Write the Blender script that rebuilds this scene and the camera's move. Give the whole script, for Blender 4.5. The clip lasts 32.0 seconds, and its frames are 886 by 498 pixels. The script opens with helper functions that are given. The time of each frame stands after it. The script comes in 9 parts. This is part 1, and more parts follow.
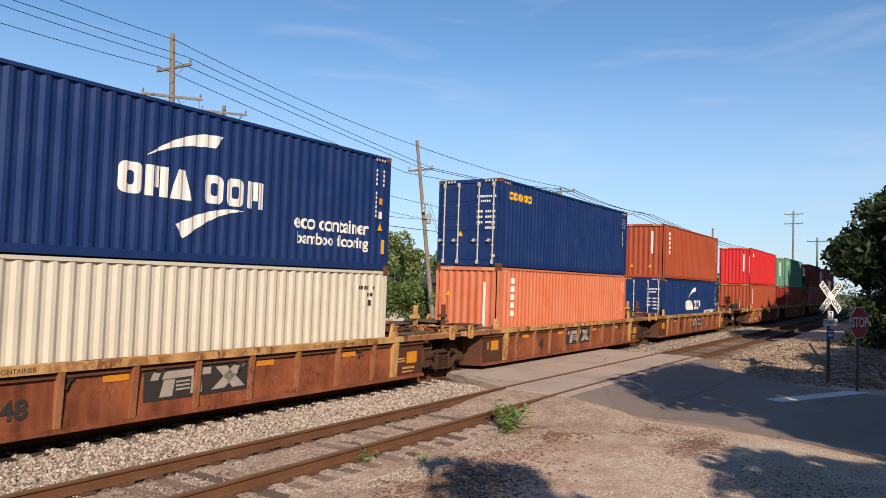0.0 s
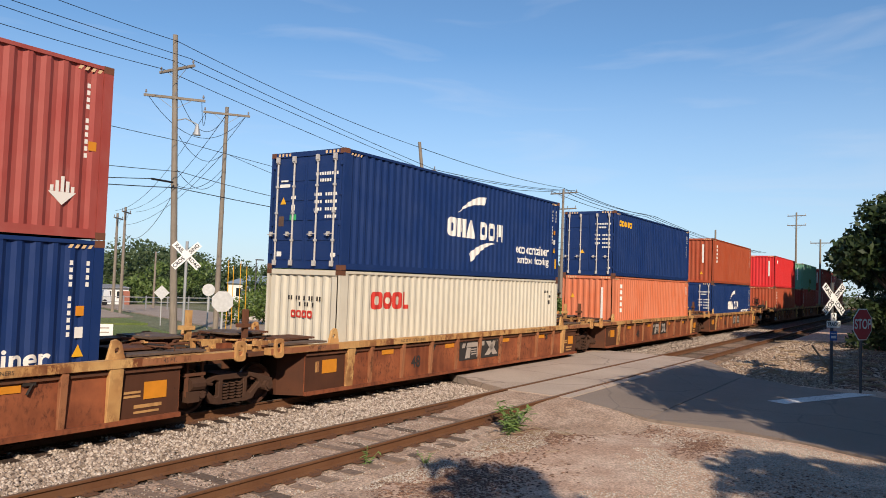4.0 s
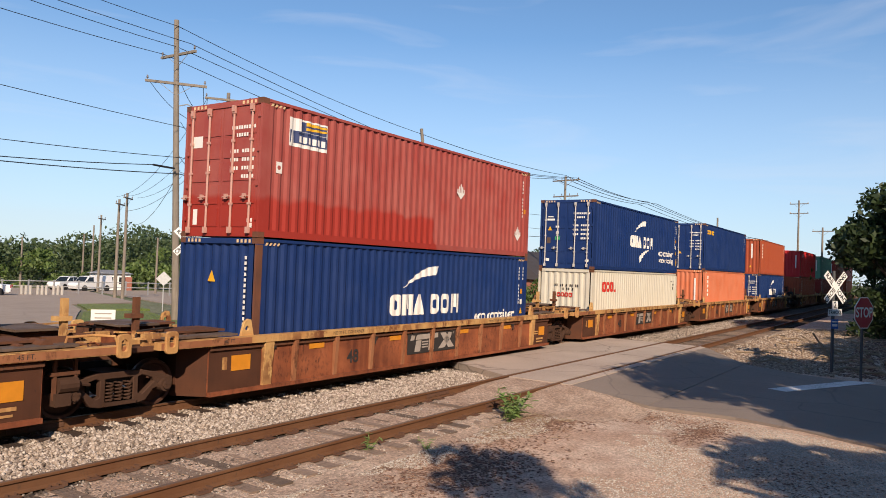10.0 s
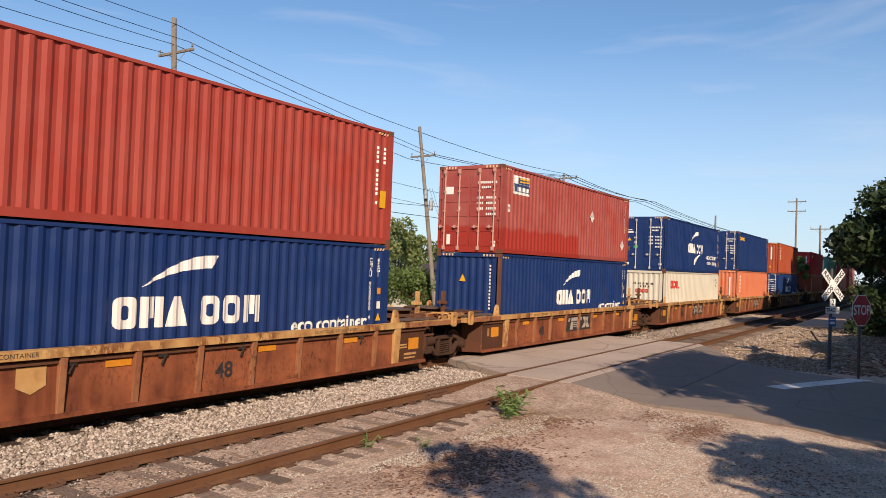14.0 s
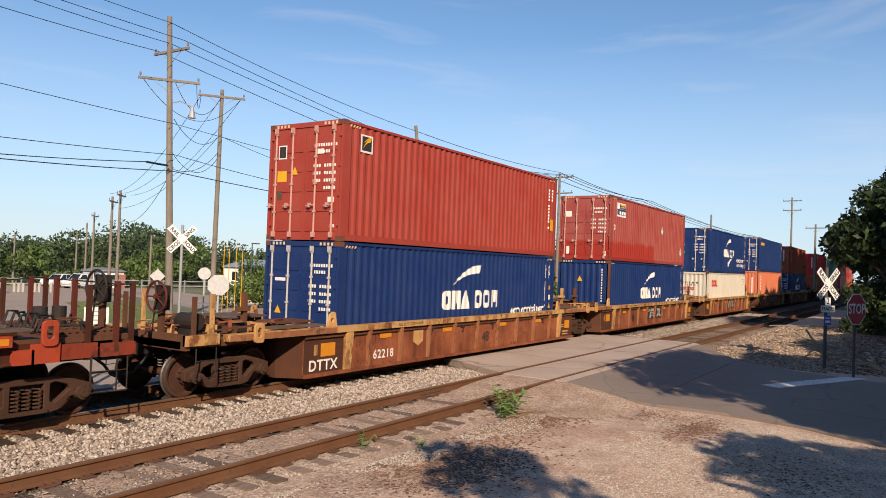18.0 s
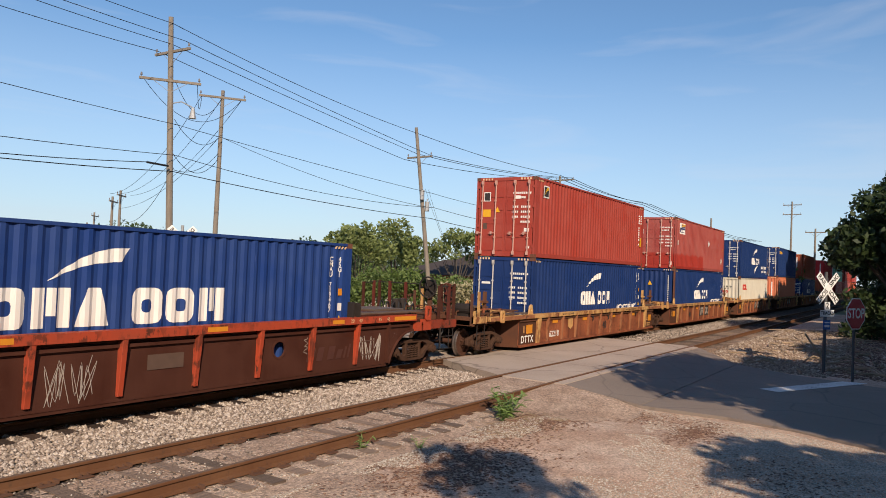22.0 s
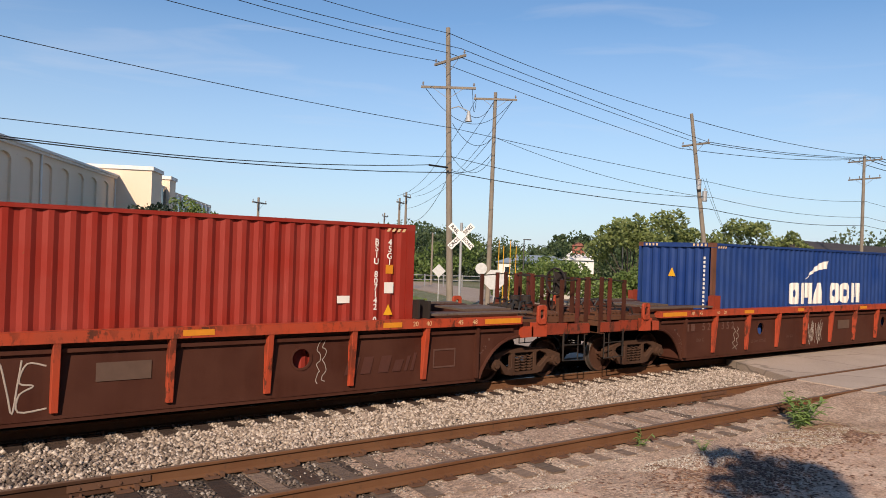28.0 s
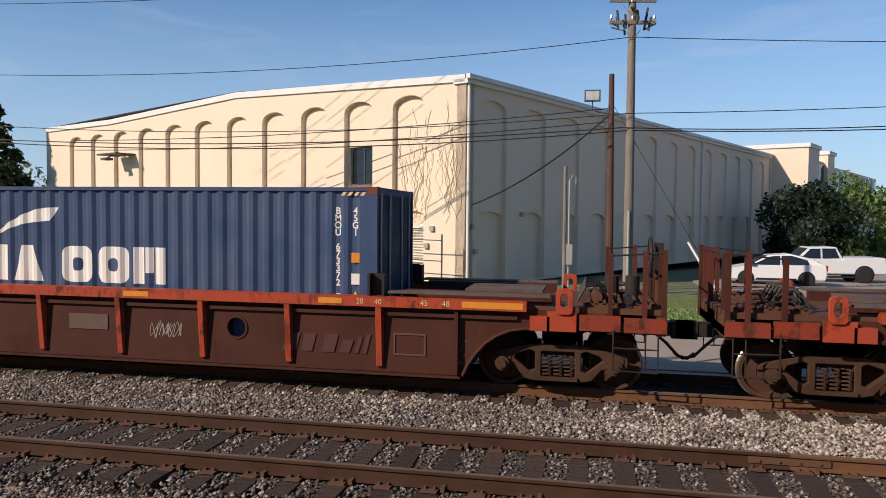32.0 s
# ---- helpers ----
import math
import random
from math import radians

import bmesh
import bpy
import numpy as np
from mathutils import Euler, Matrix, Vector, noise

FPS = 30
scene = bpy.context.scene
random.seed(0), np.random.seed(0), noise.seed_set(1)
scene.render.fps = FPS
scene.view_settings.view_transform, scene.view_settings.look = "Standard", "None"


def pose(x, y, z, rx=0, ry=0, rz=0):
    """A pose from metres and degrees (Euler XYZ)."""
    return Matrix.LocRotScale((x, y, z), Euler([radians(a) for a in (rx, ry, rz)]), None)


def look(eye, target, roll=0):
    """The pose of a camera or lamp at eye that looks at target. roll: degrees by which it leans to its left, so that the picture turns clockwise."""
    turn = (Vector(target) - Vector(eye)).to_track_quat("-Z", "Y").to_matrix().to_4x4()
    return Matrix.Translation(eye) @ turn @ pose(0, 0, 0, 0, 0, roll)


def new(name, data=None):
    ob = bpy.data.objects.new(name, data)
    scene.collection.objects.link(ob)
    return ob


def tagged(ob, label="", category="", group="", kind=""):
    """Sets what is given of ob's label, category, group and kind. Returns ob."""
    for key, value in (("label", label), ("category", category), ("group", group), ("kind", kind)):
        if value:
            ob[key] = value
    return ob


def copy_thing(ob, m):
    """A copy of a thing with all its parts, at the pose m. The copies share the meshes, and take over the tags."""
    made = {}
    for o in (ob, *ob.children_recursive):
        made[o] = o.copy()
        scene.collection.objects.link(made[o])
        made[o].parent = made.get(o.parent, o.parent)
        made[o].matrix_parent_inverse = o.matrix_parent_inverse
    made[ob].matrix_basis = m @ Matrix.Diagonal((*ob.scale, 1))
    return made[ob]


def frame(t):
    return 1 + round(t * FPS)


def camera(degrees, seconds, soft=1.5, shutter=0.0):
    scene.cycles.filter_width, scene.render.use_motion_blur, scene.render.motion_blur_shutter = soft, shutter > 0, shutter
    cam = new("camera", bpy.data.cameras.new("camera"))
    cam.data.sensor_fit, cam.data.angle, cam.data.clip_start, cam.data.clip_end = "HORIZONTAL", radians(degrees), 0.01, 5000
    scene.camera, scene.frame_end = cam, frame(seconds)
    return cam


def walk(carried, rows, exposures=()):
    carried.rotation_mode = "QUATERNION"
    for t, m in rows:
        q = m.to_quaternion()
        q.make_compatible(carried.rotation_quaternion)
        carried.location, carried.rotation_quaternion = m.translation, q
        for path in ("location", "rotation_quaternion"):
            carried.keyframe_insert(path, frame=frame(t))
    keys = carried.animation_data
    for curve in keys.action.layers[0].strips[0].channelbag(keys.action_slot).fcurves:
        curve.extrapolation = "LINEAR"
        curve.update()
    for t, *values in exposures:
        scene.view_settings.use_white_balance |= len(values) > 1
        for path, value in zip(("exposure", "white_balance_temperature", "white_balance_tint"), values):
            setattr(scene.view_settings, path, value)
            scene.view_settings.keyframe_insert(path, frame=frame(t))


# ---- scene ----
cam = camera(62.09, 32.0, soft=0.92)
# seconds, place of the eye in metres, tilt, lean and turn in degrees; the rails run along x, their heads lie at z = 0
PATH = [
    (0, -0.001, -0.000, 2.725, 92.39, -1.93, -57.03),
    (0.5, -0.002, -0.000, 2.725, 92.34, -2.08, -56.97),
    (1, -0.001, -0.000, 2.725, 92.13, -2.31, -57.05),
    (1.5, -0.002, -0.000, 2.725, 92.08, -2.18, -56.94),
    (2, -0.003, -0.000, 2.725, 92.15, -2.10, -56.82),
    (2.5, -0.002, -0.000, 2.725, 92.14, -1.99, -56.93),
    (3, -0.001, -0.000, 2.725, 92.36, -2.08, -57.07),
    (3.5, -0.003, -0.000, 2.725, 92.53, -2.01, -56.77),
    (5.5, -0.000, -0.000, 2.725, 92.32, -1.82, -57.25),
    (6, -0.001, -0.000, 2.725, 92.50, -1.85, -57.04),
    (6.5, 0.000, 0.000, 2.725, 92.63, -2.02, -57.33),
    (7, 0.001, 0.000, 2.725, 93.00, -2.08, -57.43),
    (7.5, -0.003, -0.000, 2.725, 92.10, -2.17, -56.74),
    (8, -0.010, -0.001, 2.725, 91.74, -1.96, -55.59),
    (8.5, -0.005, -0.000, 2.725, 92.07, -2.22, -56.45),
    (9, -0.003, -0.000, 2.725, 91.91, -2.26, -56.69),
    (9.5, -0.002, -0.000, 2.725, 91.56, -2.17, -56.98),
    (10, -0.003, -0.000, 2.725, 91.48, -2.17, -56.72),
    (10.5, -0.002, -0.000, 2.725, 91.45, -2.14, -56.91),
    (11, -0.003, -0.000, 2.725, 91.38, -2.17, -56.79),
    (11.5, -0.002, -0.000, 2.725, 91.29, -2.26, -56.92),
    (12, -0.003, -0.000, 2.725, 91.31, -2.19, -56.84),
    (12.5, -0.003, -0.000, 2.725, 91.26, -2.12, -56.74),
    (13, -0.003, -0.000, 2.725, 91.08, -2.18, -56.83),
    (13.5, -0.002, -0.000, 2.725, 91.17, -2.21, -56.98),
    (14, -0.002, -0.000, 2.725, 91.33, -2.13, -56.86),
    (14.5, -0.002, -0.000, 2.725, 91.35, -2.02, -56.92),
    (16.5, -0.002, -0.000, 2.725, 91.25, -2.11, -56.87),
    (17, -0.001, -0.000, 2.725, 91.19, -2.19, -57.03),
    (17.5, -0.002, -0.000, 2.725, 91.21, -2.13, -57.02),
    (18, -0.001, -0.000, 2.725, 91.27, -2.10, -57.15),
    (18.5, -0.000, -0.000, 2.725, 91.26, -2.17, -57.20),
    (19, -0.000, -0.000, 2.725, 91.20, -1.96, -57.27),
    (19.5, -0.002, -0.000, 2.725, 91.43, -1.87, -57.00),
    (20, -0.002, -0.000, 2.725, 91.48, -1.92, -57.00),
    (20.5, -0.002, -0.000, 2.725, 91.59, -2.07, -56.98),
    (21, -0.002, -0.000, 2.725, 91.60, -2.21, -56.86),
    (21.5, -0.002, -0.000, 2.725, 91.56, -2.33, -56.90),
    (22, -0.001, -0.000, 2.725, 91.43, -2.45, -57.18),
    (22.5, -0.001, -0.000, 2.725, 91.53, -2.44, -57.05),
    (23, 0.000, 0.000, 2.725, 91.50, -2.40, -57.29),
    (23.5, -0.000, -0.000, 2.725, 91.59, -2.40, -57.20),
    (24, 0.000, 0.000, 2.725, 91.69, -2.37, -57.33),
    (24.5, 0.000, 0.000, 2.725, 91.77, -2.20, -57.34),
    (26.5, -0.047, -0.003, 2.725, 90.97, -1.76, -49.24),
    (27, -0.071, -0.005, 2.725, 90.57, -1.88, -45.08),
    (27.5, -0.097, -0.006, 2.725, 90.28, -1.99, -40.80),
    (28, -0.123, -0.008, 2.725, 90.17, -1.96, -36.37),
    (28.5, -0.151, -0.010, 2.725, 89.53, -2.04, -31.54),
    (29, -0.178, -0.012, 2.725, 89.20, -2.01, -26.97),
    (29.5, -0.216, -0.014, 2.725, 88.52, -1.87, -20.47),
    (30, -0.254, -0.016, 2.725, 87.95, -1.82, -14.02),
    (30.5, -0.290, -0.019, 2.725, 87.99, -1.82, -7.90),
    (31, -0.332, -0.022, 2.725, 87.98, -1.48, -0.63),
    (31.5, -0.369, -0.024, 2.725, 87.46, -1.05, 5.66),
    (32, -0.403, -0.026, 2.725, 87.48, -0.58, 11.44),
]
walk(cam, [(t, pose(x, y, z, a, b, c)) for t, x, y, z, a, b, c in PATH],
     [(0, 0.12, 6500, 12), (3, 0.10, 6550, 12), (6, 0.13, 6550, 12), (9, 0.17, 6750, 14), (13, 0.17, 6850, 15), (17.5, 0.18, 6950, 15), (19.5, 0.13, 6950, 15), (22, 0.05, 6800, 14), (25, 0.04, 6800, 15), (27, 0.08, 6850, 15), (29, 0.09, 6850, 16), (30, 0.10, 6900, 17), (31, -0.03, 6450, 13), (32, -0.08, 6300, 13)])

# ---- world and sun ----
SUN_AWAY = Vector((0.66, 0.60, -0.53)).normalized()      # the way the light travels
world = bpy.data.worlds.new("sky")
scene.world = world
world.use_nodes = True
wn, wl = world.node_tree.nodes, world.node_tree.links
sky = wn.new("ShaderNodeTexSky")
sky.sky_type, sky.sun_disc = "NISHITA", False
sky.sun_elevation = math.asin(-SUN_AWAY.z)
sky.sun_rotation = math.atan2(-SUN_AWAY.x, -SUN_AWAY.y)
sky.air_density, sky.dust_density, sky.ozone_density = 1.0, 0.0, 4.0
coord = wn.new("ShaderNodeTexCoord")
stretch = wn.new("ShaderNodeMapping")
stretch.inputs["Scale"].default_value = (1.6, 1.6, 11.0)
stretch.inputs["Rotation"].default_value = (0.10, 0.06, 0.5)
wl.new(coord.outputs["Generated"], stretch.inputs["Vector"])
wisps = wn.new("ShaderNodeTexNoise")
wisps.inputs["Scale"].default_value, wisps.inputs["Detail"].default_value = 2.3, 7.0
wisps.inputs["Distortion"].default_value = 0.7
wl.new(stretch.outputs["Vector"], wisps.inputs["Vector"])
thin = wn.new("ShaderNodeMapRange")
thin.inputs[1].default_value, thin.inputs[2].default_value = 0.54, 0.80
thin.inputs[3].default_value, thin.inputs[4].default_value = 0.0, 0.22
wl.new(wisps.outputs["Fac"], thin.inputs[0])
cirrus = wn.new("ShaderNodeMix")
cirrus.data_type = "RGBA"
wl.new(thin.outputs[0], cirrus.inputs["Factor"])
clear = wn.new("ShaderNodeMix")
clear.data_type, clear.blend_type = "RGBA", "MULTIPLY"
clear.inputs["Factor"].default_value = 1.0
clear.inputs["B"].default_value = (0.87, 1.05, 1.11, 1)
wl.new(sky.outputs["Color"], clear.inputs["A"])
wl.new(clear.outputs["Result"], cirrus.inputs["A"])
cirrus.inputs["B"].default_value = (7.0, 7.2, 7.6, 1)
# pale haze all round, low over the horizon
split = wn.new("ShaderNodeSeparateXYZ")
wl.new(coord.outputs["Generated"], split.inputs[0])
low_air = wn.new("ShaderNodeMapRange")
low_air.inputs[1].default_value, low_air.inputs[2].default_value = 0.0, 0.30
low_air.inputs[3].default_value, low_air.inputs[4].default_value = 0.75, 0.0
wl.new(split.outputs["Z"], low_air.inputs[0])
haze = wn.new("ShaderNodeMix")
haze.data_type = "RGBA"
wl.new(low_air.outputs[0], haze.inputs["Factor"])
wl.new(cirrus.outputs["Result"], haze.inputs["A"])
haze.inputs["B"].default_value = (4.3, 5.4, 7.0, 1)
wl.new(haze.outputs["Result"], wn["Background"].inputs["Color"])
wn["Background"].inputs["Strength"].default_value = 0.111
sun = new("sun", bpy.data.lights.new("sun", "SUN"))
sun.data.energy, sun.data.angle, sun.data.color = 4.95, radians(0.55), (1.0, 0.845, 0.665)
sun.matrix_world = look((0, 0, 0), SUN_AWAY)

# ---- materials ----


def nodes_of(name):
    m = bpy.data.materials.new(name)
    m.use_nodes = True
    return m, m.node_tree.nodes, m.node_tree.links, m.node_tree.nodes["Principled BSDF"]


def noise_fac(n, l, scale, detail=5.0, stretch=(1, 1, 1), lo=0.3, hi=0.7, where="Object", rough=0.55):
    c = n.new("ShaderNodeTexCoord")
    g = n.new("ShaderNodeMapping")
    g.inputs["Scale"].default_value = stretch
    l.new(c.outputs[where], g.inputs["Vector"])
    t = n.new("ShaderNodeTexNoise")
    t.inputs["Scale"].default_value, t.inputs["Detail"].default_value, t.inputs["Roughness"].default_value = scale, detail, rough
    l.new(g.outputs["Vector"], t.inputs["Vector"])
    r = n.new("ShaderNodeMapRange")
    r.inputs[1].default_value, r.inputs[2].default_value = lo, hi
    l.new(t.outputs["Fac"], r.inputs[0])
    return r.outputs[0]


def blend(n, l, fac, a, b, mode="MIX"):
    x = n.new("ShaderNodeMix")
    x.data_type, x.blend_type = "RGBA", mode
    for s, v in (("Factor", fac), ("A", a), ("B", b)):
        if isinstance(v, (int, float)):
            x.inputs[s].default_value = v
        elif isinstance(v, tuple):
            x.inputs[s].default_value = (*v, 1) if len(v) == 3 else v
        else:
            l.new(v, x.inputs[s])
    return x.outputs["Result"]


def times_of(n, l, a, b):
    x = n.new("ShaderNodeMath")
    x.operation = "MULTIPLY"
    l.new(a, x.inputs[0])
    if isinstance(b, (int, float)):
        x.inputs[1].default_value = b
    else:
        l.new(b, x.inputs[1])
    return x.outputs[0]


def bump(n, l, bs, height, strength, distance):
    b = n.new("ShaderNodeBump")
    b.inputs["Strength"].default_value, b.inputs["Distance"].default_value = strength, distance
    l.new(height, b.inputs["Height"])
    l.new(b.outputs["Normal"], bs.inputs["Normal"])


def worn(name, base, second, wear=(0.17, 0.065, 0.03), wear_at=(0.62, 0.72), rough=0.5, metal=0.0, scale=1.3, fine=14.0,
         streak=(1, 1, 0.12), mix=0.6, relief=0.25, scuff=0.0, patch=None):
    """Painted or bare metal: a base colour that drifts to a second one in patches and streaks, with rusty chips.
    scuff: upright scrapes down to pale primer and rust. patch: colour, height and reach of a repainted lower stretch."""
    m, n, l, bs = nodes_of(name)
    big = noise_fac(n, l, scale, 4, (1, 1, 1), 0.35, 0.7)
    run = noise_fac(n, l, 5.0, 5, streak, 0.42, 0.75)
    c = blend(n, l, times_of(n, l, big, mix), base, second)
    c = blend(n, l, times_of(n, l, run, mix * 0.6), c, second)
    if patch:
        tone, high, reach = patch
        tc = n.new("ShaderNodeTexCoord")
        xyz = n.new("ShaderNodeSeparateXYZ")
        l.new(tc.outputs["Object"], xyz.inputs[0])
        wob = noise_fac(n, l, 1.6, 5, (1, 1, 0.7), 0.0, 1.0)
        masks = []
        for axis, edge in (("Z", high), ("X", reach)):
            add = n.new("ShaderNodeMath")
            add.operation = "MULTIPLY_ADD"
            add.inputs[1].default_value = 0.5 if axis == "Z" else 1.1
            l.new(wob, add.inputs[0])
            l.new(xyz.outputs[axis], add.inputs[2])
            k = n.new("ShaderNodeMapRange")
            k.inputs[1].default_value, k.inputs[2].default_value = edge, edge + 0.12
            k.inputs[3].default_value, k.inputs[4].default_value = 1.0, 0.0
            l.new(add.outputs[0], k.inputs[0])
            masks.append(k.outputs[0])
        c = blend(n, l, times_of(n, l, masks[0], masks[1]), c, tone)
    if scuff:
        scrape = noise_fac(n, l, 30.0, 4, (1, 1, 0.045), 0.67, 0.73, rough=0.6)
        here = noise_fac(n, l, 1.1, 4, (1, 1, 0.8), 0.52, 0.66)
        c = blend(n, l, times_of(n, l, times_of(n, l, scrape, here), scuff), c, tuple(min(0.6, v * 2.2 + 0.12) for v in base))
        scar = noise_fac(n, l, 19.0, 5, (1, 1, 0.10), 0.69, 0.74, rough=0.65)
        there = noise_fac(n, l, 0.8, 3, (1, 1, 1), 0.54, 0.64)
        c = blend(n, l, times_of(n, l, times_of(n, l, scar, there), min(1.0, scuff * 1.7)), c, wear)
    chips = noise_fac(n, l, fine, 8, (1, 1, 0.5), wear_at[0], wear_at[1], rough=0.7)
    zone = noise_fac(n, l, 0.9, 3, (1, 1, 1), 0.40, 0.62)
    chip = times_of(n, l, chips, zone)
    c = blend(n, l, chip, c, wear)
    l.new(c, bs.inputs["Base Color"])
    r = n.new("ShaderNodeMapRange")
    r.inputs[3].default_value, r.inputs[4].default_value = rough - 0.08, min(1.0, rough + 0.22)
    l.new(big, r.inputs[0])
    l.new(r.outputs[0], bs.inputs["Roughness"])
    bs.inputs["Metallic"].default_value = metal
    bs.inputs["Specular IOR Level"].default_value = 0.2
    bump(n, l, bs, noise_fac(n, l, 22.0, 6, (1, 1, 1), 0.2, 0.8), relief, 0.004)
    return m


def plain(name, col, rough=0.6, metal=0.0, vary=0.25, scale=6.0):
    m, n, l, bs = nodes_of(name)
    f = noise_fac(n, l, scale, 6, (1, 1, 1), 0.25, 0.75)
    dark = tuple(v * (1 - vary) for v in col)
    l.new(blend(n, l, f, col, dark), bs.inputs["Base Color"])
    bs.inputs["Roughness"].default_value, bs.inputs["Metallic"].default_value = rough, metal
    return m


RUST = (0.17, 0.065, 0.03)
M = {}
M["blue"] = worn("blue_container_paint", (0.0108, 0.032, 0.125), (0.021, 0.046, 0.140), mix=0.5, rough=0.42, wear_at=(0.70, 0.78), scuff=0.5)
M["blue_faded"] = worn("faded_blue_paint", (0.013, 0.043, 0.180), (0.030, 0.066, 0.195), mix=0.6, rough=0.5, wear_at=(0.70, 0.78), scuff=0.4)
M["blue_grey"] = worn("grey_blue_paint", (0.040, 0.068, 0.145), (0.078, 0.105, 0.175), mix=0.7, rough=0.55, wear_at=(0.66, 0.76), scuff=0.5)
M["cream"] = worn("cream_container_paint", (0.64, 0.60, 0.49), (0.53, 0.48, 0.385), mix=0.5, rough=0.5, wear_at=(0.69, 0.76), scuff=0.25)
M["salmon"] = worn("faded_orange_paint", (0.60, 0.165, 0.075), (0.64, 0.23, 0.13), mix=0.7, rough=0.55, wear_at=(0.70, 0.78), scuff=0.5)
M["red_a"] = worn("oxide_red_paint", (0.32, 0.060, 0.050), (0.375, 0.112, 0.093), mix=0.7, rough=0.5, wear_at=(0.66, 0.74), scuff=0.6,
                  patch=((0.33, 0.038, 0.027), 1.05, 0.9))
M["red_b"] = worn("orange_red_paint", (0.335, 0.048, 0.033), (0.365, 0.080, 0.060), mix=0.6, rough=0.48, wear_at=(0.69, 0.77), scuff=0.5)
M["red_c"] = worn("deep_red_paint", (0.265, 0.025, 0.016), (0.285, 0.047, 0.034), mix=0.6, rough=0.45, wear_at=(0.64, 0.72), scuff=0.5)
M["red_d"] = worn("brick_red_paint", (0.36, 0.070, 0.030), (0.38, 0.10, 0.05), mix=0.5, rough=0.5, scuff=0.5)
M["red_bright"] = worn("bright_red_paint", (0.62, 0.028, 0.030), (0.60, 0.05, 0.05), mix=0.5, rough=0.45)
M["green"] = worn("pale_green_paint", (0.12, 0.30, 0.19), (0.18, 0.34, 0.24), mix=0.6, rough=0.5)
M["car_brown"] = worn("rusty_brown_car_side", (0.125, 0.038, 0.021), (0.36, 0.115, 0.050), wear=(0.045, 0.019, 0.014), mix=0.95, rough=0.66,
                      wear_at=(0.5, 0.7), scale=1.1, relief=0.4, scuff=0.35)
M["sill_yellow"] = worn("worn_yellow_sill_paint", (0.58, 0.36, 0.145), (0.44, 0.205, 0.07), wear=(0.17, 0.058, 0.027), wear_at=(0.44, 0.52), mix=0.8,
                        rough=0.65, fine=5.0, streak=(0.3, 1, 1), relief=0.4)
M["cp_brown"] = worn("dark_brown_car_side", (0.054, 0.0170, 0.0105), (0.083, 0.030, 0.019), wear=(0.12, 0.042, 0.024), mix=0.8, rough=0.62, wear_at=(0.68, 0.78))
M["cp_red"] = worn("worn_red_orange_sill", (0.43, 0.060, 0.024), (0.33, 0.060, 0.030), wear=(0.10, 0.030, 0.018), wear_at=(0.50, 0.56), mix=0.9, rough=0.55,
                   fine=6.0, relief=0.35)
M["panel_red"] = worn("dull_red_end_panel_paint", (0.27, 0.042, 0.020), (0.20, 0.042, 0.024), wear=(0.07, 0.026, 0.017), wear_at=(0.5, 0.58), mix=0.9, rough=0.6, fine=6.0)
M["post_red"] = worn("dull_red_post_paint", (0.12, 0.026, 0.017), (0.09, 0.026, 0.019), wear=(0.05, 0.03, 0.022), wear_at=(0.5, 0.6), mix=0.8, rough=0.65)
# Near-black navy: the shade on one container's door end, as colour.
M["shaded_end"] = worn("shade_darkened_door_paint", (0.008, 0.014, 0.042), (0.014, 0.022, 0.055), mix=0.5, rough=0.55)
M["car_dark"] = worn("dark_brown_car_end", (0.055, 0.024, 0.015), (0.10, 0.040, 0.022), wear=(0.035, 0.02, 0.015), mix=0.9, rough=0.75)
M["rib_worn"] = worn("pale_worn_rib_paint", (0.36, 0.165, 0.08), (0.25, 0.09, 0.042), wear=(0.10, 0.04, 0.022), wear_at=(0.52, 0.62), mix=0.9, rough=0.65, fine=7.0)
M["deck_grey"] = worn("worn_steel_walkway", (0.150, 0.112, 0.088), (0.095, 0.060, 0.043), wear=(0.06, 0.034, 0.024), mix=0.9, rough=0.7, wear_at=(0.52, 0.66))
M["rusty"] = worn("rusty_deck_steel", (0.095, 0.043, 0.026), (0.155, 0.064, 0.034), wear=(0.055, 0.036, 0.028), mix=0.9, rough=0.8, wear_at=(0.5, 0.66))
M["truck"] = worn("dirty_truck_steel", (0.052, 0.026, 0.017), (0.080, 0.042, 0.027), wear=(0.12, 0.058, 0.034), mix=0.9, rough=0.75, wear_at=(0.6, 0.75))
M["black_steel"] = worn("black_greasy_steel", (0.022, 0.019, 0.018), (0.045, 0.035, 0.03), wear=(0.09, 0.05, 0.03), mix=0.8, rough=0.6)
M["wheel"] = worn("brown_wheel_steel", (0.070, 0.032, 0.021), (0.105, 0.052, 0.035), mix=0.8, rough=0.6, metal=0.1)
M["tread"] = plain("bright_wheel_rim", (0.30, 0.25, 0.22), 0.35, 0.8)
M["rod"] = worn("galvanised_lock_rod", (0.62, 0.60, 0.56), (0.50, 0.46, 0.42), wear=(0.25, 0.14, 0.09), mix=0.7, rough=0.45, metal=0.2, wear_at=(0.55, 0.65))
M["rod_pink"] = worn("painted_lock_rod", (0.56, 0.34, 0.28), (0.50, 0.25, 0.2), mix=0.7, rough=0.5)
M["casting"] = worn("rusty_corner_casting", (0.10, 0.050, 0.036), (0.19, 0.075, 0.042), mix=0.9, rough=0.7)
M["white"] = worn("white_stencil_paint", (0.80, 0.78, 0.73), (0.70, 0.66, 0.60), wear=(0.45, 0.40, 0.36), mix=0.5, rough=0.55, wear_at=(0.7, 0.8), relief=0.05)
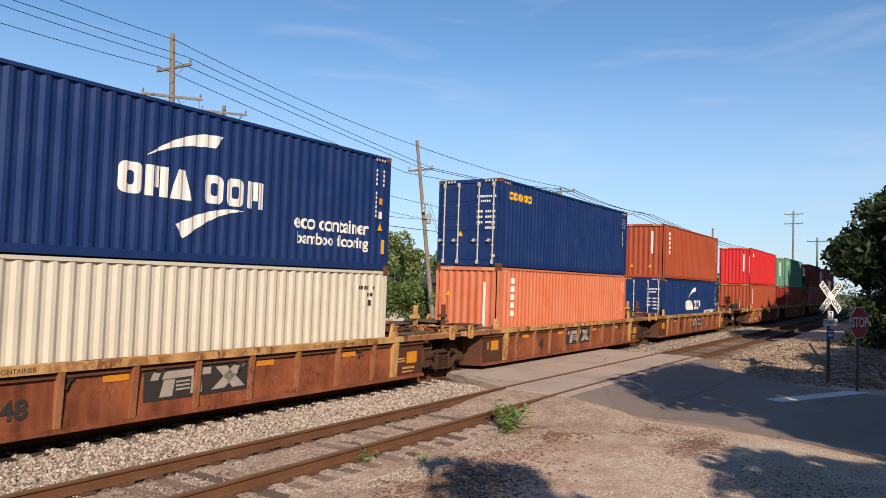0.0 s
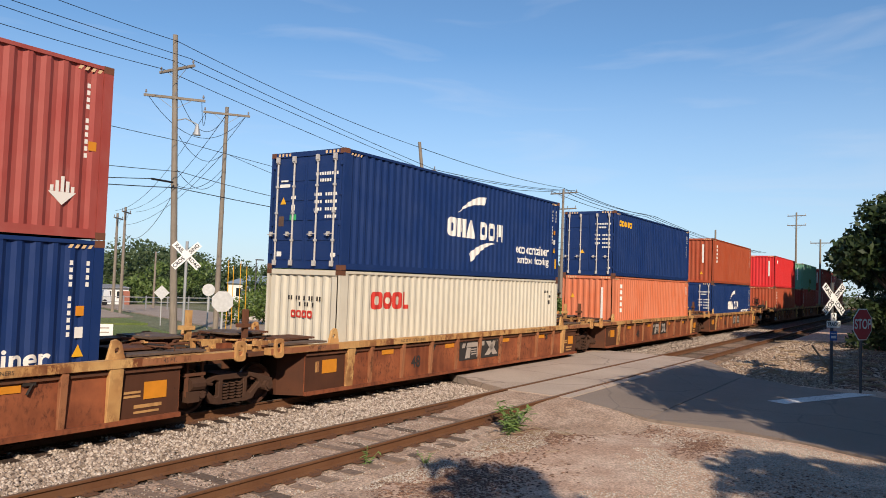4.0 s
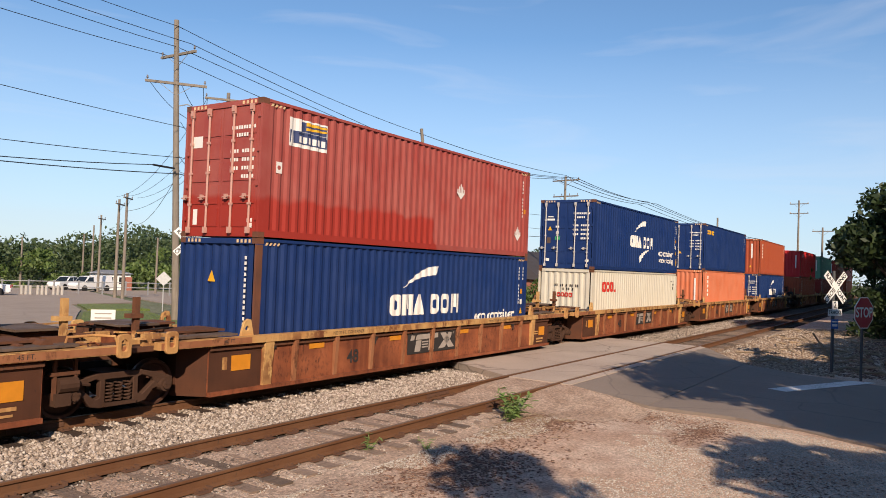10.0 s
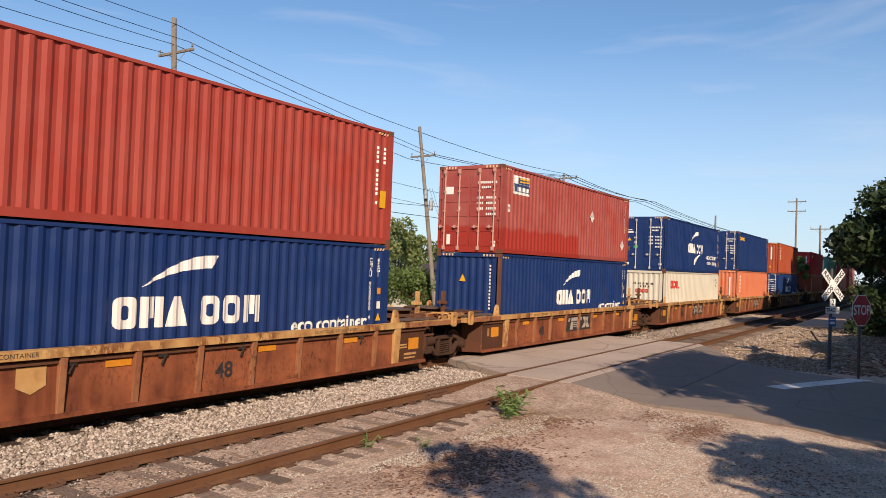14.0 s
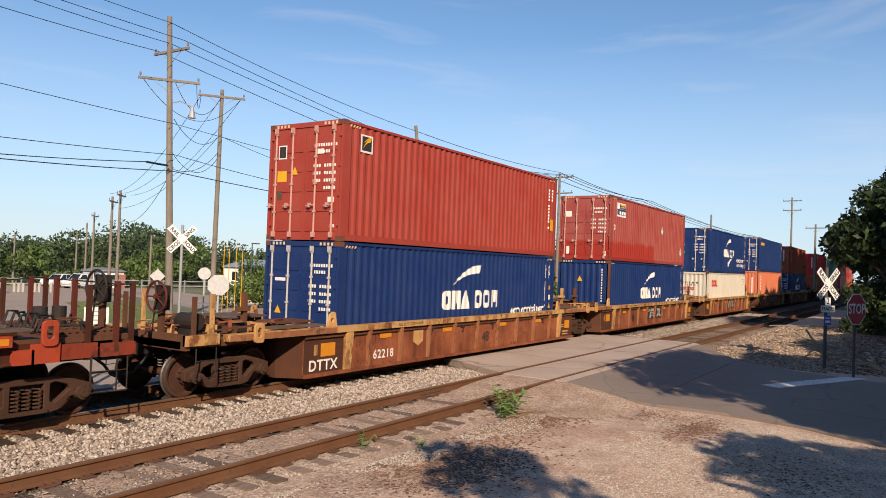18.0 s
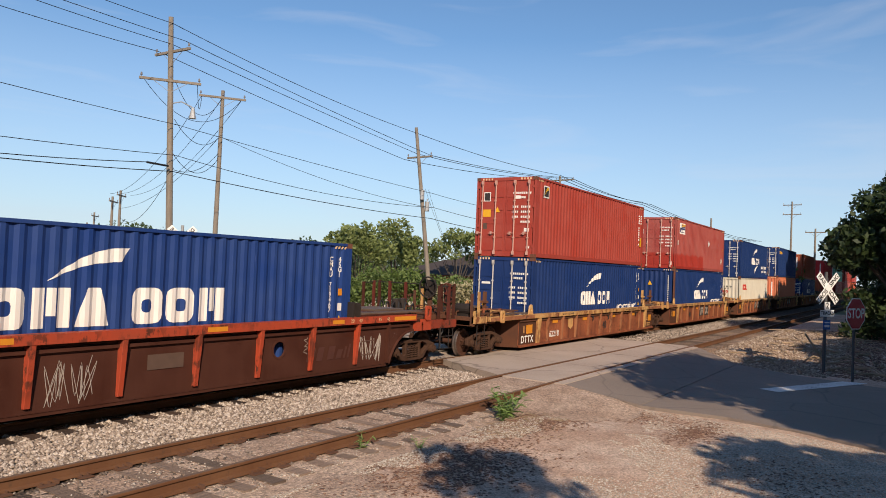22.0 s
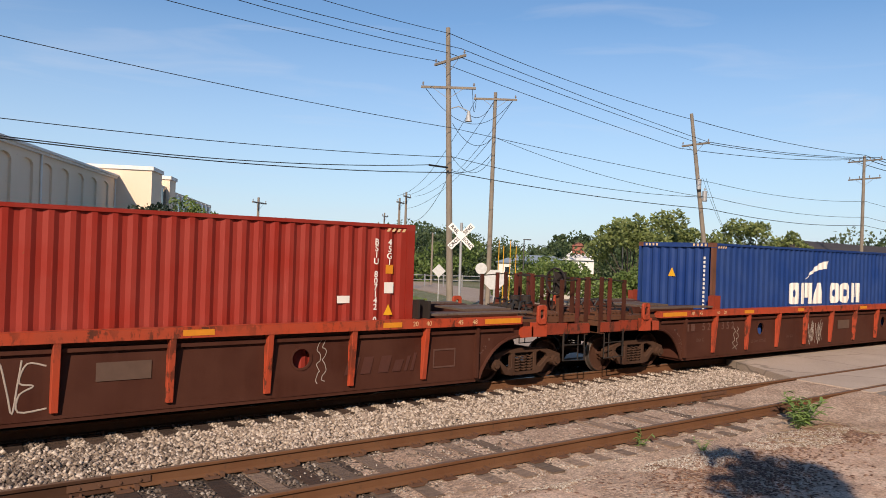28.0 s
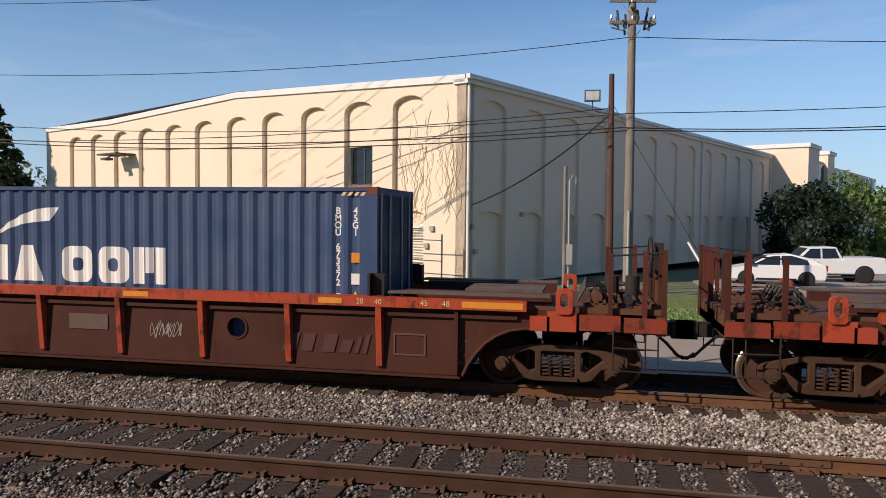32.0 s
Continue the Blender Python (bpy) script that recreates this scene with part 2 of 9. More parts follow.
M["grey_letter"] = plain("faded_grey_stencil", (0.42, 0.36, 0.31), 0.7)
M["faint_letter"] = plain("faint_stencil", (0.125, 0.058, 0.042), 0.7)
M["faint_red"] = plain("faint_red_letter_paint", (0.085, 0.026, 0.017), 0.7)
M["dark_letter"] = plain("dark_stencil", (0.035, 0.03, 0.028), 0.7)
M["red_letter"] = plain("red_stencil_paint", (0.62, 0.045, 0.03), 0.5)
M["yellow"] = plain("yellow_label", (0.80, 0.42, 0.02), 0.5, vary=0.12)
M["amber"] = plain("amber_label", (0.72, 0.27, 0.02), 0.5, vary=0.2)
M["cyan"] = plain("sky_blue_label", (0.02, 0.36, 0.72), 0.45, vary=0.15)
M["green_label"] = plain("green_label", (0.05, 0.42, 0.16), 0.5)
M["navy_label"] = plain("navy_label", (0.045, 0.065, 0.16), 0.5)
M["steel_label"] = plain("bare_plate", (0.12, 0.072, 0.052), 0.6)
M["hazard"] = plain("pale_hazard_stripe", (0.80, 0.55, 0.30), 0.5)
M["hose"] = plain("black_rubber", (0.018, 0.018, 0.018), 0.6)
M["rail"] = worn("rusty_rail_side", (0.130, 0.058, 0.029), (0.175, 0.086, 0.043), wear=(0.07, 0.045, 0.032), mix=0.8, rough=0.7, wear_at=(0.55, 0.7), relief=0.3)
M["rail_dark"] = worn("dark_brown_rail_side", (0.050, 0.024, 0.014), (0.078, 0.039, 0.023), wear=(0.04, 0.022, 0.016), mix=0.8, rough=0.6, relief=0.3)
M["rail_head_dull"] = worn("dull_brown_rail_head", (0.155, 0.100, 0.068), (0.20, 0.14, 0.10), wear=(0.08, 0.05, 0.036), mix=0.7, rough=0.55, metal=0.15)
M["rail_head"] = worn("rail_head_steel", (0.20, 0.165, 0.14), (0.30, 0.25, 0.21), wear=(0.12, 0.07, 0.05), mix=0.6, rough=0.38, metal=0.55)
M["tie_plate"] = worn("rusty_tie_plate", (0.11, 0.055, 0.035), (0.15, 0.08, 0.05), mix=0.8, rough=0.8)


def wood(name, a, b, along=(0.12, 1.6, 1.6), scale=9.0, varied=True, relief=0.012):
    m, n, l, bs = nodes_of(name)
    grain = noise_fac(n, l, scale, 8, along, 0.3, 0.7, rough=0.7)
    c = blend(n, l, grain, a, b)
    stain = noise_fac(n, l, 1.1, 4, (1, 1, 1), 0.35, 0.7)
    c = blend(n, l, times_of(n, l, stain, 0.5), c, tuple(v * 0.45 for v in a))
    if varied:
        info = n.new("ShaderNodeObjectInfo")
        hue = n.new("ShaderNodeMapRange")
        hue.inputs[3].default_value, hue.inputs[4].default_value = 0.65, 1.45
        l.new(info.outputs["Random"], hue.inputs[0])
        scaled = n.new("ShaderNodeVectorMath")
        scaled.operation = "SCALE"
        l.new(c, scaled.inputs[0])
        l.new(hue.outputs[0], scaled.inputs["Scale"])
        c = scaled.outputs[0]
    l.new(c, bs.inputs["Base Color"])
    bs.inputs["Roughness"].default_value = 0.9
    bump(n, l, bs, grain, 0.8, relief)
    return m


M["tie"] = wood("weathered_tie_wood", (0.095, 0.054, 0.035), (0.022, 0.013, 0.009), relief=0.03)
M["tie_dusty"] = wood("dusty_bleached_tie_wood", (0.30, 0.215, 0.158), (0.15, 0.102, 0.072), relief=0.03)
M["pole"] = wood("weathered_pole_wood", (0.30, 0.255, 0.205), (0.19, 0.155, 0.12), along=(2.2, 2.2, 0.1), varied=False)
M["pole_dark"] = wood("brown_treated_pole", (0.145, 0.072, 0.050), (0.085, 0.045, 0.034), along=(2.2, 2.2, 0.1), varied=False)


def stone_mix(name, tones, rough=0.92):
    """Loose stones: every stone takes its own tone."""
    m, n, l, bs = nodes_of(name)
    g = n.new("ShaderNodeNewGeometry")
    ramp = n.new("ShaderNodeValToRGB")
    for i, (p, c) in enumerate(tones):
        e = ramp.color_ramp.elements[i] if i < 2 else ramp.color_ramp.elements.new(p)
        e.position, e.color = p, (*c, 1)
    l.new(g.outputs["Random Per Island"], ramp.inputs["Fac"])
    f = noise_fac(n, l, 40.0, 4, (1, 1, 1), 0.3, 0.7)
    l.new(blend(n, l, times_of(n, l, f, 0.35), ramp.outputs["Color"], (0.16, 0.14, 0.12)), bs.inputs["Base Color"])
    bs.inputs["Roughness"].default_value = rough
    return m


M["ballast_stone"] = stone_mix("ballast_stone", ((0.0, (0.13, 0.095, 0.070)), (0.35, (0.34, 0.262, 0.200)), (0.72, (0.53, 0.435, 0.350)), (1.0, (0.70, 0.61, 0.52))))
M["spoil_stone"] = stone_mix("brown_spoil_stone", ((0.0, (0.14, 0.088, 0.055)), (0.5, (0.29, 0.205, 0.140)), (0.85, (0.44, 0.345, 0.255)), (1.0, (0.60, 0.52, 0.42))))
M["dusty_stone"] = stone_mix("mid_brown_ballast", ((0.0, (0.055, 0.038, 0.028)), (0.5, (0.135, 0.098, 0.074)), (0.85, (0.25, 0.195, 0.155)), (1.0, (0.46, 0.40, 0.34))))
M["oily_stone"] = stone_mix("dark_brown_ballast", ((0.0, (0.03, 0.021, 0.016)), (0.45, (0.085, 0.060, 0.046)), (0.75, (0.20, 0.155, 0.125)), (1.0, (0.42, 0.365, 0.31))))
M["litter"] = stone_mix("brown_leaf_litter", ((0.0, (0.10, 0.042, 0.026)), (0.55, (0.20, 0.095, 0.058)), (1.0, (0.36, 0.21, 0.13))))
M["pale_stone"] = stone_mix("pale_gravel_stone", ((0.0, (0.30, 0.245, 0.195)), (0.5, (0.48, 0.41, 0.335)), (1.0, (0.66, 0.60, 0.52))))


def ground_mat(name, a, b, c2, cell=26.0, amount=0.5, rough=0.95, deep=0.02, patch=0.35):
    """Loose ground: two soils in large patches, pebbles as fine cells, with relief."""
    m, n, l, bs = nodes_of(name)
    big = noise_fac(n, l, patch, 6, (1, 1, 1), 0.38, 0.64, rough=0.6)
    mid = noise_fac(n, l, 2.3, 6, (1, 1, 1), 0.35, 0.68)
    col = blend(n, l, big, a, b)
    col = blend(n, l, times_of(n, l, mid, 0.6), col, c2)
    tc = n.new("ShaderNodeTexCoord")
    v = n.new("ShaderNodeTexVoronoi")
    v.inputs["Scale"].default_value = cell
    l.new(tc.outputs["Object"], v.inputs["Vector"])
    tone = n.new("ShaderNodeSeparateColor")
    l.new(v.outputs["Color"], tone.inputs["Color"])
    peb = n.new("ShaderNodeMapRange")
    peb.inputs[3].default_value, peb.inputs[4].default_value = 1 - amount, 1 + amount
    l.new(tone.outputs["Red"], peb.inputs[0])
    sc = n.new("ShaderNodeVectorMath")
    sc.operation = "SCALE"
    l.new(col, sc.inputs[0])
    l.new(peb.outputs[0], sc.inputs["Scale"])
    l.new(sc.outputs[0], bs.inputs["Base Color"])
    bs.inputs["Roughness"].default_value = rough
    bump(n, l, bs, v.outputs["Distance"], 0.9, deep)
    return m


M["dirt"] = ground_mat("gravelly_dirt", (0.50, 0.345, 0.250), (0.60, 0.46, 0.355), (0.33, 0.195, 0.125), 34.0, 0.30, patch=0.6, deep=0.012)
M["track_dirt"] = ground_mat("dusty_track_fill", (0.43, 0.305, 0.222), (0.51, 0.385, 0.29), (0.27, 0.17, 0.112), 30.0, 0.4, patch=0.9)
# Dark bed: shade in the gaps between stones, put into its colour.
M["ballast"] = ground_mat("ballast_bed", (0.09, 0.062, 0.045), (0.065, 0.045, 0.032), (0.04, 0.026, 0.018), 20.0, 0.6, deep=0.05, patch=0.8)
M["grass"] = ground_mat("mown_grass", (0.15, 0.20, 0.045), (0.22, 0.25, 0.075), (0.11, 0.16, 0.035), 34.0, 0.45, deep=0.04)
M["field"] = ground_mat("rough_ground", (0.13, 0.145, 0.06), (0.22, 0.20, 0.13), (0.09, 0.11, 0.04), 6.0, 0.3, deep=0.05, patch=0.05)


def asphalt(name, a, b, crack=0.25):
    m, n, l, bs = nodes_of(name)
    big = noise_fac(n, l, 0.5, 6, (1, 1, 1), 0.35, 0.68)
    spots = noise_fac(n, l, 55.0, 3, (1, 1, 1), 0.3, 0.75)
    col = blend(n, l, big, a, b)
    col = blend(n, l, times_of(n, l, spots, 0.5), col, tuple(v * 1.55 for v in b))
    tc = n.new("ShaderNodeTexCoord")
    v = n.new("ShaderNodeTexVoronoi")
    v.feature = "DISTANCE_TO_EDGE"
    v.inputs["Scale"].default_value = 0.45
    w = n.new("ShaderNodeTexNoise")
    w.inputs["Scale"].default_value = 1.7
    l.new(tc.outputs["Object"], w.inputs["Vector"])
    l.new(blend(n, l, 0.25, tc.outputs["Object"], w.outputs["Color"]), v.inputs["Vector"])
    k = n.new("ShaderNodeMapRange")
    k.inputs[1].default_value, k.inputs[2].default_value = 0.004, 0.014
    k.inputs[3].default_value, k.inputs[4].default_value = crack, 0.0
    l.new(v.outputs["Distance"], k.inputs[0])
    l.new(blend(n, l, k.outputs[0], col, (0.03, 0.028, 0.026)), bs.inputs["Base Color"])
    bs.inputs["Roughness"].default_value = 0.85
    bump(n, l, bs, spots, 0.5, 0.006)
    return m


M["asphalt"] = asphalt("worn_asphalt", (0.165, 0.132, 0.106), (0.212, 0.170, 0.138))
M["lot"] = asphalt("pale_lot_asphalt", (0.265, 0.207, 0.160), (0.325, 0.256, 0.200))
M["crossing"] = asphalt("crossing_paving", (0.325, 0.255, 0.202), (0.42, 0.34, 0.273), 0.4)
M["road_paint"] = worn("worn_road_paint", (0.78, 0.76, 0.72), (0.58, 0.56, 0.52), wear=(0.2, 0.19, 0.18), wear_at=(0.52, 0.6), mix=0.7, rough=0.8)
M["kerb"] = plain("pale_concrete", (0.50, 0.47, 0.42), 0.9)
M["stucco"] = worn("cream_painted_wall", (0.82, 0.67, 0.51), (0.77, 0.62, 0.47), wear=(0.40, 0.27, 0.19), wear_at=(0.645, 0.70), mix=0.5, rough=0.85, scale=0.35,
                   fine=3.0, relief=0.3)
M["wall_trim"] = worn("white_painted_trim", (0.78, 0.76, 0.72), (0.66, 0.63, 0.58), mix=0.5, rough=0.6)
M["roof"] = plain("grey_roofing", (0.20, 0.21, 0.23), 0.8)
M["roof_dark"] = plain("dark_brown_roofing", (0.065, 0.052, 0.048), 0.9)
M["roof_blue"] = plain("blue_grey_metal_roof", (0.25, 0.31, 0.37), 0.5)
M["brick_far"] = plain("brick_wall", (0.34, 0.13, 0.09), 0.9)
M["white_wall"] = plain("white_siding", (0.72, 0.72, 0.70), 0.7, vary=0.1)
M["galv"] = worn("galvanised_steel", (0.42, 0.43, 0.43), (0.34, 0.34, 0.34), mix=0.6, rough=0.5, metal=0.4)
M["wire"] = plain("black_wire", (0.014, 0.014, 0.015), 0.6)
M["insulator"] = plain("glazed_insulator", (0.22, 0.20, 0.19), 0.25)
M["sign_white"] = plain("reflective_white_sheet", (0.80, 0.79, 0.76), 0.45, vary=0.08)
M["sign_red"] = plain("reflective_red_sheet", (0.50, 0.018, 0.030), 0.45, vary=0.15)
M["sign_blue"] = plain("blue_sign_sheet", (0.03, 0.12, 0.42), 0.45)
M["sign_back"] = plain("aluminium_sign_back", (0.62, 0.62, 0.61), 0.45, 0.2)
M["post_dark"] = worn("dark_steel_post", (0.075, 0.08, 0.085), (0.12, 0.11, 0.10), mix=0.6, rough=0.6)
M["car_white"] = plain("white_car_paint", (0.78, 0.78, 0.77), 0.25, vary=0.04)
M["tyre"] = plain("tyre_rubber", (0.02, 0.02, 0.021), 0.85)
M["lamp_red"] = plain("red_tail_lamp", (0.38, 0.01, 0.012), 0.2)
M["black_plastic"] = plain("black_plastic", (0.02, 0.02, 0.022), 0.5)
M["vine"] = plain("dry_vine", (0.40, 0.29, 0.19), 0.95)
M["brush_dry"] = plain("dead_brush", (0.34, 0.25, 0.16), 0.95)
M["bark"] = wood("tree_bark", (0.13, 0.105, 0.085), (0.07, 0.055, 0.045), along=(2, 2, 0.3), varied=False)


def glass_dark(name):
    m, n, l, bs = nodes_of(name)
    bs.inputs["Base Color"].default_value = (0.015, 0.02, 0.025, 1)
    bs.inputs["Roughness"].default_value = 0.06
    bs.inputs["Specular IOR Level"].default_value = 0.5
    return m


M["glass"] = glass_dark("dark_window_glass")


def leaf_mat(name, a, b, c2):
    m, n, l, bs = nodes_of(name)
    g = n.new("ShaderNodeNewGeometry")
    ramp = n.new("ShaderNodeValToRGB")
    for i, (p, c) in enumerate(((0.0, a), (0.6, b), (1.0, c2))):
        e = ramp.color_ramp.elements[i] if i < 2 else ramp.color_ramp.elements.new(p)
        e.position, e.color = p, (*c, 1)
    l.new(g.outputs["Random Per Island"], ramp.inputs["Fac"])
    patch = noise_fac(n, l, 0.35, 3, (1, 1, 1), 0.35, 0.65)
    col = blend(n, l, times_of(n, l, patch, 0.5), ramp.outputs["Color"], tuple(v * 0.6 for v in a))
    l.new(col, bs.inputs["Base Color"])
    bs.inputs["Roughness"].default_value = 0.6
    tr = n.new("ShaderNodeBsdfTranslucent")
    l.new(col, tr.inputs["Color"])
    mx = n.new("ShaderNodeMixShader")
    mx.inputs[0].default_value = 0.28
    l.new(bs.outputs[0], mx.inputs[1])
    l.new(tr.outputs[0], mx.inputs[2])
    l.new(mx.outputs[0], n["Material Output"].inputs["Surface"])
    return m


M["leaf"] = leaf_mat("green_leaves", (0.090, 0.150, 0.034), (0.155, 0.230, 0.056), (0.22, 0.29, 0.090))
M["leaf_light"] = leaf_mat("light_yellowish_leaves", (0.15, 0.20, 0.055), (0.22, 0.27, 0.085), (0.31, 0.35, 0.13))
# Extra dark: the deep shade of these trees is put into the colour.
M["leaf_dark"] = leaf_mat("dark_green_leaves", (0.020, 0.040, 0.011), (0.036, 0.065, 0.017), (0.064, 0.096, 0.027))
# Near-black: shade on the tree by the warehouse, put into its leaf colour.
M["leaf_evergreen"] = leaf_mat("shade_darkened_leaves", (0.012, 0.028, 0.012), (0.022, 0.042, 0.018), (0.035, 0.058, 0.024))
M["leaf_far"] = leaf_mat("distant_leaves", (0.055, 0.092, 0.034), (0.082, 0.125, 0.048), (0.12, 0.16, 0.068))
M["leaf_bright"] = leaf_mat("bright_green_leaves", (0.17, 0.27, 0.07), (0.26, 0.38, 0.11), (0.36, 0.46, 0.18))
M["flower"] = leaf_mat("cream_blossom", (0.45, 0.40, 0.24), (0.55, 0.50, 0.32), (0.30, 0.30, 0.12))

# ---- mesh helpers ----


def part(name, bm, mat, parent=None, label="", smooth=False):
    """One mesh object from a bmesh, under a thing or a part."""
    me = bpy.data.meshes.new(name)
    bm.to_mesh(me)
    bm.free()
    return dress(name, me, mat, parent, label, smooth)


def dress(name, me, mat, parent=None, label="", smooth=False):
    for x in mat if isinstance(mat, (list, tuple)) else (mat,):
        me.materials.append(M[x] if isinstance(x, str) else x)
    if smooth:
        me.polygons.foreach_set("use_smooth", [True] * len(me.polygons))
    ob = new(name, me)
    if parent is not None:
        ob.parent = parent
    return tagged(ob, label=label, kind="stuff" if name in ("stencil", "lettering", "sticker_mark") else "")


def base(name, at=(0, 0, 0), turn=0.0, **tags):
    ob = new(name)
    ob.empty_display_size = 0.2
    ob.matrix_basis = pose(*at, 0, 0, turn)
    return tagged(ob, **tags)


def box(bm, x0, x1, y0, y1, z0, z1, m=None):
    vs = [bm.verts.new(v) for v in ((x0, y0, z0), (x1, y0, z0), (x1, y1, z0), (x0, y1, z0), (x0, y0, z1), (x1, y0, z1), (x1, y1, z1), (x0, y1, z1))]
    if m is not None:
        for v in vs:
            v.co = m @ v.co
    fs = [bm.faces.new([vs[i] for i in q]) for q in ((0, 3, 2, 1), (4, 5, 6, 7), (0, 1, 5, 4), (1, 2, 6, 5), (2, 3, 7, 6), (3, 0, 4, 7))]
    return fs


def boxes(*rows):
    bm = bmesh.new()
    for r in rows:
        box(bm, *r)
    return bm


def bevelled(bm, w=0.01, seg=1):
    bmesh.ops.bevel(bm, geom=[e for e in bm.edges if len(e.link_faces) == 2 and e.calc_face_angle(0) > 0.5], offset=w, segments=seg, affect="EDGES", clamp_overlap=True)
    return bm


def rod(bm, p, q, r, n=8, r2=None):
    p, q = Vector(p), Vector(q)
    w = (q - p).normalized()
    u = w.orthogonal().normalized()
    v = w.cross(u)
    r2 = r if r2 is None else r2
    a = [bm.verts.new(p + (u * math.cos(k) + v * math.sin(k)) * r) for k in (2 * math.pi * i / n for i in range(n))]
    b = [bm.verts.new(q + (u * math.cos(k) + v * math.sin(k)) * r2) for k in (2 * math.pi * i / n for i in range(n))]
    for i in range(n):
        bm.faces.new((a[i], a[(i + 1) % n], b[(i + 1) % n], b[i]))
    bm.faces.new(a[::-1])
    bm.faces.new(b)


def tube(bm, pts, r, n=6):
    pts = [Vector(p) for p in pts]
    rings = []
    u = None
    for i, p in enumerate(pts):
        w = (pts[min(i + 1, len(pts) - 1)] - pts[max(i - 1, 0)]).normalized()
        u = w.orthogonal().normalized() if u is None else (u - w * u.dot(w)).normalized()
        v = w.cross(u)
        rings.append([bm.verts.new(p + (u * math.cos(k) + v * math.sin(k)) * r) for k in (2 * math.pi * j / n for j in range(n))])
    for a, b in zip(rings, rings[1:]):
        for i in range(n):
            bm.faces.new((a[i], a[(i + 1) % n], b[(i + 1) % n], b[i]))
    bm.faces.new(rings[0][::-1])
    bm.faces.new(rings[-1])


def plate(loops, y0, y1, bm=None):
    """A flat plate in the x-z plane between y0 and y1: the first loop is its outline, the others are holes."""
    flat = bmesh.new()
    for loop in loops:
        vs = [flat.verts.new((x, y0, z)) for x, z in loop]
        for i in range(len(vs)):
            flat.edges.new((vs[i], vs[(i + 1) % len(vs)]))
    bmesh.ops.triangle_fill(flat, use_beauty=True, use_dissolve=False, edges=flat.edges[:])
    got = bmesh.ops.extrude_face_region(flat, geom=flat.faces[:])
    bmesh.ops.translate(flat, vec=(0, y1 - y0, 0), verts=[g for g in got["geom"] if isinstance(g, bmesh.types.BMVert)])
    bmesh.ops.recalc_face_normals(flat, faces=flat.faces[:])
    if bm is None:
        return flat
    merge(bm, flat)
    return bm


def merge(bm, other, m=None):
    me = bpy.data.meshes.new("tmp")
    other.to_mesh(me)
    other.free()
    if m is not None:
        me.transform(m)
    bm.from_mesh(me)
    bpy.data.meshes.remove(me)
    return bm


def ring(cx, cz, r, n=20, r2=None, start=0.0):
    r2 = r if r2 is None else r2
    return [(cx + r * math.cos(start + 2 * math.pi * i / n), cz + r2 * math.sin(start + 2 * math.pi * i / n)) for i in range(n)]


def rect(x0, x1, z0, z1):
    return [(x0, z0), (x1, z0), (x1, z1), (x0, z1)]


def lathe(profile, n=28, axis="y"):
    """Turns (radius, along) pairs about the y axis."""
    bm = bmesh.new()
    rings = []
    for r, a in profile:
        rings.append([bm.verts.new((r * math.cos(2 * math.pi * i / n), a, r * math.sin(2 * math.pi * i / n))) for i in range(n)])
    for p, q in zip(rings, rings[1:]):
        for i in range(n):
            bm.faces.new((p[i], p[(i + 1) % n], q[(i + 1) % n], q[i]))
    bm.faces.new(rings[0][::-1])
    bm.faces.new(rings[-1])
    bmesh.ops.recalc_face_normals(bm, faces=bm.faces[:])
    return bm


def text_bm(words, size, align="CENTER", spacing=1.0):
    """Letters of the built-in font, flat in the x-z plane, facing -y."""
    cu = bpy.data.curves.new("words", "FONT")
    cu.body, cu.size, cu.align_x, cu.align_y, cu.space_character = words, size, align, "CENTER", spacing
    cu.offset = 0.022 * size if size > 0.14 else 0.0
    ob = bpy.data.objects.new("words", cu)
    scene.collection.objects.link(ob)
    bpy.context.view_layer.update()
    me = bpy.data.meshes.new_from_object(ob.evaluated_get(bpy.context.evaluated_depsgraph_get()))
    bpy.data.objects.remove(ob)
    bpy.data.curves.remove(cu)
    me.transform(Matrix.Rotation(radians(90), 4, "X"))
    bm = bmesh.new()
    bm.from_mesh(me)
    bpy.data.meshes.remove(me)
    return bm


def sheet(name, outline, z, mat, label, category, thick=0.05, grid=0.0):
    """A flat slab with the given outline in plan."""
    bm = plate([[(x, y) for x, y in outline]], 0.0, thick)
    bm.transform(Matrix(((1, 0, 0, 0), (0, 0, 1, 0), (0, -1, 0, z), (0, 0, 0, 1))))
    for v in bm.verts:
        v.co.z += far_slope(v.co.x, v.co.y)
    bmesh.ops.recalc_face_normals(bm, faces=bm.faces[:])
    return tagged(part(name, bm, mat), label=label, category=category, kind="structure")


# ---- ground ----
GROUND = -0.22
TRACK_NEAR, TRACK_MAIN = 8.335, 12.663      # centre lines
GAUGE = 0.7525


def lines_of(lo, hi, near_lo, near_hi, step):
    out, v = [], near_lo
    while v <= near_hi:
        out.append(v)
        v += step
    s, v = step, near_hi
    while v < hi:
        s *= 1.35
        v += s
        out.append(min(v, hi))
    s, v, low = step, near_lo, []
    while v > lo:
        s *= 1.35
        v -= s
        low.append(max(v, lo))
    return low[::-1] + out


def smooth_step(a, b, v):
    t = max(0.0, min(1.0, (v - a) / (b - a)))
    return t * t * (3 - 2 * t)


def far_slope(x, y):
    """Beyond the tracks the land falls gently away."""
    return -0.024 * max(0.0, min(120.0, 0.454 * x + 0.891 * y) - 30.0) if y > 20 else 0.0


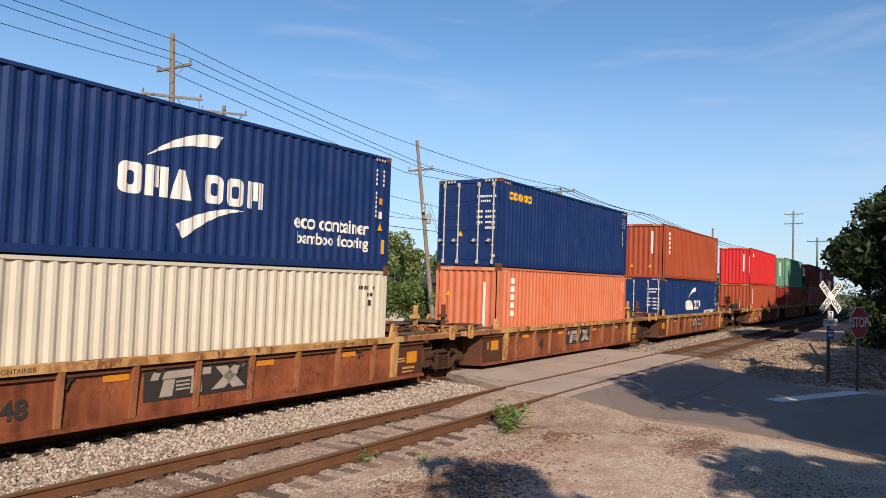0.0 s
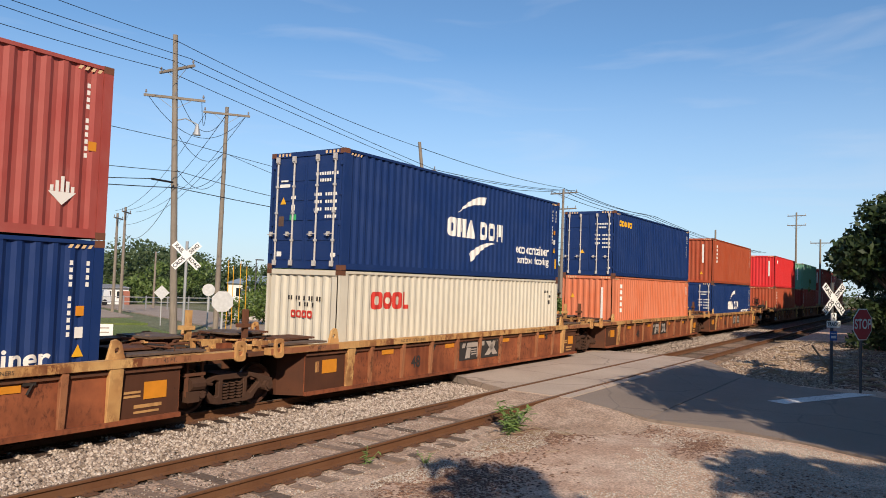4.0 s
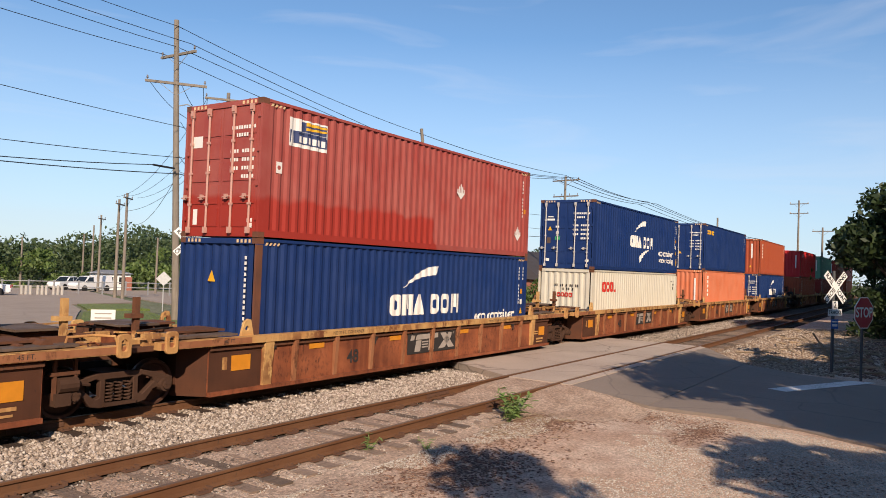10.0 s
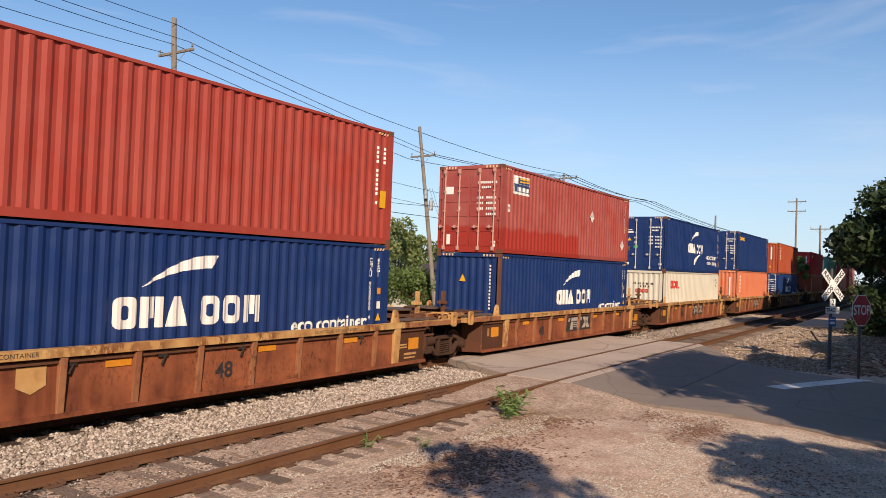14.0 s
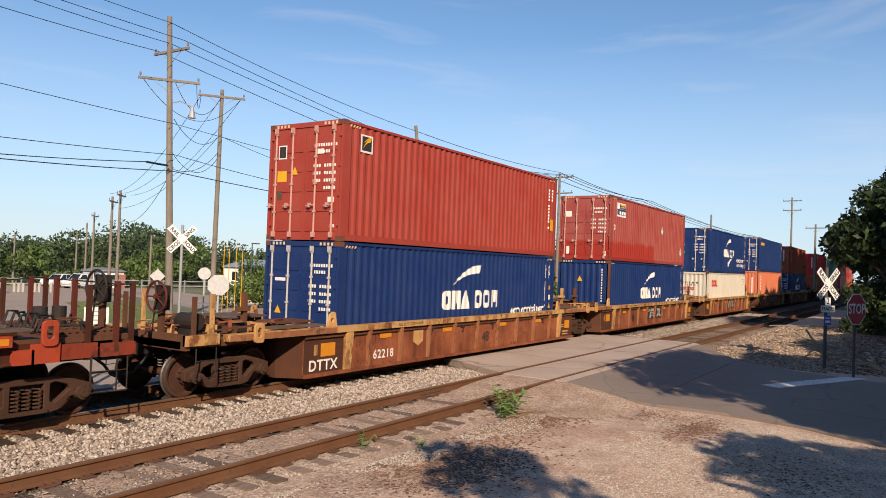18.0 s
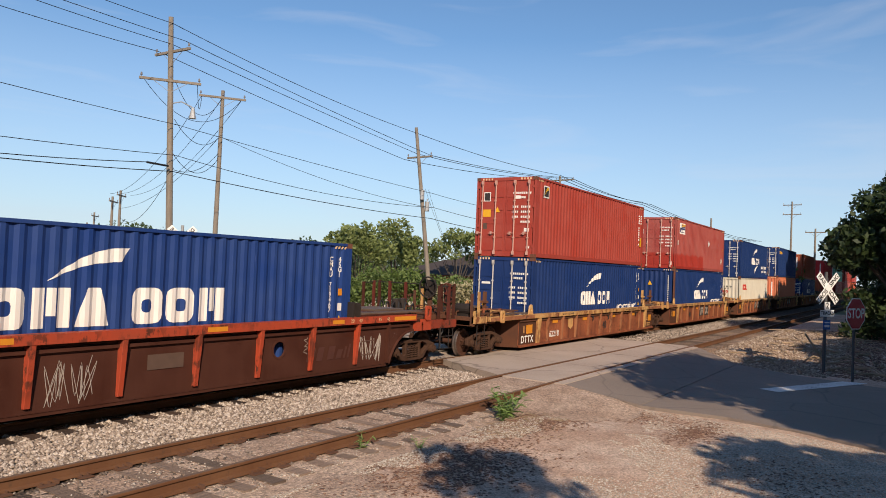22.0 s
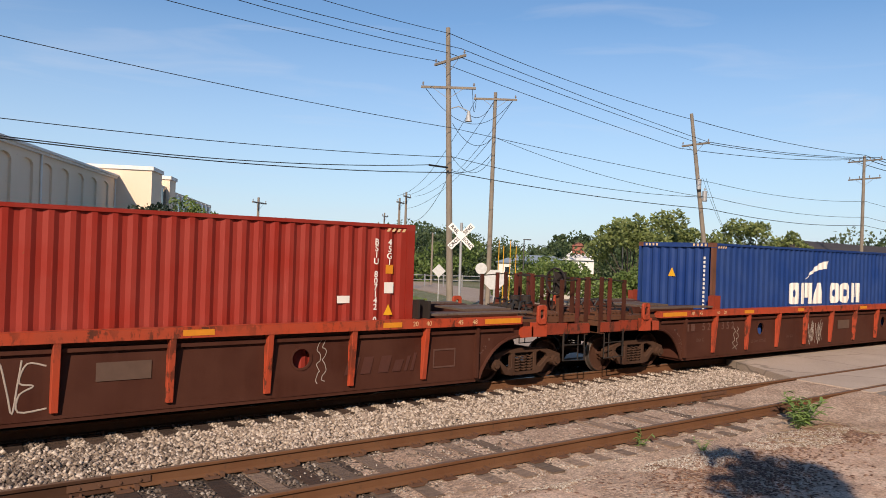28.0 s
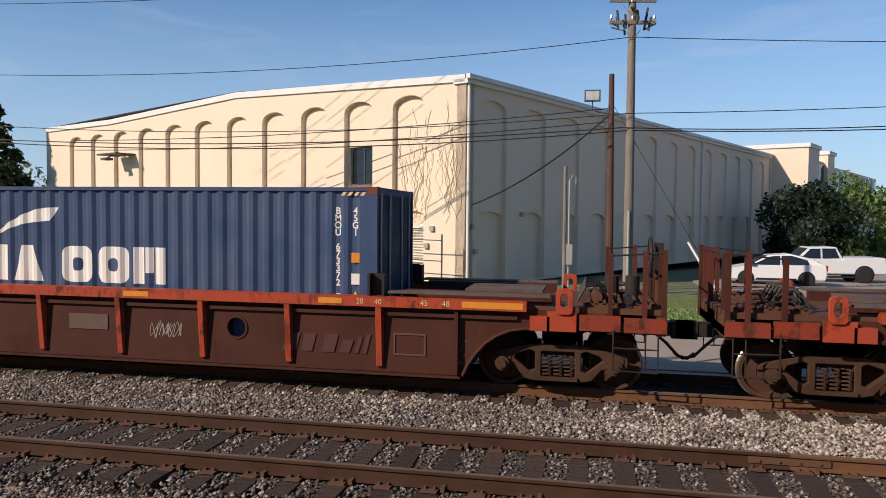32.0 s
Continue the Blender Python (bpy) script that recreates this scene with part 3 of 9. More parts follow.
def ground_height(x, y):
    z = GROUND + 0.035 * noise.noise((x * 0.35, y * 0.35, 0.3)) + 0.014 * noise.noise((x * 1.3, y * 1.3, 4.0))
    z -= 0.16 * smooth_step(6.6, 7.2, y) * (1 - smooth_step(14.0, 14.8, y))            # the bed of the tracks lies on it
    z -= 0.10 * (smooth_step(13.0, 16.0, x) * (1 - smooth_step(29.0, 33.0, x)) * (1 - smooth_step(9, 13, y)))
    z += 0.28 * smooth_step(29.0, 37.0, x) * (1 - smooth_step(6.0, 7.4, y)) * smooth_step(-3.0, 2.0, y)      # spoil heap beside the road
    z -= 0.06 * smooth_step(14.0, 17.0, y)
    return z + far_slope(x, y)


def build_ground():
    xs = lines_of(-1500, 2500, -12.0, 44.0, 0.4)
    ys = lines_of(-1200, 2500, -4.0, 15.0, 0.3)
    verts = [(x, y, ground_height(x, y)) for y in ys for x in xs]
    w = len(xs)
    faces = [(j * w + i, j * w + i + 1, (j + 1) * w + i + 1, (j + 1) * w + i) for j in range(len(ys) - 1) for i in range(w - 1)]
    me = bpy.data.meshes.new("ground")
    me.from_pydata(verts, [], faces)
    # Unseen land behind y = -9 is kept dark so less light bounces up.
    mid = [0 if (-40 < xs[i] < 70 and -9 < ys[j] < 15) else 1 for j in range(len(ys) - 1) for i in range(w - 1)]
    ob = dress("ground", me, ("dirt", "field"), smooth=True)
    me.polygons.foreach_set("material_index", mid)
    tagged(ob, label="pale gravelly dirt ground beside the tracks", category="ground", kind="structure")


build_ground()

bed = bmesh.new()
prof = [(6.95, -0.42), (7.35, -0.205), (14.15, -0.20), (14.9, -0.42)]
edge_rows = []
for i in range(0, 261):
    x = -60 + i * 1.0
    edge_rows.append([bed.verts.new((x, y + 0.1 * noise.noise((x * 0.7, y, 0)), z)) for y, z in prof])
for a, b in zip(edge_rows, edge_rows[1:]):
    for k in range(3):
        bed.faces.new((a[k], b[k], b[k + 1], a[k + 1]))
tagged(part("ballast_bed", bed, "ballast"), label="ballast bed under both tracks, dark like the gaps between stones", category="ballast", kind="structure")


def loose_stones(name, spots, size, mat, label, squash=0.75, small=False):
    """Many small angular stones, joined in one mesh."""
    spots = np.asarray(spots)
    n = len(spots)
    rng = np.random.default_rng(len(name) + n)
    ico = bmesh.new()
    if small:
        tips = [ico.verts.new(v) for v in ((1, 0, 0), (0, 1, 0), (-1, 0, 0), (0, -1, 0), (0, 0, 1), (0, 0, -1))]
        for i in range(4):
            ico.faces.new((tips[i], tips[(i + 1) % 4], tips[4]))
            ico.faces.new((tips[(i + 1) % 4], tips[i], tips[5]))
        ico.verts.index_update()
    else:
        bmesh.ops.create_icosphere(ico, subdivisions=1, radius=1.0)
    v0 = np.array([v.co for v in ico.verts])
    f0 = np.array([[v.index for v in f.verts] for f in ico.faces])
    ico.free()
    nv = len(v0)
    s = size * rng.uniform(0.6, 1.35, (n, 1, 1))
    jit = v0[None] * (1 + rng.uniform(-0.32, 0.32, (n, nv, 1)))
    jit *= rng.uniform(0.65, 1.25, (n, 1, 3)) * s
    a = rng.uniform(0, 2 * np.pi, n)
    ca, sa = np.cos(a)[:, None], np.sin(a)[:, None]
    x, y = jit[..., 0] * ca - jit[..., 1] * sa, jit[..., 0] * sa + jit[..., 1] * ca
    vv = np.stack([x, y, jit[..., 2] * squash], -1) + spots[:, None, :]
    ff = (f0[None] + (np.arange(n) * nv)[:, None, None]).reshape(-1, 3)
    me = bpy.data.meshes.new(name)
    me.vertices.add(n * nv)
    me.vertices.foreach_set("co", vv.reshape(-1))
    me.loops.add(len(ff) * 3)
    me.loops.foreach_set("vertex_index", ff.reshape(-1).astype(np.int32))
    me.polygons.add(len(ff))
    me.polygons.foreach_set("loop_start", np.arange(0, len(ff) * 3, 3, dtype=np.int32))
    me.update(calc_edges=True)
    return tagged(dress(name, me, mat), label=label, category="stones", kind="stuff")


def scatter(count, x0, x1, y0, y1, z, seed, keep=None):
    rng = np.random.default_rng(seed)
    p = np.stack([rng.uniform(x0, x1, count), rng.uniform(y0, y1, count), z + rng.uniform(-0.02, 0.012, count)], -1)
    if keep is not None:
        p = p[[keep(*q) for q in p]]
    return p


def on_road(x, y):
    left = np.interp(y, (-30, 0.4, 4, 8.8, 12.4, 20), (13.2, 15.7, 16.7, 17.0, 18.9, 22.5))
    right = np.interp(y, (-30, 0.7, 3.3, 5.4, 7.5, 12, 20), (18.0, 25.2, 26.2, 27.7, 30.4, 30.6, 34.5))
    return left < x < right


def off_ties(x, y, z):
    """Between the ties of either track, or clear of them, and off the road."""
    if on_road(x, y) and y < 20:
        return False
    for c, shift in ((TRACK_NEAR, 0.0), (TRACK_MAIN, 0.21)):
        if abs(y - c) < (1.36 if c > 10 else 1.30) and abs(((x - shift) / 0.51 + 0.5) % 1 - 0.5) < (0.29 if c > 10 else 0.25):
            return False
    return True


def darker_here(x, y):
    """Spots that take the darker brown ballast, more of them towards -x."""
    return 0.35 * noise.noise((x * 1.3, y * 1.3, 3.0)) + noise.noise((x * 31.0, y * 31.0, 8.0)) > -0.30 + 0.115 * max(0.0, min(x, 9.0) + 1.0) - 0.4 * (abs(y - 10.65) > 0.95)


stones = np.concatenate([scatter(78000, -14, 17.9, 9.15, 11.9, -0.187, 1, lambda x, y, z: off_ties(x, y, z) and not darker_here(x, y)),
                         scatter(9000, 30, 62, 9.2, 11.8, -0.185, 3, off_ties)])
dusty = np.concatenate([scatter(78000, -14, 17.9, 9.15, 11.9, -0.188, 1, lambda x, y, z: off_ties(x, y, z) and darker_here(x, y)), scatter(1400, 4.5, 8, 7.3, 9.3, -0.200, 21, off_ties)])
loose_stones("dusty_stones", dusty, 0.030, "dusty_stone", "brown ballast stones among the paler ones", small=True)
loose_stones("oily_stones", scatter(24000, -14, 4.5, 5.9, 9.3, -0.200, 2, off_ties), 0.029, "oily_stone", "dark brown ballast stones between the ties of the near track", small=True)
loose_stones("ballast_stones", stones, 0.035, "ballast_stone", "angular grey and white ballast stones between the tracks", small=True)


def pale_patch(x, y, z):
    return 0.5 * noise.noise((x * 0.7, y * 1.2, 7.0)) + 0.45 * noise.noise((x * 2.6, y * 2.6, 1.0)) - 1.7 * max(0.0, abs(y - 6.95 + 0.12 * (x - 6.6)) - 0.22) > -0.15 and not on_road(x, y)


def loose_patch(x, y, z):
    return noise.noise((x * 0.5, y * 0.5, 17.0)) + 0.5 * noise.noise((x * 1.9, y * 1.9, 5.0)) > 0.45 * (y - 3.6) - 1.2 * smooth_step(1.3, 0.4, np.interp(y, (0.4, 4, 8), (15.5, 17.2, 17.4)) - x) - 0.15 and not on_road(x, y)


def snug(p, lift=0.0):
    return np.array([(x, y, ground_height(x, y) + lift) for x, y, z in p])


loose_stones("pale_gravel", np.concatenate([snug(scatter(26000, 1.5, 14, 5.4, 7.45, 0, 5, pale_patch), 0.006), scatter(1500, 3, 13, 7.0, 7.5, -0.2, 6, off_ties), scatter(1500, 4, 17, 7.65, 9.05, -0.185, 61, lambda x, y, z: noise.noise((x * 1.4, y * 2.0, 2.0)) > 0.05)]),
             0.016, "pale_stone", "pale crushed gravel spilled beside the near rail", small=True)
loose_stones("dirt_gravel", snug(scatter(60000, 6, 17.4, -0.6, 6.4, 0, 8, loose_patch), 0.0), 0.015, "pale_stone", "small pale gravel strewn over the dirt", small=True)
rng_l = np.random.default_rng(14)
spots = np.concatenate([np.stack([rng_l.normal(cx, sx, n), rng_l.normal(cy, sy, n), np.zeros(n)], -1) for cx, cy, sx, sy, n in
                        ((13.3, 6.45, 1.0, 0.42, 5200), (9.4, 5.7, 0.9, 0.5, 2600), (14.9, 6.6, 1.0, 0.38, 3000), (15.0, 3.6, 0.8, 0.25, 1100), (15.9, 4.9, 0.5, 0.5, 700), (8.0, 6.9, 2.0, 0.25, 500), (11.5, 7.25, 2.2, 0.10, 700), (12.3, 1.6, 0.8, 0.6, 500))])
loose_stones("leaf_litter", snug([q for q in spots if not on_road(q[0], q[1]) and q[1] < 7.5], 0.006), 0.026, "litter", "reddish brown leaf litter and bark on the dirt", 0.22, True)
# Brown bits over pale dirt: soil, and tree shade put into its colour.
loose_stones("shade_litter", snug(scatter(12000, 27.5, 46, -5.0, 2.9, 0, 19, lambda x, y, z: not on_road(x, y)), 0.008), 0.06, "litter", "brown soil bits that also darken the shaded earth under the trees", 0.25, True)
loose_stones("spoil_stones", snug(scatter(15000, 27, 46, 2.4, 7.2, 0, 9, lambda x, y, z: not on_road(x, y)), 0.01), 0.042, "spoil_stone", "heap of brown and pale stones beside the road crossing")



def track_fill():
    """Dust and gravel that fill the near track up to its ties and rise to the crossing."""
    xs, ys = np.arange(2.6, 17.95, 0.15), np.arange(5.0, 9.2, 0.14)
    bm = bmesh.new()
    rows = []
    for y in ys:
        row = []
        for x in xs:
            rise = smooth_step(13.2, 17.0, x)
            z = -0.232 + 0.038 * smooth_step(6.7, 7.35, y) + 0.16 * rise * smooth_step(4.9, 7.3, y) - 0.06 * rise * (1 - smooth_step(5.0, 6.6, y))
            z += 0.012 * noise.noise((x * 1.6, y * 1.6, 2.0)) + 0.008 * noise.noise((x * 5, y * 5, 6.0))
            edge = 0.25 * noise.noise((x * 1.3, y * 1.3, 9.0))
            z -= 0.07 * (1 - smooth_step(2.6, 5.6, x + edge * 3)) + 0.09 * smooth_step(17.05, 17.5, x + edge) + 0.05 * (1 - smooth_step(5.0, 5.9, y + edge)) + 0.09 * smooth_step(9.0, 9.2, y)
            row.append(bm.verts.new((x, y, z)))
        rows.append(row)
    for a, b in zip(rows, rows[1:]):
        for i in range(len(xs) - 1):
            bm.faces.new((a[i], a[i + 1], b[i + 1], b[i]))
    ob = part("track_fill", bm, "track_dirt")
    for p in ob.data.polygons:
        p.use_smooth = True
    tagged(ob, label="dusty brown dirt filling the near track up to its ties", category="ground", kind="structure")


track_fill()

# ---- roads and lots ----
ROAD_Z = GROUND - 0.035
side_l = [(13.2, -30), (15.7, 0.4), (16.5, 2.1), (16.9, 3.4), (16.85, 5.0), (16.75, 6.3), (17.0, 7.3)]
side_r = [(30.4, 7.3), (27.7, 5.4), (26.2, 3.3), (25.2, 0.7), (18.0, -30)]
sheet("road", side_l + side_r, ROAD_Z, "asphalt", "worn grey asphalt road leading to the crossing", "road", 0.30)
far_l = [(18.95, 14.6), (22.0, 19.5), (38.0, 52.0), (60.0, 100.0)]
far_r = [(68.0, 97.0), (46.0, 49.0), (33.0, 19.5), (31.2, 14.6)]
sheet("road_beyond", far_l + far_r, -0.205, "lot", "pale asphalt road beyond the tracks", "road", 0.2)
# paving between and beside the rails at the crossing
def pave(name, y0, y1):
    xl0, xl1 = np.interp((y0, y1), (5, 9, 12.4, 15), (16.8, 17.0, 18.9, 19.1))
    xr0, xr1 = np.interp((y0, y1), (5, 7.5, 12, 15), (27.4, 30.4, 30.6, 31.3))
    sheet(name, [(xl0, y0), (xr0, y0), (xr1, y1), (xl1, y1)], -0.012, "crossing", "worn grey paving of the level crossing, flush with the rails", "paving", 0.25)


bm = bmesh.new()
ramp = [bm.verts.new(v) for v in ((17.0, 7.24, -0.03), (30.2, 7.24, -0.03), (27.6, 5.3, ROAD_Z + 0.012), (16.8, 5.3, ROAD_Z + 0.012), (17.0, 7.24, -0.4), (30.2, 7.24, -0.4), (27.6, 5.3, -0.4), (16.8, 5.3, -0.4))]
for q in ((0, 3, 2, 1), (0, 1, 5, 4), (1, 2, 6, 5), (2, 3, 7, 6), (3, 0, 4, 7)):
    bm.faces.new([ramp[i] for i in q])
bmesh.ops.recalc_face_normals(bm, faces=bm.faces[:])
tagged(part("road_ramp", bm, "asphalt"), label="asphalt ramp up to the crossing", category="road", kind="structure")
pave("crossing_apron", 7.25, TRACK_NEAR - GAUGE - 0.07)
pave("crossing_panel", TRACK_NEAR - GAUGE + 0.10, TRACK_NEAR + GAUGE - 0.10)
pave("crossing_middle", TRACK_NEAR + GAUGE + 0.07, TRACK_MAIN - GAUGE - 0.07)
pave("crossing_panel_main", TRACK_MAIN - GAUGE + 0.10, TRACK_MAIN + GAUGE - 0.10)
pave("crossing_far_apron", TRACK_MAIN + GAUGE + 0.07, 14.7)
sheet("stop_line", [(22.0, 3.60), (21.8, 3.10), (25.95, 1.22), (25.80, 1.88)], ROAD_Z + 0.004, "road_paint", "worn white stop line painted on the asphalt", "road marking", 0.01)
sheet("service_road", [(-60, 14.75), (18.0, 14.75), (21.5, 19.3), (-60, 19.3)], -0.205, "lot", "grey asphalt service road along the far side of the tracks", "road", 0.2)
for k, (x0, x1) in enumerate(((-60, 9.0), (9.02, 21.0))):
    tagged(part("kerb", bevelled(boxes((x0, x1, 19.35, 19.55, -0.3, -0.06)), 0.02), "kerb"), label="pale concrete kerb beside the grass", category="kerb", kind="structure")
sheet("verge", [(-60, 19.6), (17.5, 19.6), (19.6, 23.0), (27.6, 39.5), (24.2, 40.5), (14.2, 24.4), (6, 25.5), (5.0, 29.3), (-60, 29.4)], -0.15, "grass", "green mown grass verge below the poles", "grass", 0.2)
sheet("verge_far", [(29.6, 42.0), (33.5, 50.5), (30.2, 51.4), (26.3, 43.6)], -0.15, "grass", "green grass island in the parking lot", "grass", 0.2)
sheet("parking_lot", [(6.1, 25.6), (14.1, 24.6), (24.0, 40.7), (26.0, 43.8), (30.0, 51.8), (37.0, 54.5), (62.0, 106.0), (20.0, 126.0), (14.5, 60.0), (4.6, 38.5), (4.6, 29.5)], -0.205, "lot", "wide pale asphalt parking lot", "parking lot", 0.2)

# ---- tracks ----


def rail_profile(bm, x0, x1, y, mat_head=1):
    pts = [(-0.068, -0.172), (0.068, -0.172), (0.068, -0.158), (0.012, -0.140), (0.009, -0.045), (0.036, -0.034), (0.036, -0.006), (0.030, 0.0), (-0.030, 0.0), (-0.036, -0.006),
           (-0.036, -0.034), (-0.009, -0.045), (-0.012, -0.140), (-0.068, -0.158)]
    a = [bm.verts.new((x0, y + p, z)) for p, z in pts]
    b = [bm.verts.new((x1, y + p, z)) for p, z in pts]
    n = len(pts)
    for i in range(n):
        f = bm.faces.new((a[i], a[(i + 1) % n], b[(i + 1) % n], b[i]))
        f.material_index = mat_head if i in (7,) else 0
    bm.faces.new(a[::-1])
    bm.faces.new(b)
    bmesh.ops.recalc_face_normals(bm, faces=bm.faces[:])


def tie_mesh(mat):
    bm = bevelled(boxes((-0.115, 0.115, -1.29, 1.29, -0.18, 0.0)), 0.014)
    for v in bm.verts:
        v.co += Vector((0, 0.02 * noise.noise(v.co * 3), 0.010 * noise.noise(v.co * 5)))
    me = bpy.data.meshes.new("tie")
    bm.to_mesh(me)
    bm.free()
    me.materials.append(M[mat])
    return me


def track(name, centre, shift, label, x0=-60.0, x1=200.0):
    t = base(name, (0, centre, 0), label=label, category="railway track", kind="structure")
    for s in (-1, 1):
        # The near rails turn darker brown left of x = 1.9.
        if centre < 10:
            bm = bmesh.new()
            rail_profile(bm, x0, 1.897, s * GAUGE)
            part("rail", bm, ("rail_dark", "rail_head_dull"), t)
        bm = bmesh.new()
        rail_profile(bm, 1.903 if centre < 10 else x0, x1, s * GAUGE)
        part("rail", bm, ("rail", "rail_head" if centre > 10 else "rail_head_dull"), t)
    for s in (-1, 1):                    # bolted joint bars
        for xj in (1.9, 13.8, 38.0) if centre < 10 else (6.4,):
            bm = bevelled(boxes((xj - 0.45, xj + 0.45, s * GAUGE - 0.030, s * GAUGE + 0.030, -0.128, -0.052)), 0.006)
            for k in range(4):
                rod(bm, (xj - 0.33 + k * 0.22, s * GAUGE - 0.048, -0.09), (xj - 0.33 + k * 0.22, s * GAUGE + 0.048, -0.09), 0.017, 6)
            part("joint_bar", bm, "tie_plate", t)
    rng = random.Random(int(centre * 10))
    me, dusty_tie = tie_mesh("tie"), tie_mesh("tie_dusty")
    fixings = bmesh.new()
    rest = bmesh.new()
    k0, k1 = int((x0 - shift) / 0.51), int((x1 - shift) / 0.51)
    for k in range(k0, k1):
        x = shift + k * 0.51
        mtx = pose(x + rng.uniform(-0.03, 0.03), rng.uniform(-0.06, 0.06), -0.186 + rng.uniform(-0.012, 0.006), 0, rng.uniform(-1, 1), rng.uniform(-1.6, 1.6))
        if -12 < x < 50:
            ob = new("tie", dusty_tie if centre < 10 and x > rng.uniform(2.0, 5.0) else me)
            ob.parent = t
            ob.matrix_basis = mtx
        elif -30 < x < 110:
            box(rest, -0.115, 0.115, -1.29, 1.29, -0.18, 0.0, mtx)
        if -10 < x < 22:
            for s in (-1, 1):
                box(fixings, x - 0.09, x + 0.09, s * GAUGE - 0.17, s * GAUGE + 0.17, -0.182, -0.166)
                for dx, dy in ((-0.05, -0.085), (0.05, 0.085), (0.05, -0.085), (-0.06, 0.13)):
                    box(fixings, x + dx - 0.012, x + dx + 0.012, s * GAUGE + dy - 0.015, s * GAUGE + dy + 0.015, -0.17, -0.137)
                if k % 2 == 0:
                    box(fixings, x + 0.12, x + 0.165, s * GAUGE - 0.12, s * GAUGE + 0.12, -0.185, -0.135)
    tagged(part("tie_plates", fixings, "tie_plate", t), kind="stuff")
    tagged(part("far_ties", rest, "tie", t), kind="stuff")
    return t


track("main_track", TRACK_MAIN, 0.21, "main railway track with brown rails on weathered ties")
track("near_track", TRACK_NEAR, 0.0, "disused-looking second track with rusty rails on old ties")

# ---- shipping containers ----
PITCH, DEPTH = 0.278, 0.036
HALF, WIDE = 6.096, 1.219


def breaks(lo, hi):
    """Along a panel: places and depths of its corrugation."""
    n = int((hi - lo) / PITCH)
    start = (lo + hi) / 2 - n * PITCH / 2
    out = [(lo, 0.0)]
    for i in range(n):
        a = start + i * PITCH
        out += [(a + 0.036, 0.0), (a + 0.104, DEPTH), (a + 0.174, DEPTH), (a + 0.242, 0.0)]
    return out + [(hi, 0.0)]


SIDE = breaks(-HALF + 0.17, HALF - 0.17)
SIDE_X, SIDE_D = [b[0] for b in SIDE], [b[1] for b in SIDE]
FACE_Y = -WIDE + 0.014


def corrugated(rows, z0, z1, put):
    bm = bmesh.new()
    a = [bm.verts.new(put(x, d, z0)) for x, d in rows]
    b = [bm.verts.new(put(x, d, z1)) for x, d in rows]
    for i in range(len(rows) - 1):
        bm.faces.new((a[i], a[i + 1], b[i + 1], b[i]))
    bmesh.ops.recalc_face_normals(bm, faces=bm.faces[:])
    return bm


def conform(bm, sunk=True):
    """Lays flat shapes, drawn in x and z, onto the corrugated side."""
    xs = [v.co.x for v in bm.verts]
    for x in SIDE_X:
        if sunk and min(xs) < x < max(xs):
            bmesh.ops.bisect_plane(bm, geom=bm.verts[:] + bm.edges[:] + bm.faces[:], plane_co=(x, 0, 0), plane_no=(1, 0, 0))
    for v in bm.verts:
        v.co.y = FACE_Y + (float(np.interp(v.co.x, SIDE_X, SIDE_D)) if sunk else 0.0) - 0.004
    return bm


def flat(loops_list):
    """Flat faces in the x-z plane, from several [outline, hole, ...] groups."""
    bm = bmesh.new()
    for loops in loops_list:
        one = bmesh.new()
        for loop in loops:
            vs = [one.verts.new((x, 0, z)) for x, z in loop]
            for i in range(len(vs)):
                one.edges.new((vs[i], vs[(i + 1) % len(vs)]))
        bmesh.ops.triangle_fill(one, use_beauty=True, edges=one.edges[:])
        for f in one.faces:
            if f.normal.y > 0:
                f.normal_flip()
        merge(bm, one)
    return bm


def round_rect(x0, x1, z0, z1, r):
    out = []
    for cx, cz, a in ((x1 - r, z1 - r, 0), (x0 + r, z1 - r, 90), (x0 + r, z0 + r, 180), (x1 - r, z0 + r, 270)):
        out += [(cx + r * math.cos(radians(a + k)), cz + r * math.sin(radians(a + k))) for k in (0, 30, 60, 90)]
    return out


def block_ring(x0, x1, z0, z1, t):
    return [round_rect(x0, x1, z0, z1, (x1 - x0) * 0.25), round_rect(x0 + t, x1 - t, z0 + t, z1 - t, (x1 - x0) * 0.12)]


def big_mark(x0, x1, z0, z1):
    """The ship line's large mark as plain shapes: rings, split blocks and a wedge."""
    w = (x1 - x0) / 6.75
    t = w * 0.30
    g = w * 0.10
    out, x = [], x0
    for kind in "rbw rrb":
        if kind == " ":
            x += w * 0.45
            continue
        a, b = x + g / 2, x + w - g / 2
        if kind == "r":
            out.append(block_ring(a, b, z0, z1, t))
        elif kind == "b":
            out += [[rect(a, a + t, z0, z1)], [rect(b - t, b, z0, z1)], [rect(a + t * 1.15, b - t * 1.15, z0 + (z1 - z0) * 0.3, z1)]]
        else:
            out.append([[(a, z0), (b, z0), (b - w * 0.28, z1), (a + w * 0.28, z1)]])
        x += w * 1.05
    return out


def swoosh(x0, z0, x1, z1, fat, flip=1):
    """A curved tail that widens from its tip."""
    top, low = [], []
    for i in range(13):
        s = i / 12
        cx = x0 + (x1 - x0) * s
        cz = z0 + (z1 - z0) * (1 - (1 - s) ** 2 if flip > 0 else s ** 2)
        h = fat * min(1.0, s * 1.25 + 0.03) / 2
        top.append((cx - flip * h * 0.5 * (1 - s) + (x1 - x0) * 0.11 * s ** 4, cz + h))
        low.append((cx + flip * h * 0.5 * (1 - s) - (x1 - x0) * 0.02 * s ** 4, cz - h))
    return [[*low, *top[::-1]]]


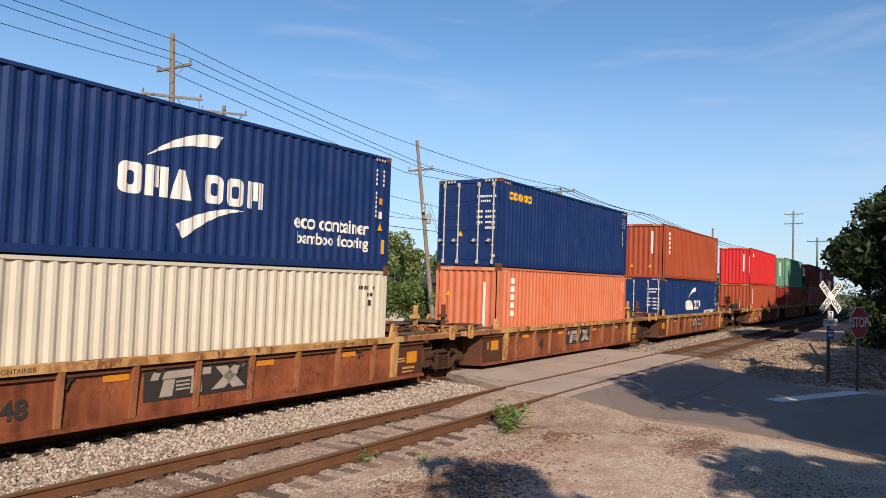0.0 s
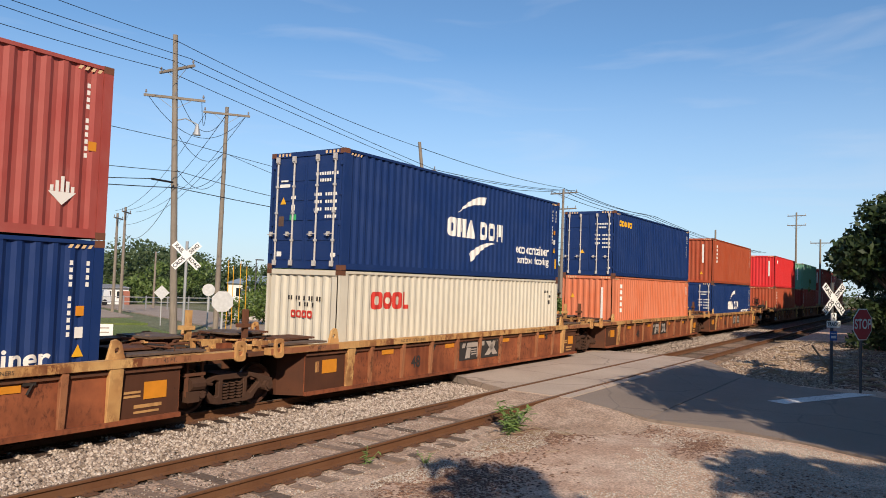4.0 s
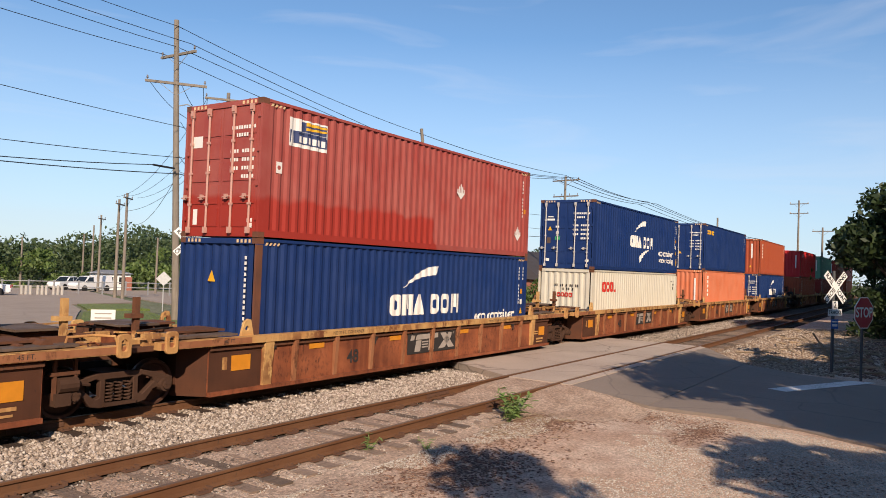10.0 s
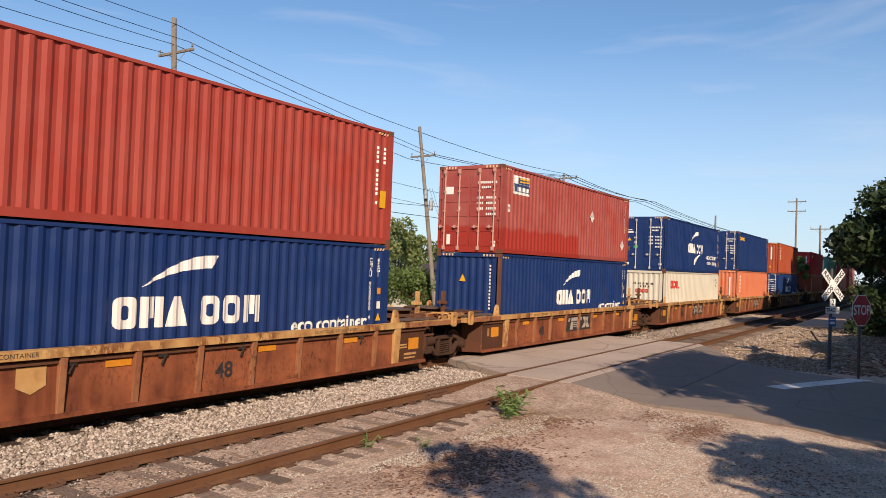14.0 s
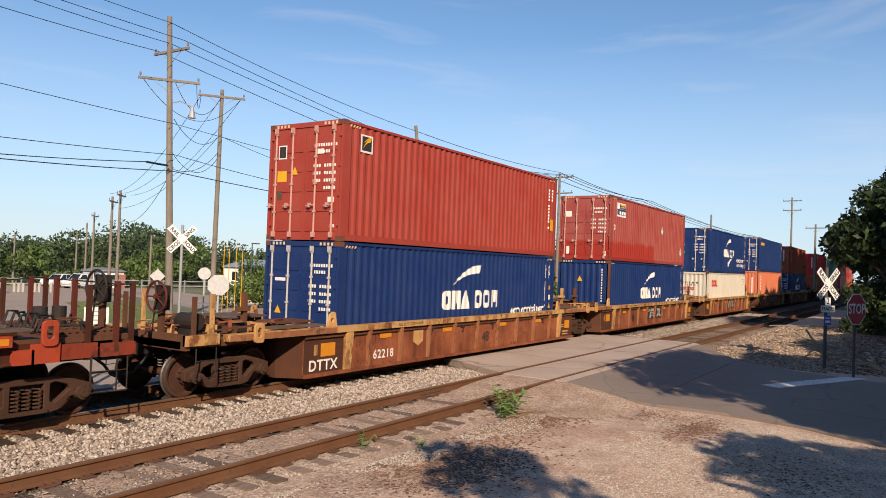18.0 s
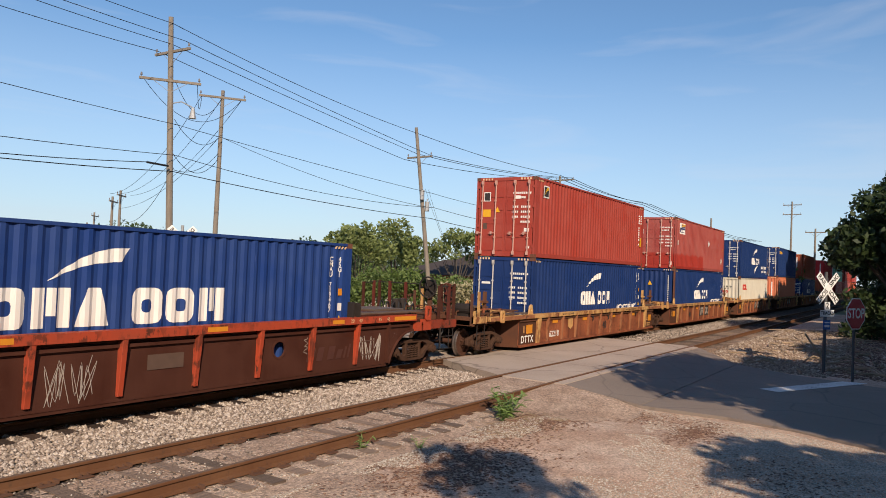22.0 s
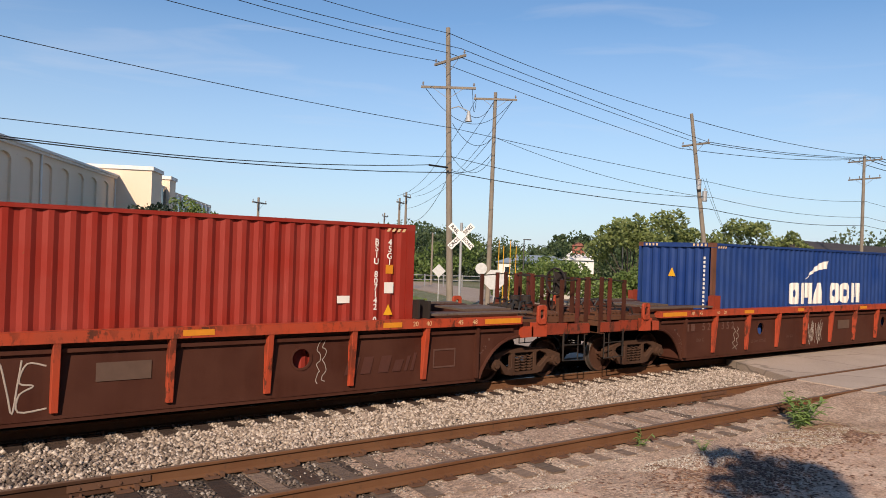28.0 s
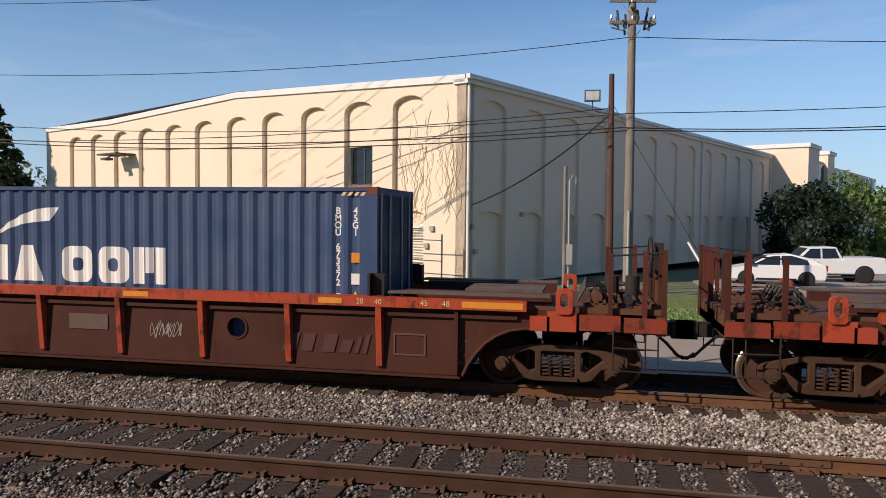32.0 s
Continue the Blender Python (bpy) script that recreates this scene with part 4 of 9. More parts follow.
def column(x, z0, z1, w=0.085, gap=0.14, skip=()):
    """A column of small bars standing in for stacked figures."""
    n = int((z1 - z0) / gap)
    return [[rect(x - w / 2, x + w / 2, z1 - (i + 1) * gap + 0.36 * gap, z1 - i * gap)] for i in range(n) if i not in skip]


def row(x0, x1, z, h=0.09, gap=0.10, skip=()):
    n = int((x1 - x0) / gap)
    return [[rect(x0 + i * gap, x0 + (i + 0.72) * gap, z, z + h)] for i in range(n) if i not in skip]


def tri(cx, z, s):
    return [[(cx - s / 2, z), (cx + s / 2, z), (cx, z + s)]]


def stripes(x0, z, step=0.055, n=4):
    return [[[(x0 + i * 0.11, z), (x0 + i * 0.11 + 0.06, z), (x0 + i * 0.11 + 0.10, z + 0.06), (x0 + i * 0.11 + 0.04, z + 0.06)]] for i in range(n)]


def add_side_mark(box_thing, name, shapes, mat, label="", sunk=True):
    if name == "mark":
        for one in shapes:
            ob = part(name, conform(flat([one]), sunk), mat, box_thing, label)
        return ob
    ob = part(name, conform(flat(shapes), sunk), mat, box_thing, label)
    return tagged(ob, kind="stuff") if len(shapes) > 1 else ob


def add_words(box_thing, words, cx, cz, size, mat="white", label="", spacing=1.0):
    bm = text_bm(words, size, spacing=spacing)
    bmesh.ops.translate(bm, verts=bm.verts[:], vec=(cx, 0, cz))
    return part("lettering", conform(bm), mat, box_thing, label)


def lock_rod_bm(h):
    bm = bmesh.new()
    rod(bm, (0, 0, 0.05), (0, 0, h - 0.06), 0.024, 8)
    for z in (0.10, 0.62, 1.30, 1.95, h - 0.14):
        box(bm, -0.03, 0.02, -0.038, 0.038, z - 0.025, z + 0.025)
    box(bm, -0.05, 0.015, -0.04, 0.04, 0.0, 0.13)
    box(bm, -0.05, 0.015, -0.04, 0.04, h - 0.13, h)
    rod(bm, (-0.035, 0, 0.78), (-0.035, 0.24, 0.76), 0.014, 6)
    box(bm, -0.045, 0.02, 0.12, 0.18, 0.72, 0.83)
    return bm


def door_end(thing, h, mat, rods, marks="white", grime=False):
    """Two ribbed door leaves with lock rods, on the -x end."""
    x = -HALF + 0.025
    for s in (-1, 1):
        y0, y1 = (-WIDE + 0.11, -0.006) if s < 0 else (0.006, WIDE - 0.11)
        bm = boxes((x, x + 0.035, y0, y1, 0.15, h - 0.12))
        leaf = part("door", bm, mat, thing)
        for k in range(5):
            z = 0.22 + k * (h - 0.46) / 5
            part("door_panel", bevelled(boxes((x - 0.016, x + 0.004, y0 + 0.07, y1 - 0.07, z, z + (h - 0.46) / 5 - 0.09)), 0.012), mat, leaf)
        for dy in (0.16, 0.72):
            r = part("lock_rod", lock_rod_bm(h - 0.20), rods, leaf)
            r.matrix_basis = pose(x - 0.055, (y0 + dy if s < 0 else y1 - dy), 0.08, 0, 0, 0)
        ye = y0 - 0.02 if s < 0 else y1 + 0.02
        for k in range(4):
            z = 0.35 + k * (h - 0.75) / 3
            part("hinge", bevelled(boxes((x - 0.03, x + 0.02, ye - 0.045, ye + 0.045, z, z + 0.10)), 0.008), mat, leaf)
    bm = bmesh.new()
    fill = bmesh.new()
    for k, (ya, yb, z) in enumerate(((-1.02, -0.30, h - 0.62), (-0.80, -0.45, h - 0.78), (-1.0, -0.62, h - 1.12), (-0.52, -0.28, h - 1.12), (-1.0, -0.62, h - 1.30), (-0.52, -0.28, h - 1.30),
                                     (-1.0, -0.62, h - 1.48), (-0.52, -0.28, h - 1.48), (-1.0, -0.62, h - 1.66), (-1.02, -0.86, 0.32))):
        y = ya
        while y < yb:
            box(fill, x - 0.0215, x - 0.0185, y, min(y + 0.052, yb), z, z + 0.075)
            y += 0.078
    bm.free()
    tagged(part("door_stencil", fill, marks, thing), kind="stuff")


def panel_end(thing, h, mat, side=-1):
    rows = [(y, d) for y, d in breaks(-WIDE + 0.13, WIDE - 0.13)]
    x = side * (HALF - 0.03)
    part("end_panel", corrugated(rows, 0.12, h - 0.10, lambda y, d, z: (x - side * d, y, z)), mat, thing)


def container(name, h, mat, rear, front, rods="rod", frame_mat=None, casting="casting", **tags):
    """A forty foot box; its origin lies under its middle. rear, front: 'doors' or 'panel'."""
    thing = base(name, **tags)
    fm = frame_mat or mat
    bm = bmesh.new()
    for sx in (-1, 1):
        for sy in (-1, 1):
            x, y = sx * HALF, sy * WIDE
            box(bm, min(x, x - sx * 0.165), max(x, x - sx * 0.165), min(y, y - sy * 0.07), max(y, y - sy * 0.07), 0.11, h - 0.11)
        box(bm, min(sx * HALF, sx * (HALF - 0.10)), max(sx * HALF, sx * (HALF - 0.10)), -WIDE + 0.1, WIDE - 0.1, h - 0.125, h - 0.005)
        box(bm, min(sx * HALF, sx * (HALF - 0.12)), max(sx * HALF, sx * (HALF - 0.12)), -WIDE + 0.1, WIDE - 0.1, 0.012, 0.15)
    for sy in (-1, 1):
        y = sy * WIDE
        box(bm, -HALF + 0.17, HALF - 0.17, min(y, y - sy * 0.06), max(y, y - sy * 0.06), h - 0.07, h - 0.008)
        box(bm, -HALF + 0.17, HALF - 0.17, min(y - sy * 0.006, y - sy * 0.05), max(y - sy * 0.006, y - sy * 0.05), 0.018, 0.165)
    part("frame", bevelled(bm, 0.006), fm, thing)
    cast = bpy.data.meshes.get("corner_casting_mesh")
    if cast is None:
        cast = bpy.data.meshes.new("corner_casting_mesh")
        cb = bevelled(boxes((-0.089, 0.089, -0.081, 0.081, -0.059, 0.059)), 0.010)
        cb.to_mesh(cast)
        cb.free()
        cast.materials.append(M["casting"])
    for sx in (-1, 1):
        for sy in (-1, 1):
            for z in (0.059, h - 0.059):
                c = new("corner_casting", cast)
                c.parent = thing
                c.matrix_basis = pose(sx * (HALF - 0.086), sy * (WIDE - 0.078), z)
                c.material_slots[0].link = "OBJECT"
                c.material_slots[0].material = M[casting]
    for sy in (-1, 1):
        part("side_panel", corrugated(SIDE, 0.15, h - 0.06, lambda x, d, z: (x, sy * (-FACE_Y - d), z)), mat, thing)
    roof = bmesh.new()
    box(roof, -HALF + 0.1, HALF - 0.1, -WIDE + 0.06, WIDE - 0.06, h - 0.05, h - 0.03)
    for k in range(40):
        x = -HALF + 0.35 + k * 0.29
        box(roof, x, x + 0.14, -WIDE + 0.12, WIDE - 0.12, h - 0.032, h - 0.016)
    part("roof", roof, mat, thing)
    part("floor", boxes((-HALF + 0.12, HALF - 0.12, -WIDE + 0.055, WIDE - 0.055, 0.05, 0.12)), "black_steel", thing)
    for side, kind in ((-1, rear), (1, front)):
        if kind == "doors" and side < 0:
            door_end(thing, h, mat, rods)
        elif kind == "panel":
            panel_end(thing, h, mat, side)
        else:
            part("door", boxes((HALF - 0.06, HALF - 0.025, -WIDE + 0.11, -0.006, 0.15, h - 0.12)), mat, thing)
            part("door", boxes((HALF - 0.06, HALF - 0.025, 0.006, WIDE - 0.11, 0.15, h - 0.12)), mat, thing)
            rods_bm = bmesh.new()
            for y in (-0.95, -0.4, 0.4, 0.95):
                rod(rods_bm, (HALF - 0.005, y, 0.1), (HALF - 0.005, y, h - 0.1), 0.018, 6)
            part("lock_rod", rods_bm, rods, thing)
    if h > 2.7:
        add_side_mark(thing, "height_stripe", stripes(-HALF + 0.22, h - 0.145) + stripes(HALF - 0.62, h - 0.145), "hazard", "pale height-warning stripes", sunk=False)
        es = bmesh.new()
        for y in (-WIDE + 0.20, WIDE - 0.66):
            for i in range(4):
                box(es, -HALF - 0.004, -HALF + 0.001, y + i * 0.12, y + i * 0.12 + 0.06, h - 0.10, h - 0.03)
        tagged(part("height_stripe", es, "hazard", thing), kind="stuff")
    return thing


def numbers(thing, x=5.55, z0=1.2, z1=2.55, mat="white"):
    add_side_mark(thing, "stencil", column(x, z0, z1, 0.055, 0.115, (4, 11)) + column(x + 0.28, z1 - 0.47, z1, 0.055, 0.115), mat)


def blue_box(name, label, mat="blue", rear="doors", lower=True, big=False, rods="rod", code=""):
    t = container(name, 2.896, mat, rear, "panel" if rear == "doors" else "doors", rods, label=label, category="shipping container", group="containers on the train")
    if big:
        add_side_mark(t, "mark", big_mark(-2.2, 2.36, 1.20, 1.84), "white")
        add_side_mark(t, "mark", [swoosh(-1.22, 1.95, 0.05, 2.40, 0.24)], "white")
    else:
        add_side_mark(t, "mark", big_mark(-1.52, 1.86, 1.14, 1.69), "white")
        add_side_mark(t, "mark", [swoosh(-0.95, 1.86, 0.55, 2.34, 0.25)], "white")
    if not big:
        add_side_mark(t, "mark", [swoosh(1.30, 1.06, -0.16, 0.55, 0.25, -1)], "white") if not lower else None
        add_words(t, "eco container", 4.0, 1.00, 0.46)
        if not lower:
            add_words(t, "bamboo flooring", 4.05, 0.64, 0.37)
    if code:
        for words, x in ((code, 5.42), ("45G1", 5.72)):
            for i, ch in enumerate(words):
                if ch != " ":
                    add_words(t, ch, x, 2.50 - i * 0.118, 0.155)
    else:
        numbers(t)
    if rear == "panel":
        part("worn_corner", bevelled(boxes((-HALF - 0.005, -HALF + 0.15, -WIDE - 0.005, -WIDE + 0.06, 0.14, 2.76)), 0.004), "casting", t, "rusty worn corner post")
    add_side_mark(t, "warning_label", [tri(5.73, 1.00, 0.20)], "yellow", sunk=False)
    add_side_mark(t, "plate", [[rect(5.66, 5.80, 1.66, 1.82)]], "amber", sunk=False)
    add_side_mark(t, "plate", [[rect(5.66, 5.80, 1.30, 1.48)]], "white", sunk=False)
    return t


def end_mark(thing, y0, y1, z0, z1, mat, x=-HALF - 0.003, shape=None):
    bm = bmesh.new()
    if shape == "tri":
        vs = [bm.verts.new((x, y, z)) for y, z in ((y0, z0), (y1, z0), ((y0 + y1) / 2, z1))]
        bm.faces.new(vs)
    else:
        box(bm, x, x + 0.002, y0, y1, z0, z1)
    return part("plate", bm, mat, thing)


FLOOR = 0.30        # height of a well's floor over the rails
boxes_on_train = []


def load(thing, s, z):
    boxes_on_train.append((thing, s, z))
    return thing


# two high on the first articulated car
t = load(blue_box("shipping_container", "dark blue steel container with white swoosh marks, door end showing", lower=False), 50.3, FLOOR + 2.591 + 0.01)
add_side_mark(t, "plate", [[rect(5.80, 6.0, 0.42, 0.78)]], "yellow", sunk=False)
for a in ((0.55, 0.90, 2.02, 2.10, "white"), (0.62, 0.86, 2.16, 2.20, "white"), (0.30, 0.52, 1.20, 1.34, "green_label"), (0.72, 0.90, 1.05, 1.30, "steel_label"), (0.34, 0.5, 1.72, 1.80, "white"),
          (0.36, 0.48, 1.44, 1.58, "white"), (0.76, 0.92, 0.3, 0.42, "white"), (-1.0, -0.86, 0.3, 0.40, "white")):
    end_mark(t, *a, x=-HALF + 0.004)
end_mark(t, 0.66, 0.86, 1.60, 1.78, "yellow", x=-HALF + 0.004, shape="tri")

t = load(container("shipping_container", 2.591, "cream", "panel", "doors", casting="rusty", label="cream steel container with red ring marks and corrugated end",
                   category="shipping container", group="containers on the train"), 50.3, FLOOR)
add_side_mark(t, "mark", [block_ring(-4.88, -4.45, 1.66, 2.10, 0.11), [ring(-4.22, 1.88, 0.22, 14), ring(-4.22, 1.88, 0.09, 6)], block_ring(-4.0, -3.62, 1.66, 2.10, 0.11),
                         [[(-3.58, 2.10), (-3.47, 2.10), (-3.47, 1.77), (-3.33, 1.77), (-3.33, 1.66), (-3.58, 1.66)]]], "red_letter")
add_side_mark(t, "stencil", row(5.0, 5.75, 2.12, 0.09, 0.11, (4,)) + row(5.35, 5.6, 1.95, 0.09, 0.11) + row(5.4, 5.55, 1.72, 0.14, 0.14), "dark_letter")
bm = bmesh.new()
for i in range(4):
    merge(bm, flat([block_ring(-0.36 + i * 0.18, -0.20 + i * 0.18, 1.42, 1.60, 0.045)]))
bm.transform(Matrix.Translation((-HALF + 0.022, 0, 0)) @ Matrix.Rotation(radians(-90), 4, "Z"))
part("mark", bm, "red_letter", t)
bm = bmesh.new()
for i in (0, 1, 3, 4, 6, 8, 9, 11, 12):
    box(bm, -HALF + 0.020, -HALF + 0.024, 0.42 - i * 0.085, 0.47 - i * 0.085, 1.85, 1.95)
for i in (0, 2, 3, 5):
    box(bm, -HALF + 0.020, -HALF + 0.024, 0.05 - i * 0.085, 0.10 - i * 0.085, 1.70, 1.80)
part("stencil", bm, "dark_letter", t)

t = load(container("shipping_container", 2.896, "blue", "doors", "panel", label="dark blue steel container with small yellow mark, door end showing",
                   category="shipping container", group="containers on the train"), 68.45, FLOOR + 2.91)
add_side_mark(t, "mark", [block_ring(-5.50 + k * 0.34, -5.20 + k * 0.34, 2.26, 2.52, 0.09) for k in range(5)], "yellow")
numbers(t)
end_mark(t, 0.20, 0.42, 1.0, 1.18, "yellow", x=-HALF + 0.004, shape="tri")
t = load(container("shipping_container", 2.896, "salmon", "panel", "doors", label="faded orange steel container with white stencil column", category="shipping container",
                   group="containers on the train"), 68.45, FLOOR)
add_side_mark(t, "stencil", column(-5.12, 0.95, 2.55, 0.30, 0.27), "white")
numbers(t)
end_mark(t, -0.72, -0.62, 0.8, 2.4, "white", x=-HALF + 0.024)
end_mark(t, 0.62, 0.82, 1.9, 2.1, "yellow", x=-HALF + 0.024, shape="tri")

t = load(container("shipping_container", 2.896, "red_d", "panel", "doors", label="brick red steel container with white stencil column", category="shipping container",
                   group="containers on the train"), 86.65, FLOOR + 2.91)
add_side_mark(t, "stencil", column(-5.10, 1.05, 2.5, 0.30, 0.25), "white")
numbers(t)
end_mark(t, -0.60, -0.48, 1.3, 2.5, "white", x=-HALF + 0.024)
for y in (-0.55, 0.45):
    end_mark(t, y, y + 0.2, 0.55, 0.75, "yellow", x=-HALF + 0.024, shape="tri")
load(blue_box("shipping_container", "dark blue steel container with white swoosh, under a red one"), 86.65, FLOOR)

# the red box with the pictured panel
t = load(container("shipping_container", 2.896, "red_a", "doors", "panel", "rod_pink", label="weathered oxide red container with a repainted brighter lower stretch", category="shipping container",
                   group="containers on the train"), 32.15, FLOOR + 2.91)
bm = conform(flat([[rect(-5.32, -4.12, 2.02, 2.64)]]))
part("panel", bm, "white", t, "white advertising panel with blue and yellow bars")
for shapes, mat in (([[rect(-4.95, -4.16, 2.38, 2.60)], [rect(-5.30, -4.16, 2.32, 2.37)], [rect(-5.30, -4.14, 2.10, 2.33)]], "navy_label"), ([[[(-4.80, 2.52), (-4.14, 2.54), (-4.14, 2.58), (-4.80, 2.60)]], [[(-4.8, 2.42), (-4.14, 2.46), (-4.14, 2.50), (-4.8, 2.48)]]], "yellow"),
                    ([[rect(-5.02 + k * 0.145, -4.92 + k * 0.145, 2.13, 2.27)] for k in range(6)] + [[[(-5.28, 2.06), (-5.16, 2.06), (-5.19, 2.5), (-5.24, 2.5)]]], "white")):
    b2 = conform(flat(shapes))
    bmesh.ops.translate(b2, verts=b2.verts[:], vec=(0, -0.003 if mat == "navy_label" else -0.006, 0))
    part("panel_mark", b2, mat, t)
add_side_mark(t, "plate", [[rect(-5.66, -5.49, 1.38, 1.62), ring(-5.575, 1.5, 0.05, 8)]], "white", sunk=False)
for cx, cz in ((1.68, 1.74), (5.33, 0.72)):
    add_side_mark(t, "diamond_mark", [[[(cx - 0.23, cz), (cx, cz - 0.21), (cx + 0.23, cz)]]] + [[rect(cx + d - 0.028, cx + d + 0.028, cz + 0.002, cz + 0.25 - 0.9 * abs(d))] for d in (-0.17, -0.085, 0.0, 0.085, 0.17)],
                  "white", sunk=False)
numbers(t, 5.70)
add_side_mark(t, "plate", [[rect(5.72, 5.86, 1.45, 1.6)]], "amber", sunk=False)
for a in ((0.64, 0.96, 1.95, 2.2, "white"), (0.36, 0.44, 1.42, 1.54, "white"), (-1.02, -0.92, 0.2, 0.3, "white"), (0.72, 0.86, 0.26, 0.6, "white")):
    end_mark(t, *a, x=-HALF + 0.004)
t = load(blue_box("shipping_container", "dark blue steel container with corrugated end, deep in the well", rear="panel"), 32.15, FLOOR)
end_mark(t, 0.05, 0.30, 1.95, 2.2, "yellow", x=-HALF + 0.024, shape="tri")
bm = bmesh.new()
for i in range(13):
    box(bm, -HALF + 0.022, -HALF + 0.026, -0.90, -0.84, 2.45 - i * 0.115, 2.52 - i * 0.115)
part("stencil", bm, "white", t)

t = load(container("shipping_container", 2.896, "red_b", "doors", "panel", "rod_pink", label="orange red steel container with small black and yellow labels", category="shipping container",
                   group="containers on the train"), 14.1, FLOOR + 2.91)
for y in (0,):
    add_side_mark(t, "plate", [[rect(-5.45, -4.98, 2.20, 2.64)]], "white", sunk=False)
    b2 = flat([[rect(-5.40, -5.03, 2.25, 2.60)]])
    for v in b2.verts:
        v.co.y = FACE_Y - 0.007
    part("panel_mark", b2, "dark_letter", t)
    b2 = flat([swoosh(-5.36, 2.30, -5.08, 2.52, 0.08), swoosh(-5.34, 2.42, -5.06, 2.58, 0.05)])
    for v in b2.verts:
        v.co.y = FACE_Y - 0.010
    part("panel_mark", b2, "yellow", t)
numbers(t, 5.5, 0.9, 2.45)
add_side_mark(t, "plate", [[rect(5.62, 5.86, 0.92, 1.35)]], "yellow", sunk=False)
for a in ((0.62, 0.90, 2.02, 2.36, "white"), (0.65, 0.87, 2.05, 2.33, "dark_letter"), (0.60, 0.92, 1.45, 1.72, "yellow"), (0.74, 0.90, 1.0, 1.22, "steel_label"), (-0.6, -0.4, 2.1, 2.22, "white"),
          (-0.98, -0.78, 0.92, 1.05, "white")):
    end_mark(t, *a, x=-HALF + (0.004 if a[4] != "dark_letter" else 0.0))
end_mark(t, 0.22, 0.44, 1.62, 1.82, "yellow", x=-HALF + 0.004, shape="tri")
t = load(blue_box("shipping_container", "dark blue steel container with dusty doors, under an orange red one", code="CMAU 958860 4"), 14.1, FLOOR)
end_mark(t, 0.62, 0.84, 1.1, 1.3, "yellow", x=-HALF + 0.004, shape="tri")
end_mark(t, 0.5, 0.86, 1.90, 1.98, "white", x=-HALF + 0.004)

# single boxes on the dark cars
t = load(blue_box("shipping_container", "faded blue container with large white swoosh mark, alone in its well", "blue_faded", "panel", big=True, code="CMAU 719467 0"), -8.05, FLOOR)
end_mark(t, -0.05, 0.20, 1.95, 2.2, "yellow", x=-HALF + 0.024, shape="tri")
bm = bmesh.new()
for i in range(13):
    box(bm, -HALF + 0.022, -HALF + 0.026, -0.98, -0.92, 2.45 - i * 0.115, 2.52 - i * 0.115)
part("stencil", bm, "white", t)
t = load(container("shipping_container", 2.896, "red_c", "panel", "doors", casting="red_c", label="deep red steel container with a round sky blue sticker", category="shipping container",
                   group="containers on the train"), -29.79, FLOOR)
add_side_mark(t, "sticker", [[ring(-5.31, 2.28, 0.19, 24)]], "cyan", "round sky blue sticker")
b2 = flat([[rect(-5.56 + k * 0.075, -5.51 + k * 0.075, 2.24, 2.34)] for k in range(7)])
for v in b2.verts:
    v.co.y = FACE_Y - 0.007
part("sticker_mark", b2, "white", t)
for words, x, z1, gap, size in (("BSIU 807142 0", 5.28, 2.55, 0.118, 0.155), ("45G1", 5.56, 2.55, 0.125, 0.16)):
    for i, ch in enumerate(words):
        if ch != " ":
            add_words(t, ch, x, z1 - i * gap, size)
add_side_mark(t, "plate", [[rect(4.5, 4.75, 1.45, 1.58)]], "white", sunk=False)
add_side_mark(t, "warning_label", [tri(5.56, 1.22, 0.2)], "yellow", sunk=False)
add_side_mark(t, "plate", [[rect(5.48, 5.64, 1.98, 2.14)]], "amber", sunk=False)
add_side_mark(t, "plate", [[rect(5.46, 5.66, 1.62, 1.82)]], "white", sunk=False)
t = load(blue_box("shipping_container", "grey blue container with large white marks, shade painted into its door end", "blue_grey", "panel", big=True, rods="rod", code="BMOU 673372 7"), -51.75, FLOOR)
# The unlit end's shade is painted into its doors.
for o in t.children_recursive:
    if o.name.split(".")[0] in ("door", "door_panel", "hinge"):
        o.data.materials[0] = M["shaded_end"]

# farther ahead on the train
for s, up, low, lab in ((110.4, "red_bright", "red_d", "bright red steel container"), (128.6, "green", "red_c", "pale green steel container"), (146.8, "red_c", "red_a", "dark red steel container"), (165.0, "red_a", "red_d", "dark red steel container")):
    t = load(container("shipping_container", 2.896, up, "panel", "doors", label=lab + " stacked far along the train", category="shipping container", group="containers on the train"), s, FLOOR + 2.91)
    add_side_mark(t, "stencil", column(-5.0, 1.6, 2.5, 0.5, 0.45), "white")
    end_mark(t, -0.72, -0.60, 1.0, 2.4, "white", x=-HALF + 0.024)
    t = load(container("shipping_container", 2.896, low, "panel", "doors", label="rusty red steel container low in a well", category="shipping container", group="containers on the train"), s, FLOOR)
    add_side_mark(t, "stencil", column(-5.12, 1.2, 2.5, 0.26, 0.25), "white")

# ---- well cars ----
WHEEL_R = 0.42


